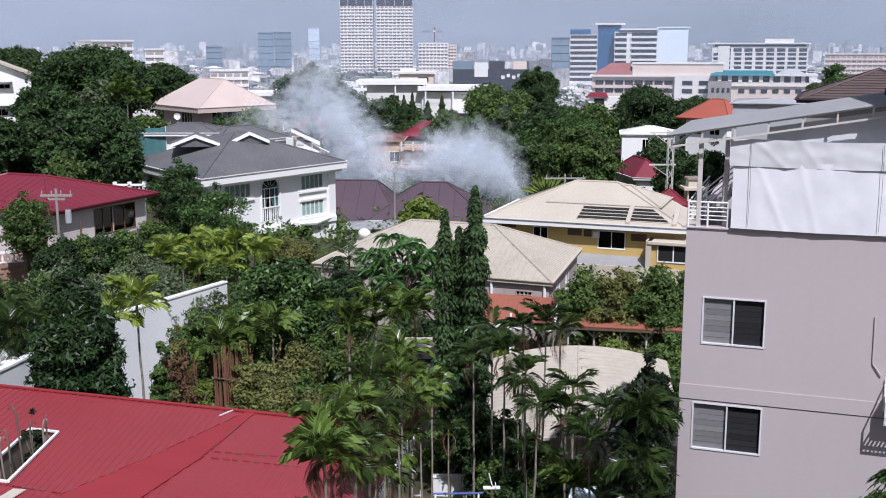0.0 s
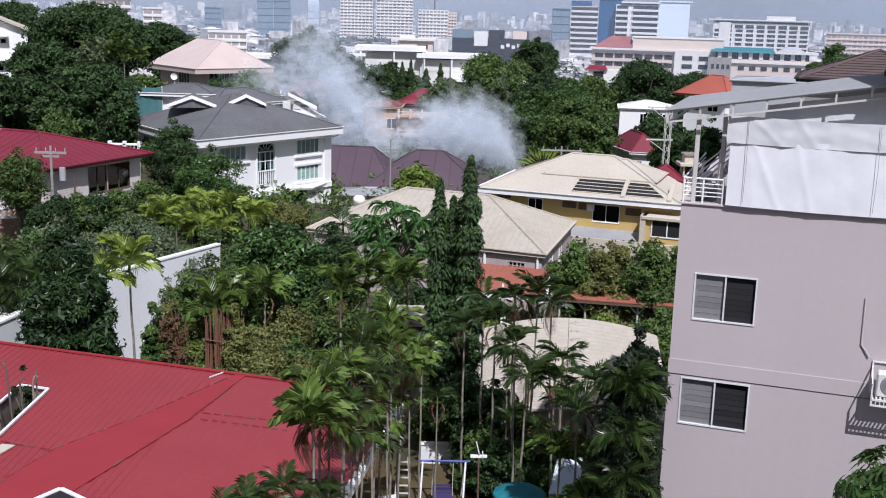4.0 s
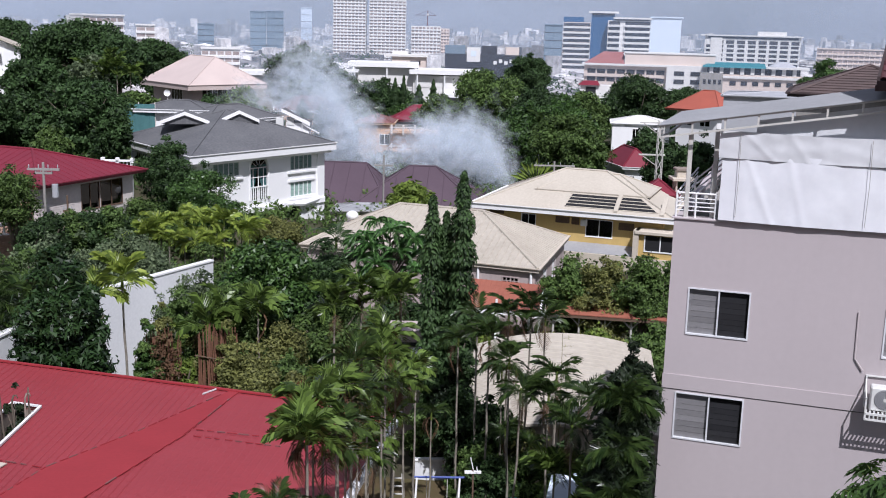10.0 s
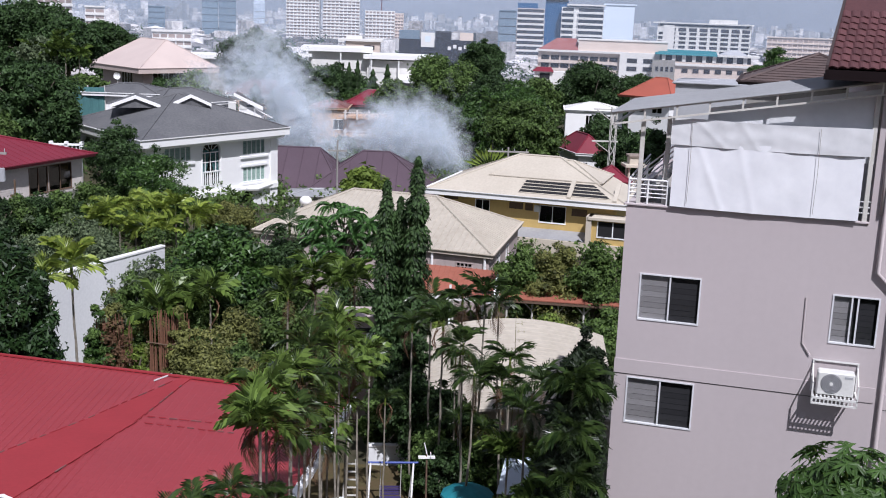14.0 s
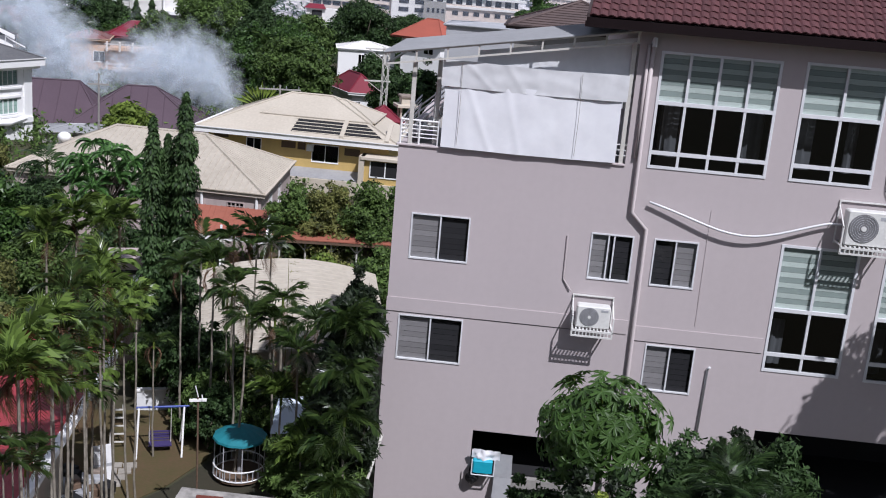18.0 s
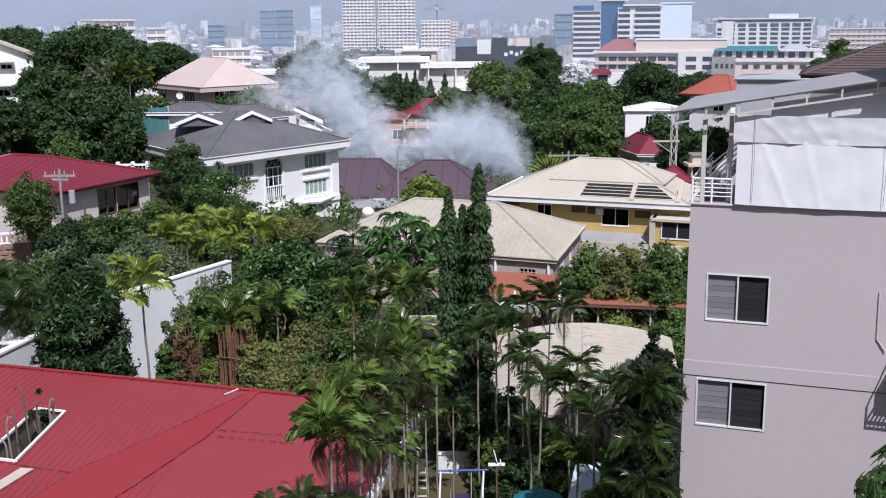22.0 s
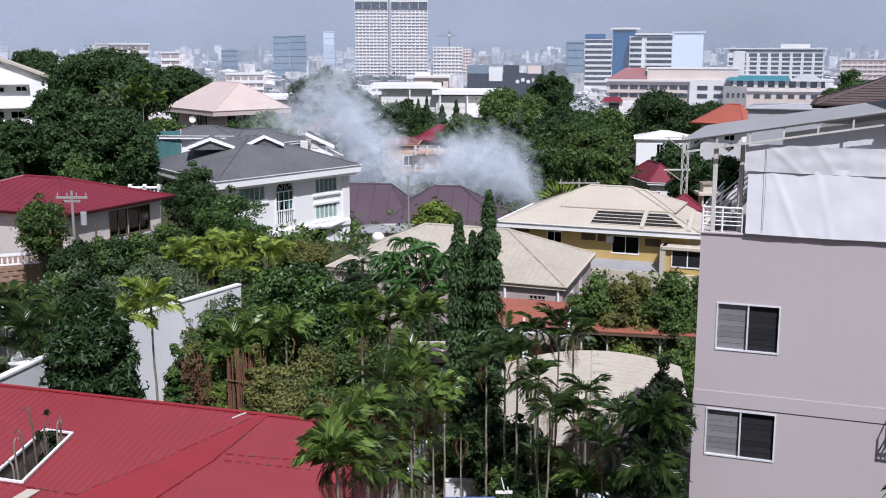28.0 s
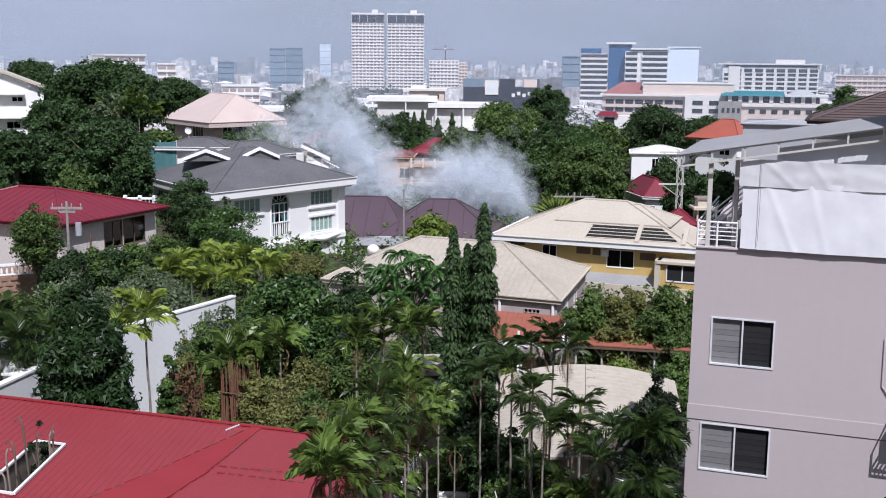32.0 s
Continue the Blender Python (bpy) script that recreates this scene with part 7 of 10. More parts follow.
def build_modern_white():
    """The white modernist house with thin flat roofs in the middle distance."""
    b, m, L = block("modern_white_house", (-16.5, 300.0), (17.0, 0.0), 14, -14, 6.2, "far_white", "white modernist house with thin flat roofs and slim columns")
    part("roof_slab", Geo().box(-2.0, L + 0.5, -14, 1.8, 6.2, 7.4).moved(m), "white", b)
    part("shade_wall", Geo().box(0.5, L - 0.5, 0, 0.1, 0.5, 5.8).moved(m), "far_white", b)
    for s in (-0.5, 8.6, L - 0.4):
        part("column", Geo().box(s, s + 0.35, 1.2, 1.6, -2, 6.2).moved(m), "white", b)
    part("low_roof", Geo().box(-3.5, 1.0, -5, 2.2, 4.6, 5.4).moved(m), "white", b)
    b, m, L = block("modern_white_wing", (-0.5, 299.0), (17.5, -0.5), 14, -14, 4.2, "far_white", "white flat-roofed wing with slim columns")
    part("roof_slab", Geo().box(-1.0, L + 1.0, -14, 1.8, 4.6, 5.8).moved(m), "white", b)
    part("shade_wall", Geo().box(0.5, L - 0.5, 0, 0.1, 1.0, 4.2).moved(m), "far_white", b)
    part("low_block", Geo().box(8.5, L - 0.5, 0, 4.0, -14, -0.5).moved(m), "white", b)
    part("low_window", Geo().box(9.5, L - 2, 4.0, 4.1, -2.8, -1.4).moved(m), "far_window", b)
    for s in (1.0, 8.5, 13.0):
        part("column", Geo().box(s, s + 0.35, 1.2, 1.6, -6, 4.6).moved(m), "white", b)
    b, m, L = block("long_grey_hall", (-52.0, 250.0), (33.0, 3.0), 12, -8, 5.4, "concrete", "long low hall with a flat white roof edge")
    part("roof_slab", Geo().box(-1, L + 1, -12, 1.0, 5.4, 6.3).moved(m), "white", b)
    b, m, L = block("cream_rooftop_house", (-9.0, 420.0), (13.0, -0.5), 12, -18, 6.0, "far_cream", "cream house with a flat white rooftop")
    part("roof_slab", Geo().box(-3, L + 1.0, -12, 1.0, 6.0, 6.8).moved(m), "far_white", b)
    part("roof_box", Geo().box(0, 6, -8, -2, 6.8, 8.0).moved(m), "far_white", b)
    part("window", Geo().box(7, 11, 0, 0.2, 3.0, 4.6).moved(m), "far_window", b)


build_towers()
build_office()
build_school()
build_modern_white()


# ---- trees and plants ----
def limbs(rng, h, r, cz, rz, trunk_r):
    g = Geo()
    g.tube([(0, 0, -0.4), (rng.uniform(-.2, .2), rng.uniform(-.2, .2), cz * 0.5), (rng.uniform(-.3, .3), rng.uniform(-.3, .3), cz)], [trunk_r, trunk_r * 0.8, trunk_r * 0.45], 7)
    for i in range(7):
        a = 2 * math.pi * i / 7 + rng.uniform(-.3, .3)
        z0 = cz * rng.uniform(0.4, 0.95)
        e = (r * 0.75 * math.cos(a), r * 0.75 * math.sin(a), cz + rz * rng.uniform(-.4, .6))
        g.tube([(0, 0, z0), (e[0] * 0.5, e[1] * 0.5, (z0 + e[2]) / 2 + 0.3), e], [trunk_r * 0.45, trunk_r * 0.28, trunk_r * 0.08], 5)
    return g


def broad_tree(x, y, h, r, leaf, count, size, label, seed, low=0.3, lumps=34, long_leaf=1.7, z=None, group="", name="tree", up=0.25, spread=1.0):
    """A trunk with limbs and an uneven crown of many leaf clumps."""
    rng = np.random.default_rng(seed)
    zb = gz(x, y) if z is None else z
    t = thing(name, (x, y, zb), label, "tree", group)
    rz = h * (1 - low) / 2
    cz = h - rz
    part("trunk", limbs(rng, h, r, cz, rz, max(0.1, 0.03 * h)), "bark", t, smooth=True)
    lumps = int(lumps * 1.5)
    d = rng.normal(size=(lumps, 3))
    d[:, 2] += 0.25
    d /= np.linalg.norm(d, axis=1)[:, None]
    k = rng.uniform(0.5, 1.0, lumps) ** 0.7
    cs = np.stack([d[:, 0] * k * r * 0.84, d[:, 1] * k * r * 0.84, cz + d[:, 2] * k * rz * 0.84], 1)
    rs = rng.uniform(0.12, 0.34, lumps) * min(r, rz * 1.3) * spread
    top = np.argmax(cs[:, 2])
    cs[top] = (0, 0, h - rs[top] * 0.8)
    # a fuller heart, so that the crown is dense where the tree is
    cs = np.concatenate([cs, [(0, 0, cz)]])
    rs = np.concatenate([rs, [0.6 * min(r, rz)]])
    w = rs ** 2
    idx = rng.choice(len(cs), count, p=w / w.sum())
    dd = rng.normal(size=(count, 3))
    dd /= np.linalg.norm(dd, axis=1)[:, None]
    # each clump is a dome: leaves crowd its upper side, and its underside stays open
    flip = (dd[:, 2] < -0.15) & (rng.random(count) < 0.6)
    dd[flip, 2] *= -1
    rr = rs[idx] * (0.45 + 0.75 * rng.random(count) ** 0.9)
    stray = rng.random(count) < 0.12
    rr[stray] *= rng.uniform(1.05, 1.6 if r < 3 else 1.25, stray.sum())
    pos = cs[idx] + dd * rr[:, None] * [1, 1, 0.8]
    nrm = dd * 0.8 + rng.normal(size=(count, 3)) * 0.6 + [0, 0, up]
    me = quads_mesh("crown", leaf_faces(rng, pos, nrm, size * 1.06, long_leaf), 3)
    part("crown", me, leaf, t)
    return t


def mast_tree(x, y, h, r, seed, label):
    """A narrow column of drooping leaves."""
    rng = np.random.default_rng(seed)
    t = thing("mast_tree", (x, y, gz(x, y)), label, "tree", "mast trees")
    part("trunk", Geo().tube([(0, 0, -0.3), (0, 0, h * 0.5), (0, 0, h * 0.98)], [0.14, 0.09, 0.02], 7), "bark", t)
    n = int(1900 * h * r)
    u = rng.random(n) ** 0.85
    z = 0.8 + (h - 0.8) * u
    prof = r * np.minimum(1, (h - z) / (h * 0.22)) ** 0.75 * (0.9 + 0.22 * np.sin(z * 5 + seed) + 0.12 * np.sin(z * 11))
    a = rng.random(n) * 2 * math.pi
    rad = prof * (0.35 + 0.75 * rng.random(n) ** 0.5)
    pos = np.stack([rad * np.cos(a), rad * np.sin(a), z], 1)
    nrm = np.stack([np.cos(a), np.sin(a), rng.uniform(-.1, .9, n)], 1) + rng.normal(size=(n, 3)) * 0.35
    # leaves hang down
    nrm /= np.linalg.norm(nrm, axis=1)[:, None]
    tdir = np.tile([0, 0, -1.0], (n, 1)) + np.stack([np.cos(a), np.sin(a), np.zeros(n)], 1) * 0.55 + rng.normal(size=(n, 3)) * 0.25
    tdir -= nrm * (tdir * nrm).sum(1)[:, None]
    tdir /= np.linalg.norm(tdir, axis=1)[:, None]
    b = np.cross(nrm, tdir)
    s = (0.18 * (0.6 + 0.8 * rng.random(n)))[:, None]
    v = np.stack([pos, pos + tdir * s * 0.5 + b * s * 0.22, pos + tdir * s, pos + tdir * s * 0.5 - b * s * 0.22], 1).reshape(-1, 3)
    part("crown", quads_mesh("crown", v), "leaf_dark", t)
    return t


def frond_mesh(name, length, leaflets, leaf_len, leaf_w, droop, material, seed):
    """An arching midrib with leaflets down both sides."""
    rng = random.Random(seed)
    g = Geo()

    def rib(t):
        return Vector((length * t * (1 - 0.18 * t), 0, length * (0.42 * t - droop * t * t)))
    g.tube([rib(i / 6) for i in range(7)], [0.02 * (1 - i / 7.5) for i in range(7)], 4)
    for i in range(leaflets):
        t = 0.16 + 0.84 * i / (leaflets - 1)
        p = rib(t)
        d = (rib(min(1, t + 0.03)) - rib(t - 0.03)).normalized()
        for s in (-1, 1):
            L = leaf_len * (0.55 + 0.6 * math.sin(math.pi * min(1, t * 0.9 + 0.08))) * rng.uniform(0.85, 1.1)
            w = leaf_w * rng.uniform(0.8, 1.15)
            out = (d * (0.55 + 0.6 * t) + Vector((0, s, 0)) * (1.0 - 0.35 * t) + Vector((0, 0, rng.uniform(0.05, 0.3)))).normalized()
            side = d * w * 0.5
            mid = p + out * L * 0.5
            tip = p + out * L - Vector((0, 0, L * rng.uniform(0.12, 0.42)))
            fold = Vector((0, 0, w * 0.35))
            g.add([p - side * 0.4, p + side * 0.4, mid + side + fold, mid - side - fold, tip], [(0, 1, 2, 3), (3, 2, 4)])
    me = g.mesh(name)
    me.materials.append(M[material])
    return me


FRONDS = {}


def fronds(kind):
    if kind not in FRONDS:
        spec = {"leaf_palm": (1.1, 9, 0.62, 0.165, 0.40), "leaf_palmdark": (1.2, 10, 0.54, 0.11, 0.5), "leaf_palmfine": (1.35, 24, 0.5, 0.035, 0.6), "leaf_yellow": (1.2, 9, 0.6, 0.15, 0.36), "leaf_brown": (1.3, 12, 0.45, 0.06, 1.1)}[kind]
        FRONDS[kind] = [frond_mesh("frond", spec[0] * s, spec[1], spec[2], spec[3], spec[4] * q, kind, i) for i, (s, q) in enumerate(((1.0, 1.0), (0.9, 1.3), (1.1, 0.8)))]
    return FRONDS[kind]


def palm(x, y, h, kind, seed, label, count=9, scale=1.0, group="garden palms", lean=0.06, z=None, dead=1):
    """A slim ringed stem with a head of arching fronds; h is the height of the head."""
    rng = random.Random(seed)
    t = thing("palm", (x, y, gz(x, y) if z is None else z), label, "palm", group)
    lx, ly = rng.uniform(-lean, lean) * h, rng.uniform(-lean, lean) * h
    n = max(4, int(h * 1.5))
    wob = rng.uniform(0, 6)
    pts = [(-lx * (1 - i / n) ** 2 + 0.035 * math.sin(wob + 2.2 * i) * (1 - i / n), -ly * (1 - i / n) ** 2, -0.3 + (h + 0.3) * i / n) for i in range(n + 1)]
    part("trunk", Geo().tube(pts, [0.046 * scale * (1.25 - 0.5 * i / n) * (1 + 0.1 * (i % 2)) for i in range(n + 1)], 6), "palm_bark", t)
    part("crownshaft", Geo().tube([(0, 0, h - 0.05), (0, 0, h + 0.45 * scale)], [0.06 * scale, 0.035 * scale], 6), "leaf_light", t)
    ms = fronds(kind)
    for i in range(count):
        a = 360 * i / count + rng.uniform(-22, 22)
        tilt = rng.choice((-48, -30, -14, 0, 14)) + rng.uniform(-8, 8)
        o = part("frond", rng.choice(ms), kind, t)
        o.matrix_local = Matrix.Translation((0, 0, h + 0.3 * scale)) @ pose(0, 0, 0, rng.uniform(-25, 25), tilt, a) @ Matrix.Scale(scale * rng.uniform(0.85, 1.12), 4)
    for i in range(dead):
        o = part("dry_frond", rng.choice(fronds("leaf_brown")), "leaf_brown", t, "dry brown hanging frond")
        o.matrix_local = Matrix.Translation((0, 0, h + 0.1 * scale)) @ pose(0, 0, 0, 0, rng.uniform(35, 60), rng.uniform(0, 360)) @ Matrix.Scale(scale * 0.9, 4)
    return t


def lobed_leaf(name):
    """A deeply cut papaya leaf with seven lobes, slightly dished."""
    g = Geo()
    pts = []
    for k in range(7):
        a = radians(-135 + 45 * k)
        R = 0.42 if k in (2, 3, 4) else 0.34
        for off, q in ((-15, 0.55), (-9, 0.78), (-4, 0.70), (0, 1.0), (4, 0.72), (9, 0.78), (15, 0.55), (22.5, 0.24)):
            b = a + radians(off)
            pts.append((R * q * math.cos(b), R * q * math.sin(b), -0.10 * q * q + 0.02 * math.cos(k * 9)))
    g.v = [(0, 0, 0)] + pts
    n = len(pts)
    g.f = [(0, 1 + i, 1 + (i + 1) % n) for i in range(n)]
    me = g.mesh(name)
    me.materials.append(M["leaf_glossy"])
    return me


def bamboo(x, y, h, seed):
    """A thin cane with sparse sprays of narrow leaves."""
    rng = random.Random(seed)
    t = thing("bamboo", (x, y, gz(x, y)), "thin feathery bamboo cane standing before the arched hall", "bamboo", "bamboo canes")
    part("cane", Geo().tube([(0, 0, -0.2), (0.06, 0, h * 0.5), (0.0, 0, h)], [0.022, 0.018, 0.006], 5), "leaf_olive", t)
    for k in range(13):
        z = h * (0.38 + 0.6 * k / 12)
        a = rng.uniform(0, 6.28)
        L = rng.uniform(0.35, 0.6) * (1.25 - 0.7 * k / 12)
        d = Vector((math.cos(a), math.sin(a), rng.uniform(-0.1, 0.35)))
        o = Vector((0.05, 0, z))
        g = Geo().tube([o, o + d * L], [0.006, 0.003], 3)
        for j in range(7):
            q = o + d * L * (j + 1) / 7
            e = Vector((rng.uniform(-1, 1), rng.uniform(-1, 1), rng.uniform(-0.7, 0.3))).normalized() * rng.uniform(0.12, 0.2)
            w = e.cross(Vector((0, 0, 1))).normalized() * 0.014
            g.add([q, q + e * 0.5 + w, q + e, q + e * 0.5 - w], [(0, 1, 2, 3)])
        part("leaf_spray", g, "leaf_olive", t)


def whorl_tree(x, y, h, r, depth, count, seed, label):
    """Branches that each end in an umbrella of long narrow leaves."""
    rng = random.Random(seed)
    t = thing("whorled_tree", (x, y, gz(x, y)), label, "tree")
    cz = h - depth / 2
    g = Geo().tube([(0, 0, -0.3), (0.1, 0, cz * 0.5), (0, 0, cz)], [0.22, 0.17, 0.1], 7)
    tips = []
    for i in range(count):
        el = math.asin(1 - 1.35 * (i + 0.5) / count)
        a = i * 2.39996 + rng.uniform(-.2, .2)
        k = rng.uniform(0.75, 1.0)
        tips.append(Vector((r * k * math.cos(el) * math.cos(a), r * k * math.cos(el) * math.sin(a), cz + depth * 0.44 * k * math.sin(el))))
        g.tube([(0, 0, cz - depth * 0.3), tips[-1] * 0.5 + Vector((0, 0, cz * 0.48)), tips[-1]], [0.07, 0.05, 0.025], 5)
    part("trunk", g, "bark", t)
    ms = [frond_mesh("leaf_spray", 1.05 * q, 13, 0.26, 0.12, 0.55 * q, "leaf_whorl", k) for k, q in enumerate((1.0, 1.15, 0.9))]
    for p in tips:
        for j in range(13):
            o = part("leaf_spray", rng.choice(ms), "leaf_whorl", t)
            o.matrix_local = Matrix.Translation(p) @ pose(0, 0, 0, rng.uniform(-12, 12), rng.choice((-18, 0, 8, 22)) + rng.uniform(-8, 8), 360 * j / 13 + rng.uniform(-12, 12)) @ Matrix.Scale(rng.uniform(0.85, 1.2), 4)
    return t


def fan_palm(x, y, h, label):
    """A traveller's palm: paddle leaves spread in one fan."""
    t = thing("fan_palm", (x, y, gz(x, y)), label, "palm")
    part("trunk", Geo().tube([(0, 0, -0.3), (0, 0, h * 0.5)], [0.22, 0.18], 8), "palm_bark", t)
    for i in range(13):
        a = radians(-66 + 11 * i)
        d, q = Vector((math.sin(a), 0.05 * (i % 3 - 1), math.cos(a))), Vector((math.cos(a), 0, -math.sin(a)))
        o = Vector((0, 0, h * 0.48))
        L = h * (0.34 + 0.04 * math.cos(i * 2.1))
        g = Geo().tube([o, o + d * L * 0.5], [0.05, 0.03], 5)
        p0, p1, p2 = o + d * L * 0.42, o + d * L * 0.74, o + d * L * 1.05 + Vector((0, -0.25, -0.15))
        w = q * 0.2
        g.add([p0, p1 - w + Vector((0, -.08, 0)), p1, p1 + w + Vector((0, -.08, 0)), p2], [(0, 1, 2), (0, 2, 3), (1, 4, 2), (2, 4, 3)])
        part("paddle_leaf", g, "leaf_light", t)
    return t


def papaya(x, y, z, h, r, count, seed, label):
    rng = random.Random(seed)
    t = thing("papaya_tree", (x, y, z), label, "tree")
    part("trunk", Geo().tube([(0, 0, -0.3), (0.05, 0, h * 0.5), (0, 0, h - r)], [0.12, 0.1, 0.06], 8), "palm_bark", t)
    me = lobed_leaf("leaf")
    for i in range(count):
        u = (i + 0.5) / count
        el = math.asin(1 - 1.6 * u)
        a = i * 2.39996
        k = r * rng.uniform(0.62, 1.0)
        p = Vector((k * math.cos(el) * math.cos(a), k * math.cos(el) * math.sin(a), h - r * 0.85 + k * math.sin(el) * 0.85))
        o = part("leaf", me, "leaf_glossy", t)
        tilt = 90 - math.degrees(el)
        o.matrix_local = Matrix.Translation(p) @ pose(0, 0, math.degrees(0), 0, 0, math.degrees(a)) @ pose(0, 0, 0, rng.uniform(-15, 15), min(95, tilt * 0.95) + rng.uniform(-14, 14), rng.uniform(-25, 25)) @ Matrix.Scale(rng.uniform(0.62, 1.0), 4)
        if i % 2 == 0:
            part("stalk", Geo().tube([(0, 0, h - r * 1.1), p * 0.5 + Vector((0, 0, (h - r) * 0.5 + 0.1)), p], [0.018, 0.014, 0.009], 4), "leaf_light", t)
    return t


def undergrowth():
    """Low scrub over the gardens between the houses."""
    rng = np.random.default_rng(31)
    cs, rs = [], []
    for _ in range(1500):
        y = rng.uniform(38, 165)
        x = rng.uniform(-0.45, 0.42) * y
        if -2.5 < x < 6.5 and y < 40:
            continue
        if y < 47 and x > -2:
            continue
        if 1.5 < x < 18 and 66 < y < 74 and x < 10:
            continue
        s = 0.5 + rng.random() * 1.0 + (0.6 if y > 85 else 0)
        cs.append((x, y, gz(x, y) + s * 0.4)), rs.append(s)
    single("undergrowth", quads_mesh("undergrowth", clumps(rng, cs, rs, 80000, 0.28), 3), "leaf_mid", (0, 0, 0), "dense mixed green scrub between the gardens", "shrubs", kind="stuff")
    cs, rs = [], []
    for _ in range(520):
        y = rng.uniform(140, 330)
        x = rng.uniform(-0.42, 0.5) * y
        s = rng.uniform(1.2, 3.0)
        cs.append((x, y, gz(x, y) + s * 0.5)), rs.append(s)
    single("far_scrub", quads_mesh("far_scrub", clumps(rng, cs, rs, 50000, 0.5), 3), "leaf_dark", (0, 0, 0), "dark green scrub and low trees on the slope", "shrubs", kind="stuff")


undergrowth()
FAR_TREES = [(-24.4, 233.7, 18.4, 8.0), (-51.3, 229.3, 15.6, 6.6), (-5.8, 211.9, 14.5, 6.7), (5.3, 194.9, 11.8, 5.7), (-9.7, 199.8, 8.7, 4.2), (15.6, 234.5, 16.7, 8.7), (44.0, 417.7, 25.1, 9.4), (45.0, 217.4, 16.4, 8.2), (32.7, 207.4, 12.7, 5.5)]
for i, (x, y, h, r) in enumerate(FAR_TREES):
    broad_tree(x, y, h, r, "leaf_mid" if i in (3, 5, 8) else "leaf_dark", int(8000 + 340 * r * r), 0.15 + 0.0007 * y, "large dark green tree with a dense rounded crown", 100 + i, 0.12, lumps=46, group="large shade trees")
RISE_TREES = [(-45.7, 150.0, 15.0, 8.0, 0.30, "leaf_dark"), (-39.4, 146.0, 13.1, 4.6, 0.40, "leaf_dark"), (-49.1, 140.0, 9.8, 3.8, 0.40, "leaf_dark"), (-40.3, 136.0, 10.7, 2.5, 0.50, "leaf_grey"), (-34.0, 112.0, 8.9, 4.9, 0.10, "leaf_dark"), (-44.1, 108.0, 8.5, 3.4, 0.10, "leaf_dark"), (-39.7, 110.0, 7.8, 3.2, 0.10, "leaf_dark"),
              (-40.4, 104.0, 9.0, 2.2, 0.50, "leaf_dark"), (-29.6, 106.0, 8.0, 2.2, 0.25, "leaf_dark"), (-88.4, 240.0, 21.4, 5.9, 0.50, "leaf_dark"), (-54.1, 230.0, 16.9, 6.6, 0.55, "leaf_dark"), (-35.1, 137.0, 6.2, 2.9, 0.40, "leaf_mid"), (-39.3, 96.0, 7.8, 2.0, 0.30, "leaf_dark"), (-32.6, 98.0, 7.2, 1.8, 0.30, "leaf_mid"), (-36.5, 113.5, 9.6, 2.4, 0.30, "leaf_dark")]
for i, (x, y, h, r, low, leaf) in enumerate(RISE_TREES):
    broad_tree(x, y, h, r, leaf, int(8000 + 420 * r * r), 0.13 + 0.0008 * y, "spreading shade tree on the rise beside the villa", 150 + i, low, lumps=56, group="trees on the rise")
BACK_TREES = [(-26.6, 152.7, 7.0, 4.1), (-20.5, 148.6, 6.4, 3.2), (-16.9, 229.4, 15.6, 6.1), (-20.3, 214.0, 12.4, 5.7), (9.7, 189.8, 9.7, 5.0), (26.3, 188.2, 12.5, 6.0), (22.0, 137.9, 9.6, 3.4), (32.4, 149.3, 8.8, 3.4), (-9.2, 214.8, 12.3, 5.1), (-0.3, 205.0, 11.0, 5.4),
              (81.2, 319.8, 13.7, 8.7), (117.8, 308.2, 22.8, 8.9), (23.1, 203.7, 13.4, 6.5), (14.4, 159.3, 9.4, 4.2), (20.8, 143.5, 10.7, 5.4), (32.2, 134.2, 8.4, 3.6), (32.7, 120.6, 11.0, 3.4), (18.0, 168.0, 11.5, 4.6), (-23.4, 148.2, 9.1, 3.6)]
for i, (x, y, h, r) in enumerate(BACK_TREES):
    broad_tree(x, y, h, r, ("leaf_dark", "leaf_glossy", "leaf_mid", "leaf_dark")[i % 4] if y < 190 else ("leaf_dark", "leaf_glossy")[i % 2], int(7000 + 380 * r * r), 0.14 + 0.0007 * y, "mixed green garden tree on the slope", 200 + i, 0.08, lumps=38, group="trees on the slope")
MID_TREES = [(-21.2, 92.6, 9.7, 3.1), (-17.6, 90.3, 8.6, 3.3), (-22.0, 85.2, 5.8, 3.0), (-12.4, 96.2, 3.4, 2.9), (-17.3, 63.7, 8.7, 3.4), (-20.7, 60.6, 8.3, 2.9), (-13.8, 56.3, 8.0, 2.4), (-11.9, 60.8, 8.2, 2.2), (-16.9, 57.6, 7.9, 2.5), (-21.8, 58.0, 7.3, 2.2), (-4.4, 55.8, 7.6, 2.0), (-24.1, 61.5, 6.6, 2.2), (-21.1, 50.8, 5.8, 1.8), (-21.8, 70.9, 6.9, 1.8), (-20.7, 75.4, 7.4, 1.7), (-22.0, 66.6, 6.3, 1.7), (-19.0, 74.0, 6.4, 1.7), (-23.9, 68.0, 6.3, 1.6)]
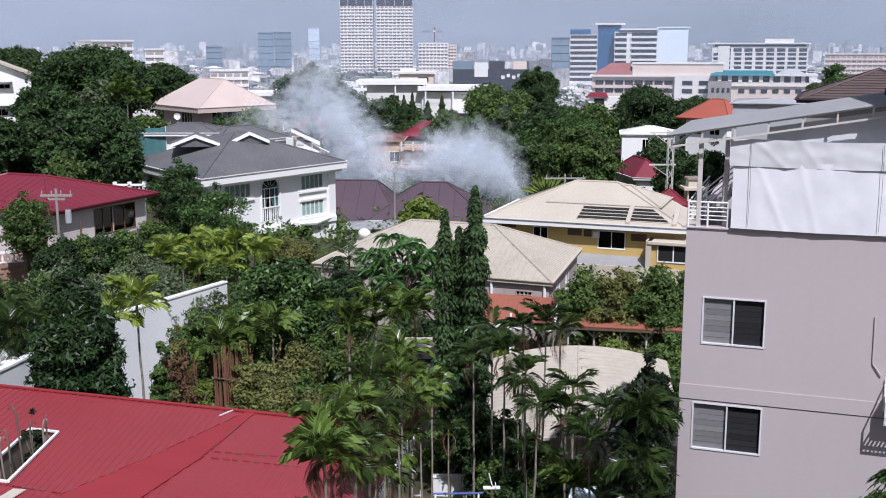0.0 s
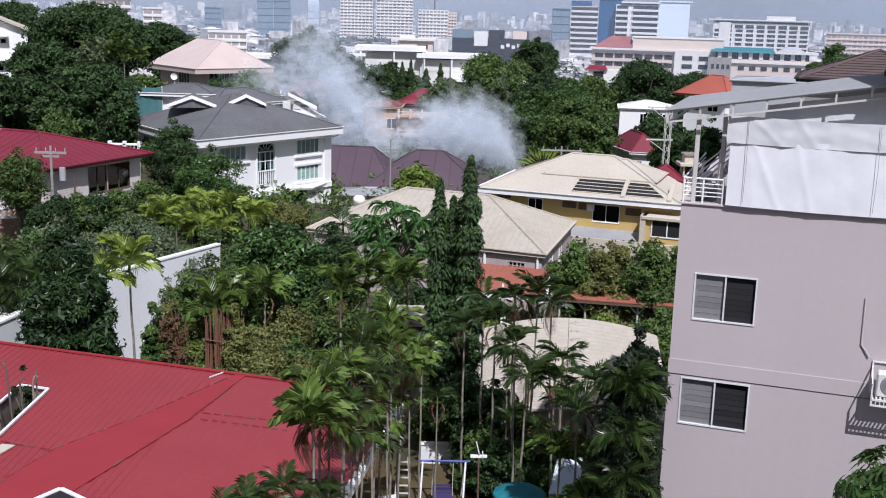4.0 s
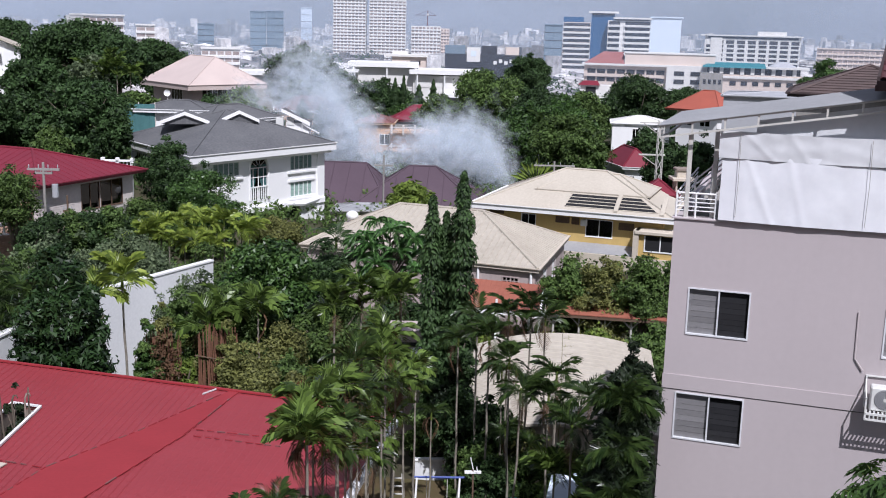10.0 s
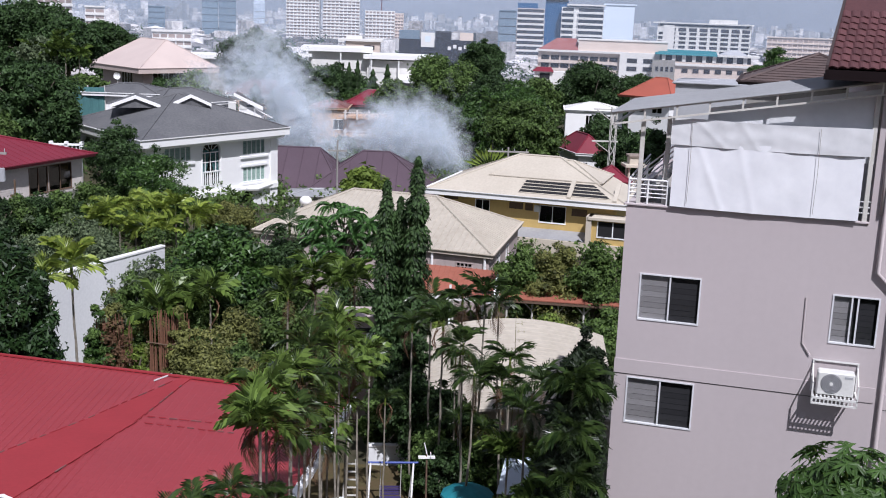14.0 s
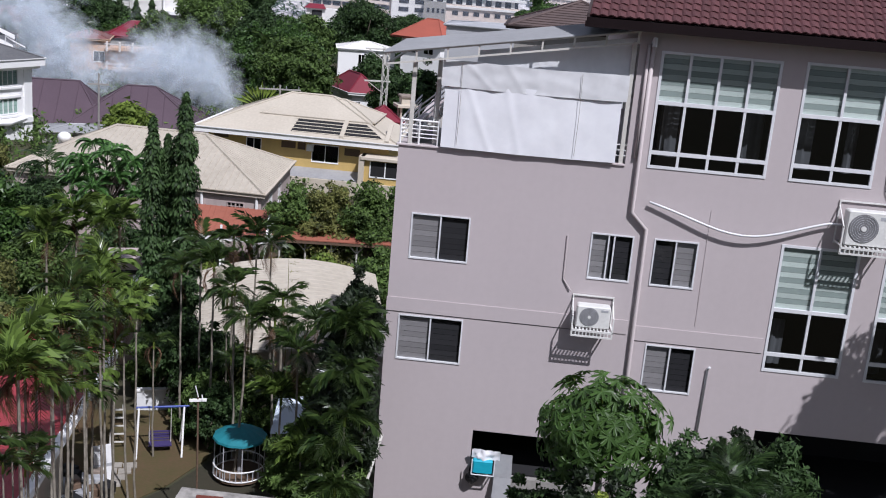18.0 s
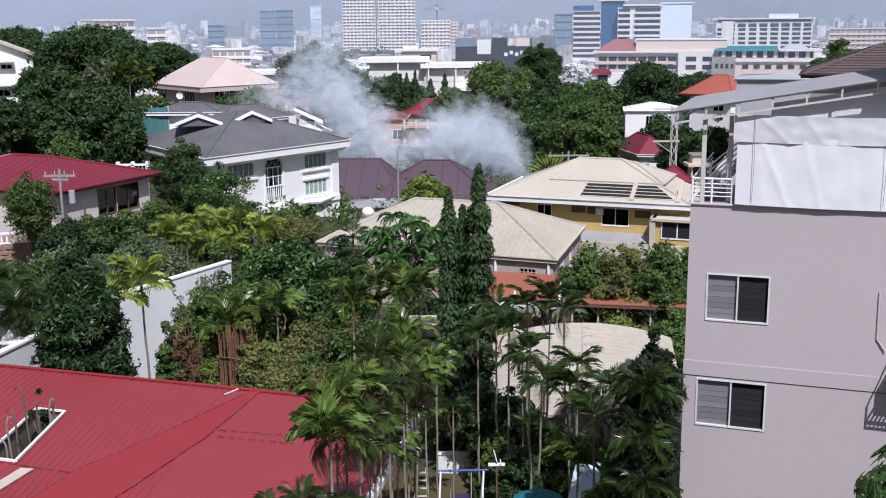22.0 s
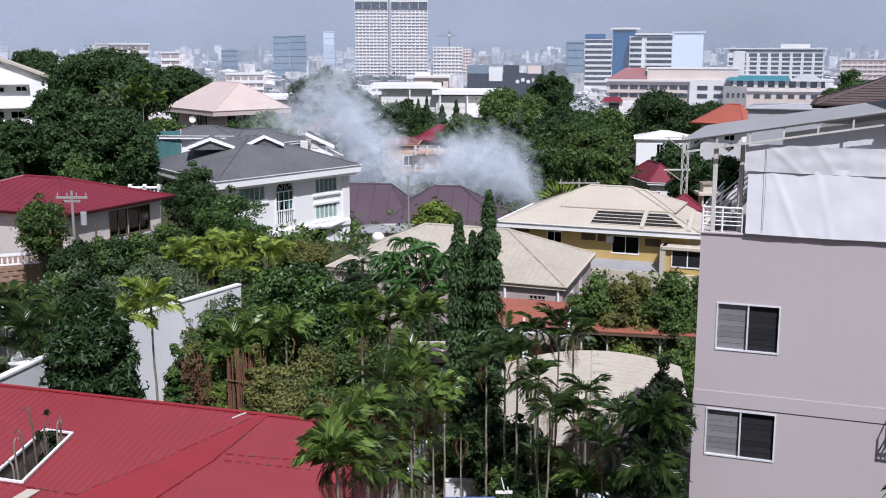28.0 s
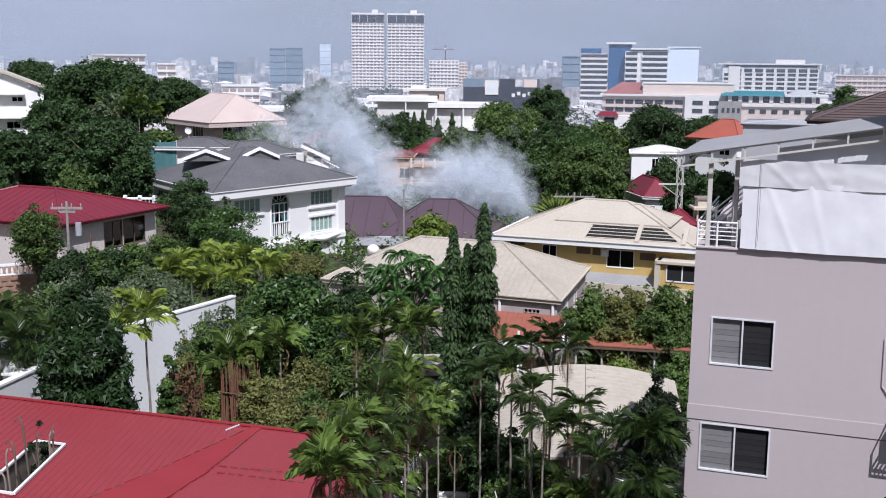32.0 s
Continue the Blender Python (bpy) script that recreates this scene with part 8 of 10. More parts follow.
for i, (x, y, h, r) in enumerate(MID_TREES):
    kind = ("leaf_dark", "leaf_glossy", "leaf_mid", "leaf_olive", "leaf_grey", "leaf_grey", "leaf_grey", "leaf_mid", "leaf_grey", "leaf_mid", "leaf_dark", "leaf_mid", "leaf_mid", "leaf_mid", "leaf_dark", "leaf_mid", "leaf_grey", "leaf_dark")[i]
    broad_tree(x, y, h, r, kind, int(12000 + 1000 * r * r), 0.065 + 0.0006 * y, "bushy garden tree with small dull leaves", 300 + i, 0.08, lumps=36, group="garden trees")
broad_tree(-0.2, 90.0, 8.7, 2.3, "leaf_light", 6500, 0.26, "bright yellow-green tree with a rounded layered crown", 330, 0.35, lumps=30)
broad_tree(-4.6, 58.3, 8.6, 2.0, "leaf_dark", 12000, 0.14, "dark leafy tree before the beige roof", 3311, 0.2, lumps=44, up=0.5)
broad_tree(-7.6, 57.0, 8.8, 3.3, "leaf_glossy", 26000, 0.15, "spreading dark green tree with a broad crown", 331, 0.1, lumps=54, up=0.6)
palm(-4.5, 63.0, 8.0, "leaf_palmfine", 960, "drooping dark feather palm beside the whorled tree", 14, 1.5, dead=0)
for i, (x, y, h) in enumerate([(5.7, 38.5, 6.3), (5.95, 38.7, 5.0)]):
    bamboo(x, y, h, 965 + i)
whorl_tree(-1.3, 60.0, 10.2, 2.3, 5.2, 22, 41, "glossy tree with umbrella whorls of long drooping leaves")
broad_tree(-0.6, 59.2, 5.6, 2.4, "leaf_dark", 9000, 0.13, "dark leafy tree under the whorled tree", 3321, 0.05, lumps=44)
broad_tree(-12.9, 39.2, 8.2, 1.85, "leaf_mango", 26000, 0.10, "dark dense mango-like tree against the white wall", 333, 0.22, lumps=60, long_leaf=2.8)
broad_tree(-13.2, 39.8, 9.0, 1.1, "leaf_mango", 9000, 0.10, "pointed dark tree rising behind the mango-like tree", 3331, 0.60, lumps=34, long_leaf=2.8)
for i, (x, y, h, r, low, leaf) in enumerate([(-10.1, 46.0, 6.9, 1.3, 0.35, "leaf_mid"), (-9.5, 48.0, 7.5, 1.15, 0.40, "leaf_grey"), (-10.3, 43.0, 6.1, 0.85, 0.30, "leaf_grey"), (-8.6, 46.5, 7.3, 1.0, 0.40, "leaf_mid")]):
    broad_tree(x, y, h, r, leaf, 9000, 0.085, "feathery shrub leaning over the white wall", 3380 + i, low, lumps=44, group="wall shrubs")
broad_tree(-6.3, 39.0, 5.4, 1.2, "leaf_olive", 12000, 0.075, "sunlit olive shrub with fine leaves", 3341, 0.0, lumps=46)
broad_tree(-5.0, 40.7, 6.0, 1.7, "leaf_olive", 24000, 0.075, "olive yellow-green shrub tree with fine leaves", 334, 0.0, lumps=46)
broad_tree(-4.4, 38.8, 5.1, 1.5, "leaf_mid", 13000, 0.09, "fine-leaved green shrub behind the red roof", 335, 0.0)
broad_tree(-9.6, 42.3, 5.7, 1.2, "leaf_light", 9000, 0.075, "thin feathery shrub with brown stems", 336, 0.0)
broad_tree(-9.5, 40.3, 5.5, 1.0, "leaf_brown", 3600, 0.075, "dry brown shrub beside the white wall", 338, 0.0)
broad_tree(-10.1, 40.2, 5.9, 0.7, "leaf_glossy", 7000, 0.075, "feathery shrub at the end of the thicket", 3361, 0.0)
broad_tree(-8.65, 40.1, 5.5, 0.5, "leaf_light", 4500, 0.07, "slim leafy shrub between the cane screens", 3363, 0.1, lumps=26)
broad_tree(-7.0, 40.1, 4.9, 0.75, "leaf_olive", 6000, 0.07, "olive shrub before the cane screen", 3364, 0.0, lumps=30)
broad_tree(-8.3, 42.5, 5.8, 1.1, "leaf_olive", 9000, 0.08, "olive shrub growing through the thicket", 3362, 0.0)
broad_tree(-10.2, 40.2, 6.1, 0.6, "leaf_mid", 7000, 0.07, "feathery green shrub by the white wall", 3365, 0.0)
broad_tree(-9.7, 40.9, 6.7, 0.8, "leaf_olive", 8000, 0.07, "dry olive shrub in the thicket", 3366, 0.0)
broad_tree(-6.9, 45.5, 7.2, 1.6, "leaf_mid", 14000, 0.10, "dark broad-leaved tree over the thicket", 3364, 0.0, up=0.6)
broad_tree(-7.1, 40.4, 6.1, 0.7, "leaf_olive", 7000, 0.07, "dusty olive scrub by the thicket", 3370, 0.0)
broad_tree(-8.3, 48.5, 6.9, 2.0, "leaf_mid", 13000, 0.10, "green shrub tree among the palms", 339, 0.0)
broad_tree(-4.1, 51.8, 6.9, 1.9, "leaf_mid", 13000, 0.11, "dark leafy tree among the palms", 340, 0.0)
broad_tree(-1.9, 40.0, 5.6, 1.5, "leaf_mid", 12000, 0.10, "dark shrub under the palms", 341, 0.0)
broad_tree(1.7, 40.6, 6.6, 1.05, "leaf_dark", 16000, 0.075, "dark creeper hanging round the mast trees", 342, 0.35, lumps=40, long_leaf=2.6)
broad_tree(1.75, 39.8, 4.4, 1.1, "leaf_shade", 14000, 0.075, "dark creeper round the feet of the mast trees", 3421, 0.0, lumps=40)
broad_tree(1.9, 38.3, 3.9, 1.2, "leaf_dark", 11000, 0.09, "leafy green shrub by the play yard", 343, 0.0)
broad_tree(3.0, 37.9, 3.7, 1.4, "leaf_dark", 12000, 0.09, "dark green shrub by the play yard", 344, 0.0)
# leaf colours turn near black towards the corner, to carry its shade
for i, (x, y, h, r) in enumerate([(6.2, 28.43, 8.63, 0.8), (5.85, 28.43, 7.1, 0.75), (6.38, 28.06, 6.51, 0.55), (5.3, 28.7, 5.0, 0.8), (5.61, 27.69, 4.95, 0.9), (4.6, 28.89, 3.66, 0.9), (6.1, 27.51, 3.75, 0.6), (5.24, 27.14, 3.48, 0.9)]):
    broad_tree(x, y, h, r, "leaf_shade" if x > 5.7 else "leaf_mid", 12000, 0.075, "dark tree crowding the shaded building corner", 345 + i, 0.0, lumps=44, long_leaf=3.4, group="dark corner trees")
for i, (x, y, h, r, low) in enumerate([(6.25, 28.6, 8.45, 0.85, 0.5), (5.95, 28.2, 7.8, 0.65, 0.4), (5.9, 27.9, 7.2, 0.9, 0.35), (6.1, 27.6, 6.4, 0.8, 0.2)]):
    broad_tree(x, y, h, r, "leaf_shade", 14000, 0.055, "feathery tree at the building corner, shade put into its leaf colour", 3450 + i, low, lumps=60, long_leaf=4.5, group="dark corner trees")
for i, (x, y, h) in enumerate([(5.8, 27.78, 7.06), (5.75, 27.32, 5.68), (5.5, 27.05, 3.75), (5.75, 26.96, 4.49), (5.95, 27.78, 6.88), (4.5, 30.6, 3.6), (5.52, 26.59, 2.56), (4.78, 28.15, 2.9)]):
    palm(x, y, h, "leaf_palmdark" if x > 5.0 else "leaf_palm", 700 + i, "dark palm in the shade of the building corner", 14, 0.8, dead=0, group="corner palms")
for i, (x, y, h, r) in enumerate([(2.67, 36.19, 3.63, 1.1), (3.82, 36.1, 3.15, 1.0), (4.49, 35.24, 2.68, 0.8), (3.15, 35.53, 2.58, 1.1), (2.1, 36.48, 2.1, 0.9), (4.49, 36.96, 3.82, 0.9), (5.35, 35.91, 3.34, 0.8), (6.3, 34.95, 3.53, 0.9), (0.8, 40.9, 2.6, 1.0), (1.8, 47.0, 5.0, 1.1), (1.3, 44.0, 2.7, 1.1), (2.4, 41.9, 2.6, 0.8)]):
    broad_tree(x, y, h - (1.1 if y < 37 else 0.0), r, ("leaf_mid", "leaf_olive", "leaf_mid", "leaf_dark")[i % 4], 9000, 0.08, "dense leafy shrub between the yard and the hall", 380 + i, 0.0, lumps=36, group="yard shrubs")
broad_tree(-11.3, 29.7, 3.3, 0.45, "leaf_shade", 1500, 0.09, "small weed growing in the light well", 44, 0.1, lumps=10, z=3.4)
broad_tree(21.9, 19.4, 14.4, 2.4, "leaf_mid", 5500, 0.15, "leafy tree shading the lower wall of the apartment building", 347, 0.45, lumps=44, z=0.0)
for i, (x, y, h, r) in enumerate([(10.3, 65.6, 6.6, 1.9), (12.8, 64.8, 7.0, 2.1), (15.4, 64.0, 7.3, 2.1), (11.5, 63.4, 3.4, 2.0), (14.2, 62.8, 3.2, 2.2), (8.3, 64.4, 3.0, 1.7), (17.2, 64.6, 6.8, 1.9)]):
    broad_tree(x, y + (4.6 if h > 5 else -2), h, r, "leaf_olive" if i % 2 else "leaf_mid", 12000, 0.12, "overgrown flowering creeper on a garden frame", 350 + i, 0.0, lumps=40, group="overgrown creepers")
for i, (x, y, h, r) in enumerate([(9.3, 51.2, 4.7, 1.8), (6.3, 50.6, 4.4, 1.7), (3.6, 52.5, 4.2, 1.6), (12.5, 52.0, 5.0, 1.8)]):
    broad_tree(x, y, h, r, "leaf_mid" if i % 2 else "leaf_light", 10000, 0.12, "leafy shrub in front of the covered walk", 370 + i, 0.0, group="shrubs")
for i, (x, y, h, r) in enumerate([(-19.4, 53.6, 8.0, 1.5), (-20.5, 60.6, 8.6, 1.9), (-19.6, 63.0, 8.5, 1.9), (-22.6, 57.7, 7.5, 1.8), (-17.5, 46.8, 7.2, 1.1), (-18.4, 43.2, 5.8, 0.9)]):
    broad_tree(x, y, h, r, ("leaf_mid", "leaf_grey", "leaf_grey")[i % 3], 12000, 0.11, "bushy tree crowding the side garden", 375 + i, 0.0, lumps=44, group="side garden trees")
for i, (x, y, h, r) in enumerate([(-22.8, 67.2, 9.0, 1.3), (-21.9, 68.6, 8.9, 1.2), (-20.9, 69.4, 8.9, 1.3), (-19.9, 70.2, 8.9, 1.2), (-23.1, 65.0, 8.8, 1.0)]):
    broad_tree(x, y, h, r, ("leaf_dark", "leaf_mid")[i % 2], 9000, 0.10, "shrub below the wall of the bungalow", 390 + i, 0.6, lumps=50, spread=1.3, group="bungalow shrubs")
broad_tree(-5.4, 36.4, 6.0, 1.1, "leaf_olive", 12000, 0.07, "sunlit olive shrub at the edge of the red roof", 3342, 0.0, lumps=46)
broad_tree(-3.9, 36.0, 5.8, 0.8, "leaf_olive", 10000, 0.07, "low olive shrub at the edge of the red roof", 3343, 0.0, lumps=40)
for i, (x, y, h, r) in enumerate([(5.5, 35.9, 2.7, 1.1), (4.1, 35.4, 2.4, 1.0), (2.9, 34.9, 2.5, 1.0), (6.0, 34.5, 2.6, 0.9)]):
    broad_tree(x, y, h, r, ("leaf_dark", "leaf_mid")[i % 2], 9000, 0.075, "leafy green shrub before the arched hall", 395 + i, 0.0, lumps=40, group="hall shrubs")
mast_tree(2.0, 41.5, 12.2, 0.50, 1, "tall narrow mast tree with drooping dark leaves")
mast_tree(0.82, 41.6, 11.25, 0.45, 2, "narrow mast tree with drooping dark leaves")
mast_tree(1.39, 42.0, 10.6, 0.40, 3, "slim mast tree between two taller ones")
for i, (x, h, r) in enumerate([(-3.7, 14.7, 0.7), (-2.1, 15.2, 0.6), (0.8, 13.6, 1.0), (3.5, 14.6, 0.8), (-13.0, 13.0, 1.2), (-15.5, 12.0, 1.2)]):
    mast_tree(x, 205.0 if i < 4 else 150.0, h if i < 4 else 9.5, r, 10 + i, "dark pencil-shaped conifer before the white house")
FORE_A = [(-1.59, 19.1, 9.1), (-1.8, 18.1, 9.6), (-1.19, 24.2, 7.7), (-1.39, 20.2, 9.0), (-1.76, 18.9, 9.9), (-1.45, 20.9, 9.6), (-1.27, 23.7, 9.2), (-0.65, 24.7, 9.0), (-0.13, 28.5, 7.0), (0.79, 34.6, 4.0), (-0.86, 26.0, 6.5), (-1.19, 21.4, 8.0), (-0.98, 24.3, 8.3), (-0.45, 28.2, 6.3), (-1.77, 17.9, 9.8), (-1.3, 21.6, 9.0), (-0.59, 25.7, 9.3), (0.21, 31.1, 6.8), (-0.98, 25.3, 6.2), (-0.35, 27.9, 7.5)]
HALL_PALMS = [(3.3, 36.4, 4.9), (4.1, 36.6, 4.4), (5.24, 36.4, 3.3), (3.44, 35.8, 2.9), (4.3, 35.6, 2.5)]
PALM_SETS = [
    ("leaf_palm", "slender betel palm with arching bright fronds", FORE_A, 0.64),
    ("leaf_palmdark", "slender dark betel palm in the garden", [(2.4, 36.9, 6.8), (3.5, 36.8, 6.9), (4.3, 36.8, 7.1), (4.8, 36.7, 6.8), (1.7, 36.0, 6.2), (3.3, 33.8, 6.1), (3.6, 32.8, 5.4), (4.5, 32.7, 5.3), (5.6, 31.5, 5.7), (4.8, 29.6, 5.4), (2.7, 34.9, 6.6), (5.0, 34.6, 5.4)], 0.8),
    ("leaf_palmdark", "low dark palm clump before the arched hall", HALL_PALMS, 0.66),
    ("leaf_palm", "garden palm with broad light fronds", [(-8.0, 44.3, 6.0), (-6.5, 44.5, 6.0), (-0.4, 45.0, 6.6), (-1.2, 45.0, 6.3), (-2.1, 45.0, 6.9), (-8.2, 42.2, 5.3), (-3.2, 44.0, 6.0)], 1.1),
    ("leaf_yellow", "pale yellow-green palm standing clear of the shrubs", [(-11.9, 43.4, 7.1), (-13.1, 43.0, 6.5)], 1.15),
    ("leaf_yellow", "yellow-green palm in a sunlit clump", [(-16.1, 68.1, 8.2), (-14.7, 68.5, 8.5), (-13.4, 68.7, 8.2), (-12.2, 68.9, 8.4), (-11.1, 69.1, 7.7), (-13.8, 67.6, 7.2), (-16.6, 67.2, 7.6), (-10.6, 69.2, 7.9), (-15.4, 67.3, 7.3), (-12.7, 67.6, 7.0)], 1.15),
    ("leaf_palmdark", "drooping dark palm by the boundary wall", [(-17.6, 44.6, 5.8), (-16.8, 45.0, 5.6), (-18.0, 44.5, 4.9), (-18.8, 46.3, 6.4), (-19.6, 47.4, 6.0)], 1.3),
    ("leaf_palm", "tall slim palm beside the large trees", [(-41.0, 136.2, 8.4), (-39.6, 136.0, 7.6), (-38.0, 136.0, 9.4), (-37.1, 136.3, 8.8), (-35.6, 136.8, 8.1), (-38.6, 135.5, 8.0)], 1.7),
    ("leaf_palmdark", "tall slim palm among the trees on the slope", [(7.2, 157.8, 8.7), (-6.9, 170.8, 9.0), (17.4, 147.0, 8.4), (10.0, 155.0, 7.0)], 1.9),
]
for k, (kind, label, spots, sc) in enumerate(PALM_SETS):
    for i, (x, y, h) in enumerate(spots):
        palm(x, y, h, kind if k or i % 3 else "leaf_palmdark", 40 * k + i, label, 9 if k == 0 else 10, sc, dead=3 if k == 0 else 2 if k == 1 else 1 if k < 4 else 0)
for i, (x, y, h) in enumerate([(-2.35, 14.46, 9.91), (-2.09, 16.38, 9.2), (-1.9, 18.02, 8.32), (-2.54, 13.29, 10.26), (-1.61, 19.22, 7.62), (-2.3, 15.78, 9.08), (-1.93, 16.93, 8.57), (-2.47, 14.2, 9.79), (-1.77, 18.76, 7.57)]):
    palm(x, y, h, "leaf_palmdark", 900 + i, "low dark palm before the red roof", 10, 0.42, dead=0, z=0.0, group="low palms")
fan_palm(14.1, 122.0, 8.6, "traveller's palm with a fan of paddle leaves")
papaya(10.9, 21.5, 0.0, 8.05, 1.66, 290, 5, "papaya tree with a dense head of lobed leaves")
# side shrubs get dark leaf colours in place of shade under the wall
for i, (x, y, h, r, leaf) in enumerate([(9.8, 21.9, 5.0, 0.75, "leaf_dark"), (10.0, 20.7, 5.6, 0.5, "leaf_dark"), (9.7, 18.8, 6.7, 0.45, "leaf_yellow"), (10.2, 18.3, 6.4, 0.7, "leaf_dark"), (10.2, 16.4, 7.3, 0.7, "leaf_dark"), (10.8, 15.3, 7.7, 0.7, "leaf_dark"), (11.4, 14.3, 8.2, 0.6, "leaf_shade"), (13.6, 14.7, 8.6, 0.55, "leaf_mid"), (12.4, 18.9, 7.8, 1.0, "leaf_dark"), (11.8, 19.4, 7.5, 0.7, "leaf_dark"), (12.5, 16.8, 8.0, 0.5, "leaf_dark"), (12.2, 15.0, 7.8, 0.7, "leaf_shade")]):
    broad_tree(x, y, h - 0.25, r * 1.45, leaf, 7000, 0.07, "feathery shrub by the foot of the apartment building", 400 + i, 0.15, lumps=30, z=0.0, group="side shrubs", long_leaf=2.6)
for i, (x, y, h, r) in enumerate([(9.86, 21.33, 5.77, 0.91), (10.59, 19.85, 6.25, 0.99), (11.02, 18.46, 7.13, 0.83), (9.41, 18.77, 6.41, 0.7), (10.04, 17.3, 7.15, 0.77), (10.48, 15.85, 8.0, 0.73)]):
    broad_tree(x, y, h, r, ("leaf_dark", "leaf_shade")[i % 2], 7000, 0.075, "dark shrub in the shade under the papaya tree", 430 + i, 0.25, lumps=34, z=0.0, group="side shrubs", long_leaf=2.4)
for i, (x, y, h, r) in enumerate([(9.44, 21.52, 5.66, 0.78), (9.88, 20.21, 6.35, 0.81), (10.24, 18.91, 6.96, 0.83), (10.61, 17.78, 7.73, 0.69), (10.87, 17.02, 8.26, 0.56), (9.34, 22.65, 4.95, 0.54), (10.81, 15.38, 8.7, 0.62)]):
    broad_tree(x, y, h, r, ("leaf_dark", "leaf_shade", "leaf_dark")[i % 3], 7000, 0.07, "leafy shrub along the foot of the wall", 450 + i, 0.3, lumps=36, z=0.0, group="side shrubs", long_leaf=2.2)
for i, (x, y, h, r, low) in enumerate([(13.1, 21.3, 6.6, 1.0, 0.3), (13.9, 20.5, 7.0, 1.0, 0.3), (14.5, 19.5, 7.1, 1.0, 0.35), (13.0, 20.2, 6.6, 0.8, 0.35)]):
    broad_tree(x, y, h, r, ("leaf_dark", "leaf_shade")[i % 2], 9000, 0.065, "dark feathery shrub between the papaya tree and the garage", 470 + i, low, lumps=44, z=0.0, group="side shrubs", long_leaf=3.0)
for i, (x, y, h) in enumerate([(11.05, 16.2, 7.35), (11.3, 15.4, 7.3), (10.5, 16.3, 6.8), (11.5, 16.9, 7.2)]):
    palm(x, y, h, "leaf_palmfine", 950 + i, "low dark palm by the apartment building", 13, 0.85, dead=0, z=0.0)


# ---- the smoke ----
def build_smoke():
    """Rising smoke: puffs within puffs, as a cloud of small thin wisps."""
    rng = np.random.default_rng(77)
    puffs = [((-14.6, 140.0, 11.6), 3.1, 0.60), ((-12.0, 140.0, 9.0), 3.6, 1.10), ((-17.6, 140.0, 8.5), 3.2, 0.55), ((-21.4, 140.0, 7.4), 2.9, 0.25), ((-10.7, 140.0, 5.7), 3.4, 1.50), ((-9.2, 140.0, 3.1), 3.1, 1.50), ((-10.0, 140.0, 0.5), 2.6, 1.20),
             ((-6.5, 140.0, 0.8), 2.6, 1.00), ((-3.6, 140.0, 0.1), 2.4, 0.70), ((-0.4, 140.0, 1.5), 2.4, 0.70), ((3.2, 137.0, 3.1), 2.9, 1.30), ((6.9, 137.0, 3.1), 3.1, 1.50), ((9.2, 137.0, 0.4), 2.9, 1.60), ((10.7, 137.0, -1.2), 2.1, 1.20),
             ((6.2, 137.0, 0.8), 2.9, 1.50), ((1.7, 137.0, 0.8), 2.6, 1.10), ((-5.4, 140.0, 4.8), 2.1, 0.35), ((-12.4, 140.0, 11.9), 2.5, 0.35), ((-15.5, 140.0, 6.4), 2.9, 0.60)]
    total = 15000
    w = np.array([r * r * k for _, r, k in puffs])
    counts = (total * w / w.sum()).astype(int)
    out = []
    for (c, r, k), n in zip(puffs, counts):
        m = 18
        sub = rng.normal(size=(m, 3))
        sub *= (rng.random(m) ** 0.5 / np.linalg.norm(sub, axis=1))[:, None] * r * 0.85
        sr = r * rng.uniform(0.24, 0.6, m)
        j = rng.choice(m, n, p=sr ** 2 / (sr ** 2).sum())
        d = rng.normal(size=(n, 3)) * 1.0
        out.append(np.array(c) + (sub[j] + d * sr[j][:, None]) * [1.0, 1.0, 0.95])
    pos = np.concatenate(out)
    n = len(pos)
    # even-sided wisps, turned anyhow, most of them facing the light
    nrm = rng.normal(size=(n, 3)) * 0.7 + [0.1, -0.72, 0.69]
    nrm /= np.linalg.norm(nrm, axis=1)[:, None]
    t = np.cross(nrm, rng.normal(size=(n, 3)))
    t /= np.linalg.norm(t, axis=1)[:, None]
    b = np.cross(nrm, t)
    size = rng.uniform(0.6, 1.6, n)[:, None]
    v = np.stack([pos + size * (t * math.cos(q) + b * math.sin(q)) for q in (0.0, 2.0944, 4.1888)], 1).reshape(-1, 3)
    single("smoke", quads_mesh("smoke", v, 3), "smoke", (0, 0, 0), "thick blue-white smoke rising behind the purple roofs", "smoke", kind="stuff")


build_smoke()


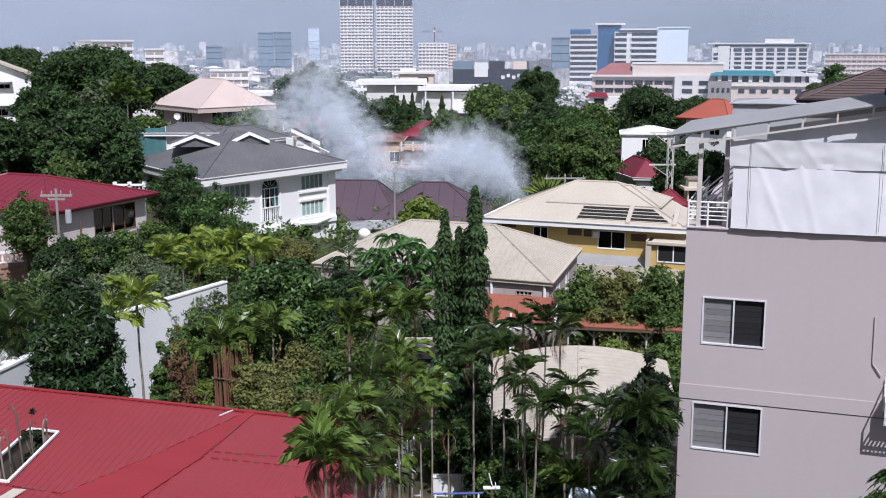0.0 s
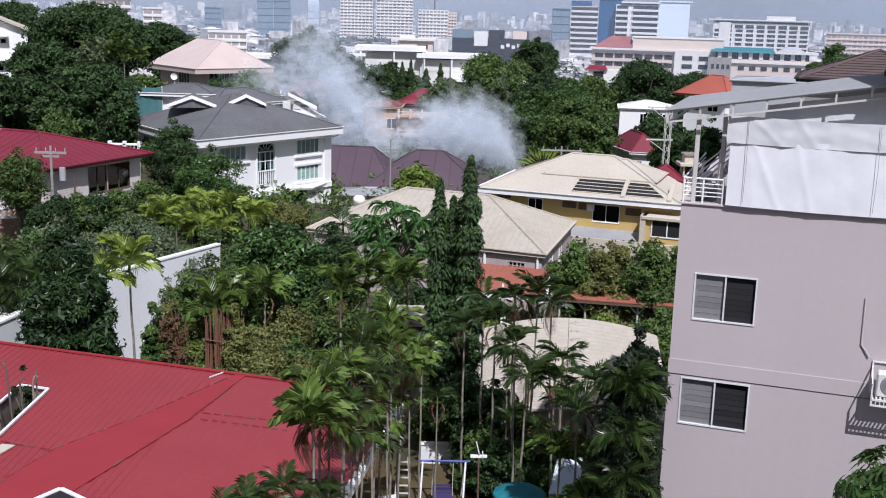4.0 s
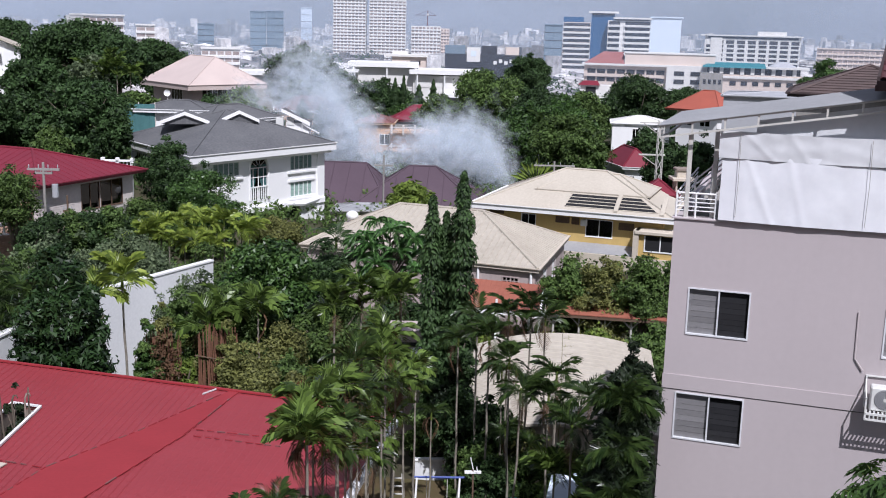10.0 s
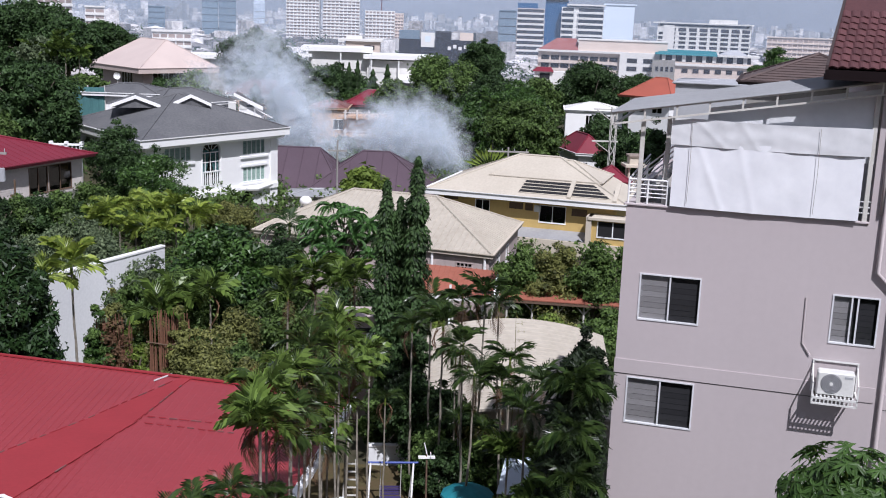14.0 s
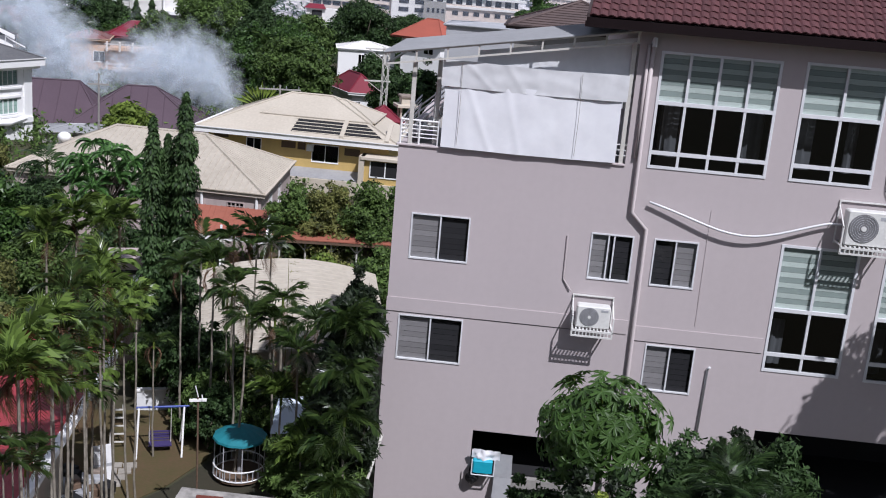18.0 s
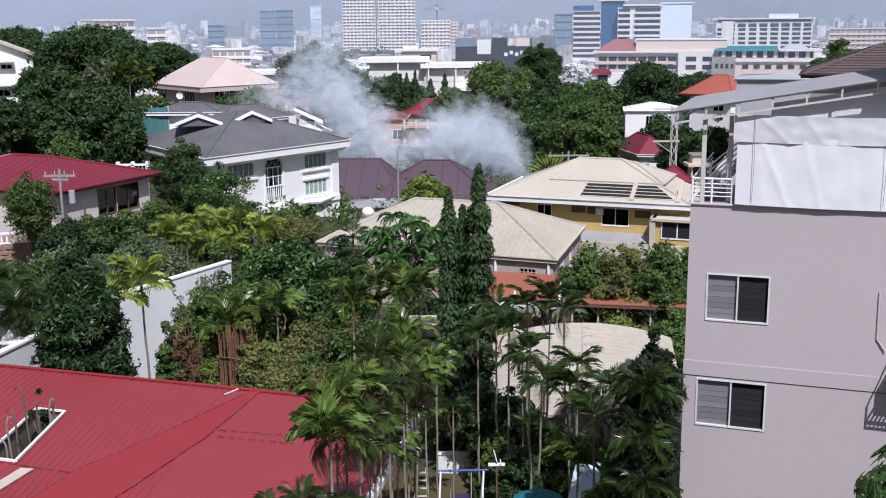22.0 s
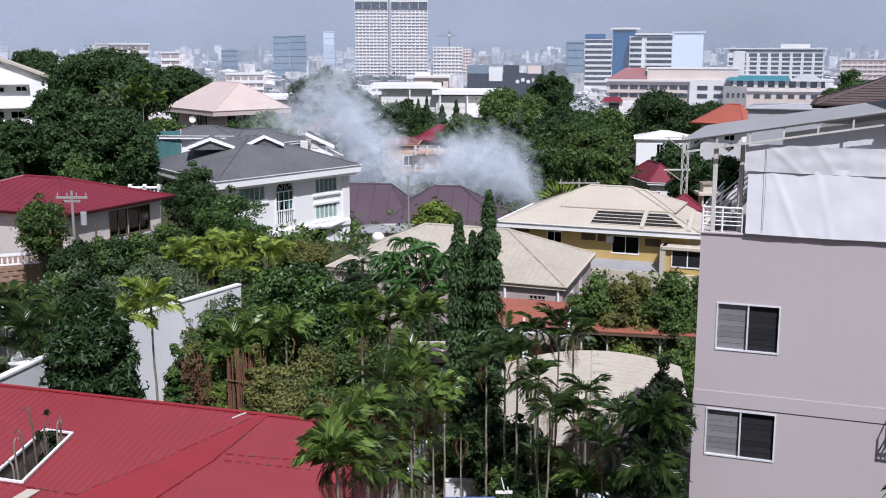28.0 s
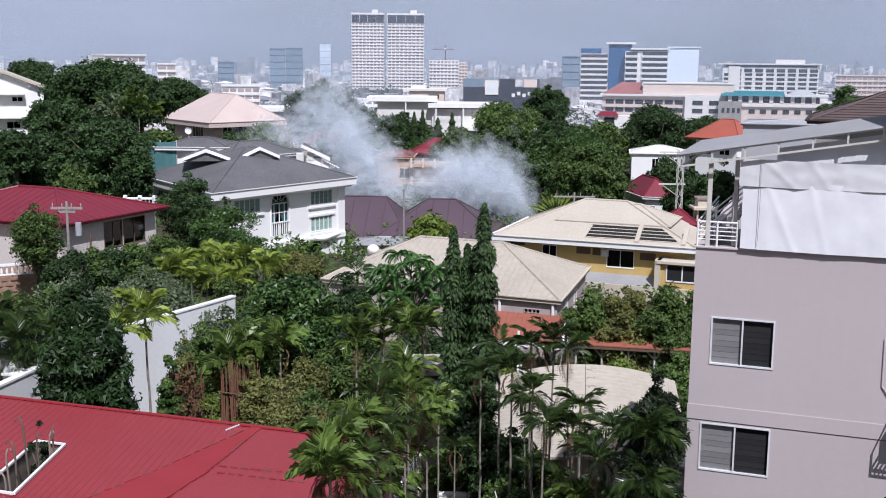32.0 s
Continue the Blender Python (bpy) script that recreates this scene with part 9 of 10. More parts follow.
# ---- smaller things in the gardens ----
def build_playground():
    def patch(name, pts, mat, label, top):
        n = len(pts)
        g = Geo().add([(x, y, -0.3) for x, y in pts] + [(x, y, top) for x, y in pts], [tuple(range(n - 1, -1, -1)), tuple(range(n, 2 * n))] + [(i, (i + 1) % n, n + (i + 1) % n, n + i) for i in range(n)])
        single(name, g, mat, (0, 0, 0), label, "lawn", kind="structure")
    # the lawn stops at the shadow edge; the shaded part is the darker patch
    patch("lawn", [(-2.2, 31.0), (0.0, 31.5), (1.2, 32.5), (2.6, 34.3), (3.4, 38.2), (-2.2, 38.9)], "lawn", "worn yellowish lawn of the play yard", 0.03)
    patch("yard_soil", [(0.0, 29.4), (6.6, 28.6), (6.6, 36.5), (3.5, 38.3), (2.7, 34.2), (1.25, 32.4), (0.05, 31.4)], "soil_shaded", "bare yard soil with tree shade put into its dark colour", 0.012)
    p = thing("garden_path", (-0.9, 33.0, 0.0), "broken pale stone path across the lawn", "path", kind="structure")
    rng = random.Random(3)
    for i in range(9):
        for j in range(3):
            x, y = -1.1 + 0.17 * i + j * 0.46 - 0.2, -2.2 + 0.42 * i - j * 0.06
            a = [(x + u * 0.225 * rng.uniform(0.85, 1.05), y + v * 0.205 * rng.uniform(0.85, 1.05)) for u, v in ((-1, -1), (1, -1), (1, 1), (-1, 1))]
            part("stone", Geo().hexa([(*q, 0.0) for q in a], [(q[0] * 0.98, q[1] * 0.98, 0.06 + rng.uniform(0, 0.02)) for q in a]), "path", p)
    s = thing("garden_swing", (1.1, 35.1, -0.1), "blue and white steel swing frame with a purple bench", "swing")
    for x in (-0.75, 0.75):
        part("leg", Geo().tube([(x - 0.1, -0.65, 0.0), (x, 0, 1.75)], 0.035, 6), "white", s)
        part("leg", Geo().tube([(x - 0.1, 0.65, 0.0), (x, 0, 1.75)], 0.035, 6), "white", s)
    part("top_bar", Geo().tube([(-0.85, 0, 1.75), (0.95, 0, 1.75)], 0.04, 6), "blue_metal", s)
    b = part("bench", Geo().box(-0.42, 0.34, -0.2, 0.2, 0.36, 0.40), "purple", s, "purple slatted swing bench")
    for k in range(4):
        part("back_slat", Geo().box(-0.42, 0.34, 0.2 + k * 0.02, 0.23 + k * 0.02, 0.43 + k * 0.085, 0.49 + k * 0.085), "purple", b)
    for x in (-0.40, 0.32):
        part("hanger", Geo().tube([(x, 0.1, 0.40), (x, 0, 1.75)], 0.015, 5), "steel", s)
    c = thing("merry_go_round", (3.55, 32.9, 0.0), "children's merry-go-round with a teal canopy and white rail", "playground ride")
    g = Geo()
    n = 12
    for r, z in ((0.9, 1.45), (0.88, 1.52), (0.45, 1.74), (0.06, 1.86)):
        g.v += [(r * math.cos(2 * math.pi * i / n), r * math.sin(2 * math.pi * i / n), z) for i in range(n)]
    g.f = [(k * n + i, k * n + (i + 1) % n, (k + 1) * n + (i + 1) % n, (k + 1) * n + i) for k in range(3) for i in range(n)] + [tuple(range(n - 1, -1, -1)), tuple(range(3 * n, 4 * n))]
    part("canopy", g, "teal", c)
    part("floor", Geo().tube([(0, 0, 0.12), (0, 0, 0.2)], 0.85, 16), "wood", c)
    part("hub_post", Geo().tube([(0, 0, 0.0), (0, 0, 1.8)], 0.06, 8), "grey_paint", c)
    for i in range(8):
        a = 2 * math.pi * i / 8
        part("post", Geo().tube([(0.82 * math.cos(a), 0.82 * math.sin(a), 0.2), (0.82 * math.cos(a), 0.82 * math.sin(a), 1.46)], 0.02, 5), "grey_paint", c)
    for i in range(28):
        a = 2 * math.pi * i / 28
        part("baluster", Geo().tube([(0.85 * math.cos(a), 0.85 * math.sin(a), 0.2), (0.85 * math.cos(a), 0.85 * math.sin(a), 0.55)], 0.016, 4), "grey_paint", c)
    for z in (0.22, 0.56):
        part("rail", Geo().tube([(0.85 * math.cos(2 * math.pi * i / 24), 0.85 * math.sin(2 * math.pi * i / 24), z) for i in range(25)], 0.025, 5, False), "white", c)
    l = thing("ladder", (-0.35, 35.6, 0.0), "pale wooden step ladder on the lawn", "ladder")
    for x in (-0.22, 0.22):
        part("rail", Geo().tube([(x * 1.2, -0.25, 0), (x * 0.8, 0, 1.55)], 0.025, 5), "steel", l)
        part("rail", Geo().tube([(x * 1.2, 0.35, 0), (x * 0.8, 0, 1.55)], 0.02, 5), "steel", l)
    for k in range(5):
        z = 0.25 + k * 0.28
        part("rung", Geo().box(-0.24, 0.24, -0.25 + z * 0.16 - 0.03, -0.25 + z * 0.16 + 0.05, z, z + 0.03), "steel", l)
    f = thing("white_fence", (1.2, 39.0, gz(1.2, 39.0)), "low whitewashed yard wall behind the swing", "wall")
    part("wall_panel", Geo().box(-0.9, 2.6, -0.08, 0.08, -0.2, 0.8), "white_wall", f)
    part("coping", Geo().bevelled(-0.95, 2.65, -0.12, 0.12, 0.8, 0.88, 0.02), "white", f)
    k = thing("concrete_roof", (2.7, 26.0, 0.0), "flat stained concrete roof with a rusty hatch", "roof")
    part("slab", Geo().hexa([(-1.27, 1.45, 2.4), (1.65, 0.36, 2.4), (1.5, -3.0, 2.4), (-2.6, -2.4, 2.4)], [(-1.27, 1.45, 2.6), (1.65, 0.36, 2.6), (1.5, -3.0, 2.6), (-2.6, -2.4, 2.6)]), "stained_slab", k)
    part("walls", Geo().hexa([(-1.1, 1.2, -0.1), (1.5, 0.25, -0.1), (1.4, -2.8, -0.1), (-2.4, -2.2, -0.1)], [(-1.1, 1.2, 2.4), (1.5, 0.25, 2.4), (1.4, -2.8, 2.4), (-2.4, -2.2, 2.4)]), "concrete", k)
    part("hatch", Geo().hexa([(-0.95, 0.75, 2.6), (-0.2, 0.55, 2.6), (-0.3, -0.05, 2.6), (-1.05, 0.12, 2.6)], [(-0.92, 0.7, 2.74), (-0.23, 0.5, 2.74), (-0.32, 0.0, 2.74), (-1.02, 0.16, 2.74)]), "rust", k, "rusty red roof hatch")
    w = thing("pink_yard_wall", (-0.3, 28.6, 0.0), "low pink yard wall below the palms", "wall")
    part("wall_panel", Geo().hexa([(-1.6, 0.5, -0.1), (1.1, -0.35, -0.1), (1.1, -0.15, -0.1), (-1.6, 0.7, -0.1)], [(-1.6, 0.5, 1.5), (1.1, -0.35, 1.5), (1.1, -0.15, 1.5), (-1.6, 0.7, 1.5)]), "pink_paint", w)
    t = thing("sheet_awning", (5.15, 33.0, 0.0), "pale blue-white sheet awning over the yard", "awning")
    part("cloth", Geo().hexa([(-0.7, -0.6, 1.75), (0.4, -0.9, 1.85), (0.7, 0.4, 2.6), (-0.3, 0.6, 2.45)], [(-0.7, -0.6, 1.77), (0.4, -0.9, 1.87), (0.7, 0.4, 2.62), (-0.3, 0.6, 2.47)]), "far_panel", t)
    for x, y, z in ((-0.65, -0.55, 1.76), (0.38, -0.85, 1.86), (0.65, 0.38, 2.58), (-0.28, 0.56, 2.43)):
        part("post", Geo().tube([(x, y, -0.1), (x, y, z)], 0.03, 5), "steel", t)
    a = thing("roof_antenna", (1.9, 28.95, 0.0), "white television aerial on a thin mast", "antenna")
    part("mast", Geo().tube([(0, 0, 0), (0.03, 0, 2.0), (0, 0, 4.6)], 0.028, 6), "wood", a)
    part("boom", Geo().box(-0.24, 0.24, -0.05, 0.05, 4.48, 4.54), "white", a)
    part("element", Geo().tube([(0.02, 0, 4.55), (-0.08, 0, 4.95)], 0.018, 5).tube([(0.12, -0.2, 4.58), (0.12, 0.2, 4.58)], 0.015, 5), "white", a)
    q = thing("leaning_pole", (6.0, 26.7, 0.0), "pale metal pole leaning against the building corner", "pole")
    part("shaft", Geo().tube([(-0.6, -0.9, 0.0), (1.15, 1.45, 3.6)], 0.045, 7), "steel", q)
    j = thing("junk_heap", (-1.6, 31.6, 0.0), "heap of boards, tubs and cloth under the eave", "junk")
    rng = random.Random(12)
    for i in range(34):
        x, y, z = rng.uniform(-0.8, 0.9), rng.uniform(-1.9, 1.9), rng.uniform(0, 0.3)
        o = part("scrap", Geo().bevelled(-rng.uniform(.1, .35), rng.uniform(.1, .35), -rng.uniform(.1, .3), rng.uniform(.1, .3), 0, rng.uniform(0.1, 0.55), 0.02), rng.choice(("concrete", "wood", "concrete", "stone", "wood", "grey_paint", "black", "white_wall")), j)
        o.matrix_local = pose(x, y, z, rng.uniform(-8, 8), rng.uniform(-8, 8), rng.uniform(0, 180))


def build_door_leaf():
    d = thing("old_door", (-0.75, 32.9, 0.0), "old white door leaf leaning among the junk", "door")
    part("leaf", Geo().hexa([(-0.3, -0.1, 0.0), (0.3, 0.1, 0.0), (0.29, 0.16, 0.0), (-0.31, -0.04, 0.0)], [(-0.3, 0.1, 1.25), (0.3, 0.3, 1.25), (0.29, 0.36, 1.25), (-0.31, 0.16, 1.25)]), "white_wall", d)
    part("rail", Geo().hexa([(-0.29, -0.02, 0.55), (0.29, 0.18, 0.55), (0.29, 0.21, 0.55), (-0.29, 0.01, 0.55)], [(-0.29, -0.01, 0.65), (0.29, 0.19, 0.65), (0.29, 0.22, 0.65), (-0.29, 0.02, 0.65)]), "grey_paint", d)


def utility_pole(x, y, top, label, arms=((0.0, 1.1),), mat="concrete", r=0.13):
    z = gz(x, y)
    u = thing("utility_pole", (x, y, z), label, "pole", "utility poles")
    h = top - z
    part("shaft", Geo().tube([(0, 0, -0.3), (0, 0, h)], [r, r * 0.7], 8), mat, u)
    for dz, w in arms:
        arm = part("crossarm", Geo().box(-w, w, -0.08, 0.08, h - 0.55 - dz, h - 0.40 - dz), mat, u)
        for k in range(4):
            xx = -w * 0.9 + k * w * 0.6
            part("insulator", Geo().tube([(xx, 0, h - 0.40 - dz), (xx, 0, h - 0.25 - dz), (xx, 0, h - 0.12 - dz)], [0.025, 0.04, 0.02], 6), "grey_paint", arm)
    return u


def build_poles():
    p = utility_pole(-25.6, 74.6, 7.2, "grey concrete utility pole with a loaded crossarm", ((0.0, 1.1), (0.25, 0.6)))
    h = 7.2 - gz(-25.6, 74.6)
    part("transformer", Geo().tube([(0.75, 0, h - 2.4), (0.75, 0, h - 1.5)], 0.22, 10), "grey_paint", p)
    utility_pole(-23.3, 72.3, 5.3, "short dark utility pole by the hedge", ((0.6, 0.3),), "wood", 0.1)
    utility_pole(-2.75, 99.9, 5.3, "thin utility pole before the purple roofs", ((0.5, 0.9),), "concrete", 0.11)
    utility_pole(15.1, 114.0, 3.4, "utility pole with a stay behind the yellow house", ((0.0, 2.2),), "concrete", 0.14)
    t = thing("lattice_mast", (27.0, 116.9, gz(27, 117)), "grey lattice steel mast with crossarms", "mast")
    h = 7.8 - gz(27, 117)
    for x, y in ((-0.3, -0.3), (0.3, -0.3), (0.3, 0.3), (-0.3, 0.3)):
        part("leg", Geo().tube([(x, y, -0.3), (x, y, h)], 0.05, 5), "steel", t)
    n = 9
    for k in range(n):
        z0, z1 = h * k / n, h * (k + 1) / n
        part("brace", Geo().tube([(-0.3, -0.3, z0), (0.3, -0.3, z1)], 0.03, 4).tube([(0.3, -0.3, z0), (-0.3, -0.3, z1)], 0.03, 4), "steel", t)
    for dz in (0.2, 3.7):
        part("crossarm", Geo().box(-2.3, 0.6, -0.1, 0.1, h - dz - 0.15, h - dz), "steel", t)
        part("stay", Geo().tube([(-2.0, 0, h - dz - 0.1), (0, 0, h - dz - 1.5)], 0.05, 4), "steel", t)


def build_side_garden():
    """The terrace with white balusters, the brick pier and the garden walls on the left."""
    z = 2.4
    g = gz(-29, 73)
    t = thing("garden_terrace", (-29.0, 72.5, g), "raised stone terrace with a white balustrade and brick pier", "terrace")
    bv = Vector((-29.0, 72.5, g))

    def L(x, y, zz):
        return Vector((x, y, zz)) - bv
    part("retaining_wall", Geo().hexa([L(-38, 68.5, g - 1), L(-26.3, 73.2, g - 1), L(-28, 77, g - 1), L(-39, 73, g - 1)], [L(-38, 68.5, z), L(-26.3, 73.2, z), L(-28, 77, z), L(-39, 73, z)]), "rubble", t)
    rng = random.Random(6)
    for r in range(6):     # rough stones of the retaining wall
        for k in range(20):
            f = (k + (r % 2) * 0.5) / 20
            p, q = Vector((-38, 68.5, 0)), Vector((-26.3, 73.2, 0))
            c = p + (q - p) * f
            ex = (q - p).normalized()
            o = Vector((ex.y, -ex.x, 0))
            w, hh = 0.27 * rng.uniform(.5, 1.15), 0.15 * rng.uniform(.6, 1.15)
            zc = z - 0.25 - r * 0.36
            a = [c - ex * w, c + ex * w, c + ex * w, c - ex * w]
            d = rng.uniform(0.05, 0.10)
            part("stone", Geo().hexa([L(*(c - ex * w)[:2], zc - hh), L(*(c + ex * w)[:2], zc - hh), L(*(c + ex * w + o * d)[:2], zc - hh * .9), L(*(c - ex * w + o * d)[:2], zc - hh * .9)],
                                     [L(*(c - ex * w)[:2], zc + hh), L(*(c + ex * w)[:2], zc + hh), L(*(c + ex * w + o * d)[:2], zc + hh * .9), L(*(c - ex * w + o * d)[:2], zc + hh * .9)]), "rubble", t)
    p, q = Vector((-38, 68.6, 0)), Vector((-27.5, 72.9, 0))
    for k in range(34):
        c = p + (q - p) * k / 33
        part("baluster", Geo().tube([L(c.x, c.y, z), L(c.x, c.y, z + 0.25), L(c.x, c.y, z + 0.62)], [0.06, 0.09, 0.05], 6), "white", t)
    d = (q - p).normalized()
    o = Vector((d.y, -d.x, 0)) * 0.12
    for z0, z1 in ((z + 0.62, z + 0.78), (z - 0.02, z + 0.08)):
        part("handrail", Geo().hexa([L(*(p - o)[:2], z0), L(*(q - o)[:2], z0), L(*(q + o)[:2], z0), L(*(p + o)[:2], z0)], [L(*(p - o)[:2], z1), L(*(q - o)[:2], z1), L(*(q + o)[:2], z1), L(*(p + o)[:2], z1)]), "white", t)
    part("brick_pier", Geo().bevelled(*sorted((L(-27.6, 0, 0).x, L(-26.2, 0, 0).x)), *sorted((L(0, 72.8, 0).y, L(0, 74.0, 0).y)), z - 0.1 - g, 4.5 - g, 0.05), "brick", t, "weathered brick pier")
    for xx in (-30.4, -34.0):
        part("pillar", Geo().tube([L(xx, 71.8, z), L(xx, 71.8, 5.2)], 0.2, 8), "white", t)
    # creeper on the pier and hedge below
    broad_tree(-26.1, 70.1, 11.2, 1.6, "leaf_mid", 13000, 0.10, "leafy green creeper growing over the brick pier", 500, 0.58, lumps=60, spread=1.25)
    for i, (x, y) in enumerate(((-31.5, 69.0), (-28.3, 70.4), (-25.2, 71.4))):
        broad_tree(x, y, 2.6, 1.6, "leaf_mid", 5000, 0.15, "clipped leafy hedge along the terrace wall", 505 + i, 0.0, group="hedge")
    w = thing("white_gate_wall", (-20.0, 47.5, gz(-20, 47.5)), "whitewashed garden wall with capped gate posts", "wall")
    bz = gz(-20, 47.5)
    part("wall_panel", Geo().hexa([(-4.0, -1.6, -0.5), (0.3, 1.78, -0.5), (0.1, 1.98, -0.5), (-4.2, -1.4, -0.5)], [(-4.0, -1.6, 5.3 - bz), (0.3, 1.78, 5.1 - bz), (0.1, 1.98, 5.1 - bz), (-4.2, -1.4, 5.3 - bz)]), "concrete", w)
    for x, y in ((0.45, 0.6), (2.4, -3.9)):
        post = part("gate_post", Geo().bevelled(x - 0.3, x + 0.3, y - 0.3, y + 0.3, -0.4, (5.3 if x < 1 else 4.0) - bz, 0.04), "white_wall", w)
        tp = (5.3 if x < 1 else 4.0) - bz
        part("post_cap", Geo().bevelled(x - 0.42, x + 0.42, y - 0.42, y + 0.42, tp, tp + 0.12, 0.04).tube([(x, y, tp + 0.12), (x, y, tp + 0.3), (x, y, tp + 0.5)], [0.14, 0.16, 0.03], 8), "white", post)
    part("low_wall", Geo().hexa([(2.0, -5.5, -0.4), (2.6, -3.9, -0.4), (2.4, -3.8, -0.4), (1.8, -5.4, -0.4)], [(2.0, -5.5, 3.6 - bz), (2.6, -3.9, 3.6 - bz), (2.4, -3.8, 3.6 - bz), (1.8, -5.4, 3.6 - bz)]), "stone", w)


def build_odds():
    for x, y, zc, r in ((-5.2, 92.0, 0.9, 0.55),):
        d = thing("round_tank", (x, y, gz(x, y)), "white rounded water tank on a pier", "tank", "water tanks")
        b = zc - gz(x, y)
        part("pier", Geo().tube([(0, 0, -0.2), (0, 0, b - r)], r * 0.55, 8), "white_wall", d)
        g = Geo()
        n = 12
        for k in range(6):
            a = -0.9 + k * (math.pi / 2 + 0.9) / 5
            g.v += [(r * math.cos(a) * math.cos(2 * math.pi * i / n), r * math.cos(a) * math.sin(2 * math.pi * i / n), b + r * 0.8 * math.sin(a)) for i in range(n)]
        g.f = [(k * n + i, k * n + (i + 1) % n, (k + 1) * n + (i + 1) % n, (k + 1) * n + i) for k in range(5) for i in range(n)]
        part("dome", g, "white", d, smooth=True)
    t = thing("side_terrace_rail", (-27.4, 95.0, gz(-27.4, 95.0)), "white balustrade of a side terrace by the villa", "balustrade")
    b = gz(-27.4, 95.0)
    part("terrace_wall", Geo().box(0, 2.6, 0.0, 0.3, -0.2, 4.0 - b), "white", t)
    part("handrail", Geo().bevelled(0, 2.6, -0.1, 0.3, 4.75 - b, 4.9 - b, 0.03), "white", t)
    for k in range(8):
        part("baluster", Geo().tube([(0.15 + k * 0.33, 0.1, 4.0 - b), (0.15 + k * 0.33, 0.1, 4.3 - b), (0.15 + k * 0.33, 0.1, 4.75 - b)], [0.06, 0.1, 0.05], 6), "white", t)
    for k in (0.0, 1.3, 2.6):
        part("pier", Geo().bevelled(k - 0.16, k + 0.16, -0.1, 0.3, 3.9 - b, 5.1 - b, 0.04), "white", t)
    c = thing("white_cross_post", (5.6, 67.6, gz(5.6, 67.6)), "white post with a short crossbar before the porch", "post")
    h = -0.15 - gz(5.6, 67.6)
    part("shaft", Geo().box(-0.07, 0.07, -0.07, 0.07, -0.2, h), "white", c)
    part("crossbar", Geo().box(-0.5, 0.5, -0.06, 0.06, h - 0.62, h - 0.48), "white", c)
    s = thing("satellite_dish", (-43.0, 189.5, 1.0), "white satellite dish by the pink-roofed house", "dish")
    g = Geo()
    n = 14
    for r, dy in ((0.03, 0.0), (0.35, -0.07), (0.6, -0.24)):
        g.v += [(r * math.cos(2 * math.pi * i / n), dy, 3.8 + r * math.sin(2 * math.pi * i / n)) for i in range(n)]
    g.f = [(k * n + i, k * n + (i + 1) % n, (k + 1) * n + (i + 1) % n, (k + 1) * n + i) for k in range(2) for i in range(n)]
    part("reflector", g, "white", s)
    part("stand", Geo().tube([(0, 0.1, -0.5), (0, 0.1, 3.8)], 0.08, 6), "steel", s)
    f = thing("netting_fence", (-30.3, 121.0, gz(-30, 121)), "blue-green netting fence on posts", "fence")
    b = gz(-30, 121)
    part("net", sheet(-2.2, 1.4, 4.6 - b, 7.9 - b, 0.0, 20, 8, 0.1, 41), "net", f)
    for x in (-2.2, -0.4, 1.4):
        part("post", Geo().tube([(x, 0.1, -0.2), (x, 0.1, 8.1 - b)], 0.07, 6), "steel", f)
    # slim terrace balustrades on the peach house
    t = thing("terrace_balustrade", (-4.2, 184.5, -8.0), "pale terrace storeys with white pillars behind the smoke", "terrace")
    part("back_wall", Geo().box(-0.5, 8.5, 2.2, 5, -0.5, 7.2), "peach", t)
    for z in (4.0, 7.2):
        part("slab", Geo().box(0, 8.5, 0, 5, z, z + 0.35), "peach", t)
        part("rail", Geo().box(0, 8.5, -0.08, 0.08, z + 0.9, z + 1.05), "pale_wall", t)
        for k in range(5):
            part("pillar", Geo().bevelled(0.2 + k * 2.0, 0.55 + k * 2.0, -0.2, 0.2, z - 0.2, z + 1.4, 0.04), "pale_wall", t)
    # little belvedere and red roof behind the terrace railing
    g = thing("garden_belvedere", (27.0, 106.6, gz(27, 106.6)), "small stone belvedere with a tiered top", "pavilion")
    b = gz(27, 106.6)
    part("base", Geo().bevelled(-0.8, 0.8, -0.8, 0.8, -0.2, 1.6 - b, 0.05), "stone", g)
    for x, y in ((-0.6, -0.6), (0.6, -0.6), (0.6, 0.6), (-0.6, 0.6)):
        part("column", Geo().tube([(x, y, 1.6 - b), (x, y, 2.7 - b)], 0.12, 6), "cream_wall", g)
    part("slab", Geo().bevelled(-1.1, 1.1, -1.1, 1.1, 2.7 - b, 3.0 - b, 0.05), "cream_wall", g)
    part("upper", Geo().bevelled(-0.6, 0.6, -0.6, 0.6, 3.0 - b, 3.7 - b, 0.05), "cream_wall", g)
    part("cap", Geo().bevelled(-0.75, 0.75, -0.75, 0.75, 3.7 - b, 3.95 - b, 0.08), "stone", g)
    simple_house("small_red_roof_hut", (22.6, 104.6), (3.6, -0.6), (0.5, 4.0), -4.5, 1.3, 1.3, 0.3, "brick", "roof_crimson", "small hut with a dark crimson roof", edge=0.2, fascia="roof_crimson")


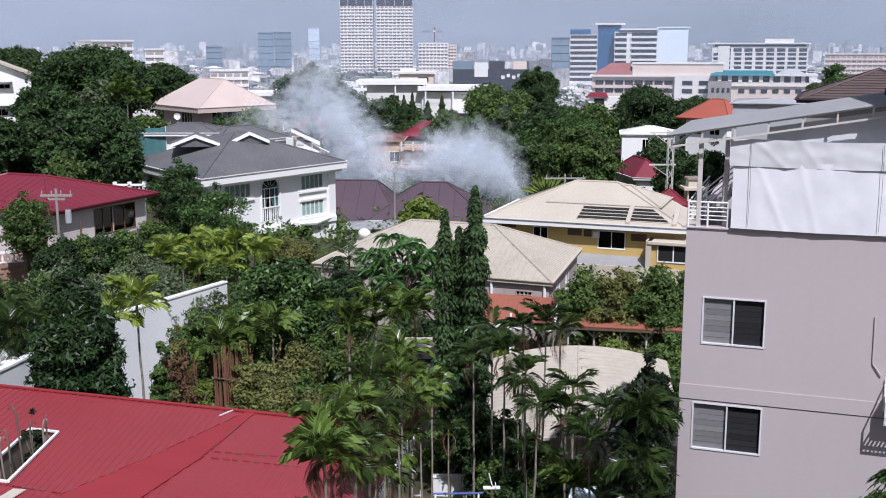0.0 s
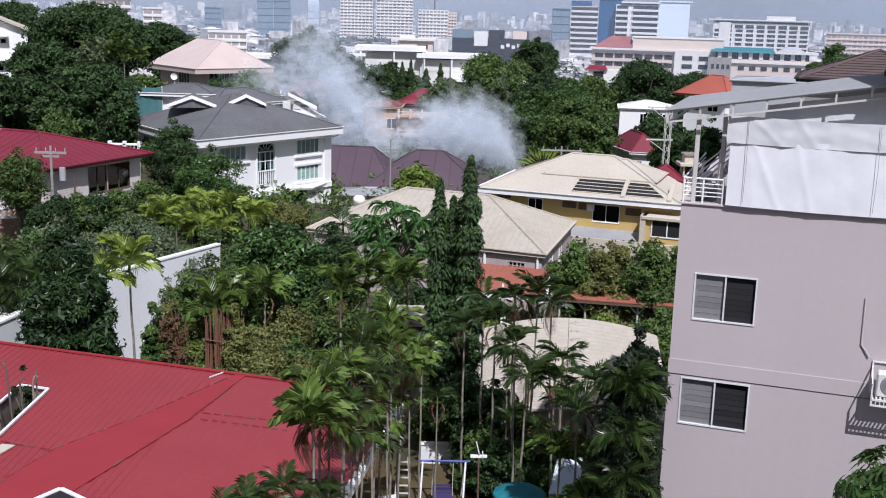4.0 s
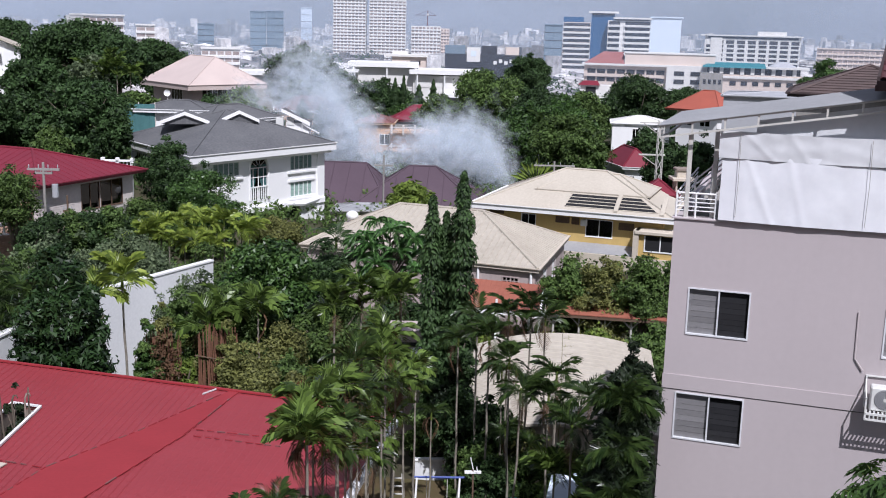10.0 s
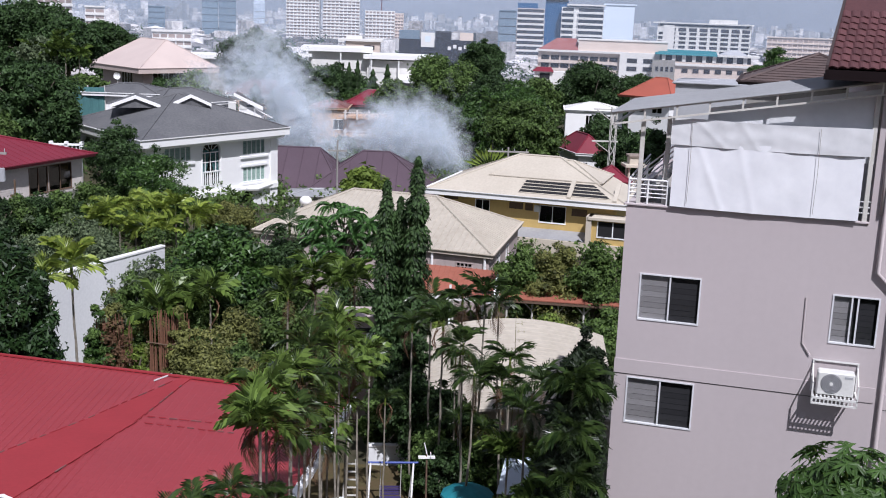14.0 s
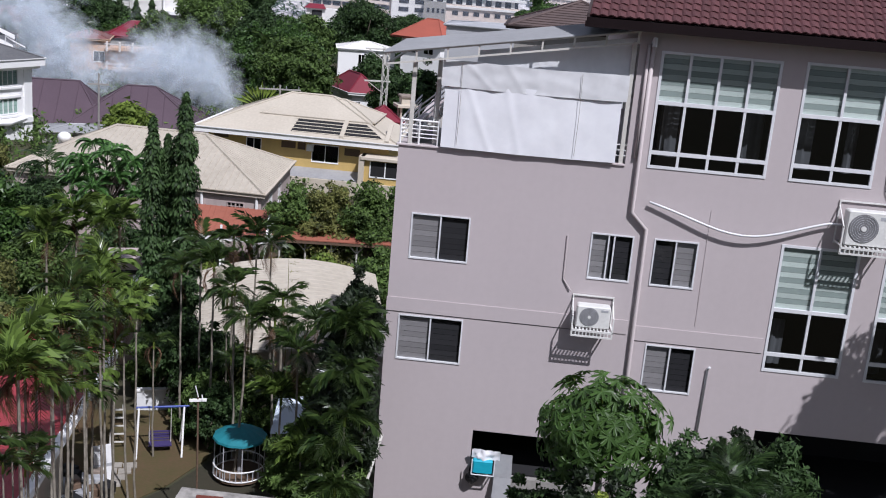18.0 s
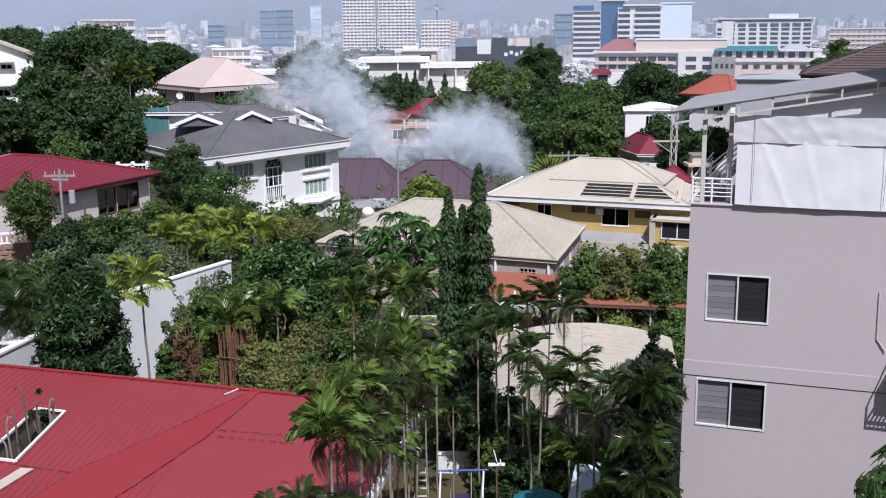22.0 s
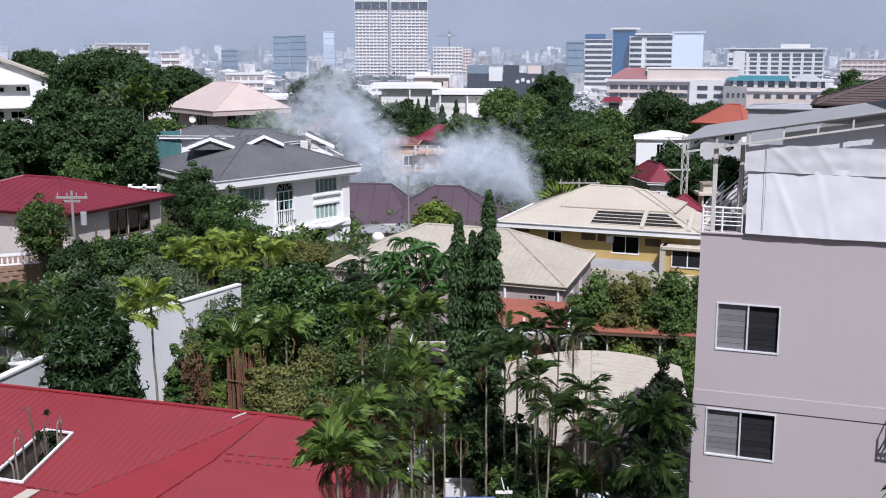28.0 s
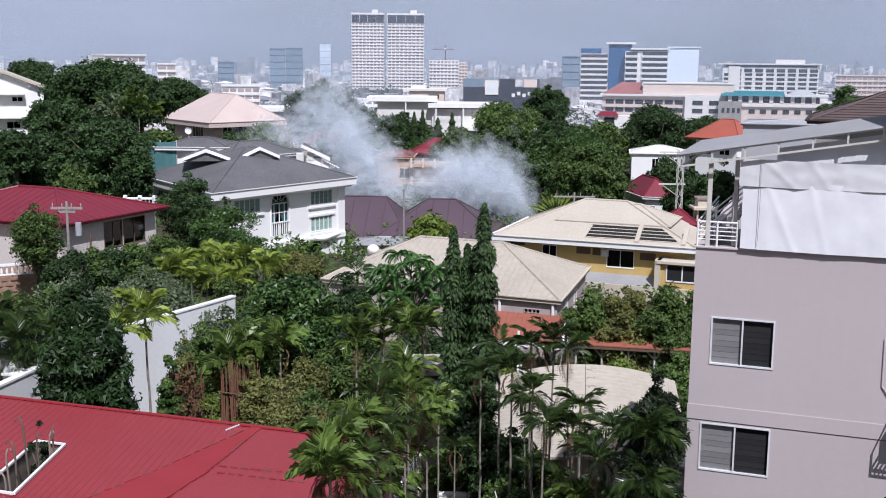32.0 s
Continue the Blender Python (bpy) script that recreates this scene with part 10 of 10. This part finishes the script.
def build_own_house():
    """The plain wall of the house from whose window the view is seen."""
    b = thing("viewing_house", (0, -0.6, 0), "plain rendered house wall with an open window", "building")
    m = Matrix(((-1, 0, 0, 8), (0, 1, 0, 0), (0, 0, 1, 0), (0, 0, 0, 1)))
    part("wall", wall_face(16, -0.5, 19.0, [(6.9, 9.1, 16.0, 18.2)], 0.25).moved(m), "cream_wall", b)
    part("room", Geo().box(-8, 8, -6, -5.8, -0.5, 19).box(-8, -7.8, -5.8, -0.25, -0.5, 19).box(7.8, 8, -5.8, -0.25, -0.5, 19).box(-7.8, 7.8, -5.8, -0.25, 15.1, 15.4), "cream_wall", b)
    part("roof", Geo().box(-8.3, 8.3, -6.3, 0.1, 19, 19.25), "concrete", b)


build_playground()
build_door_leaf()
build_poles()
build_side_garden()
build_odds()
build_own_house()
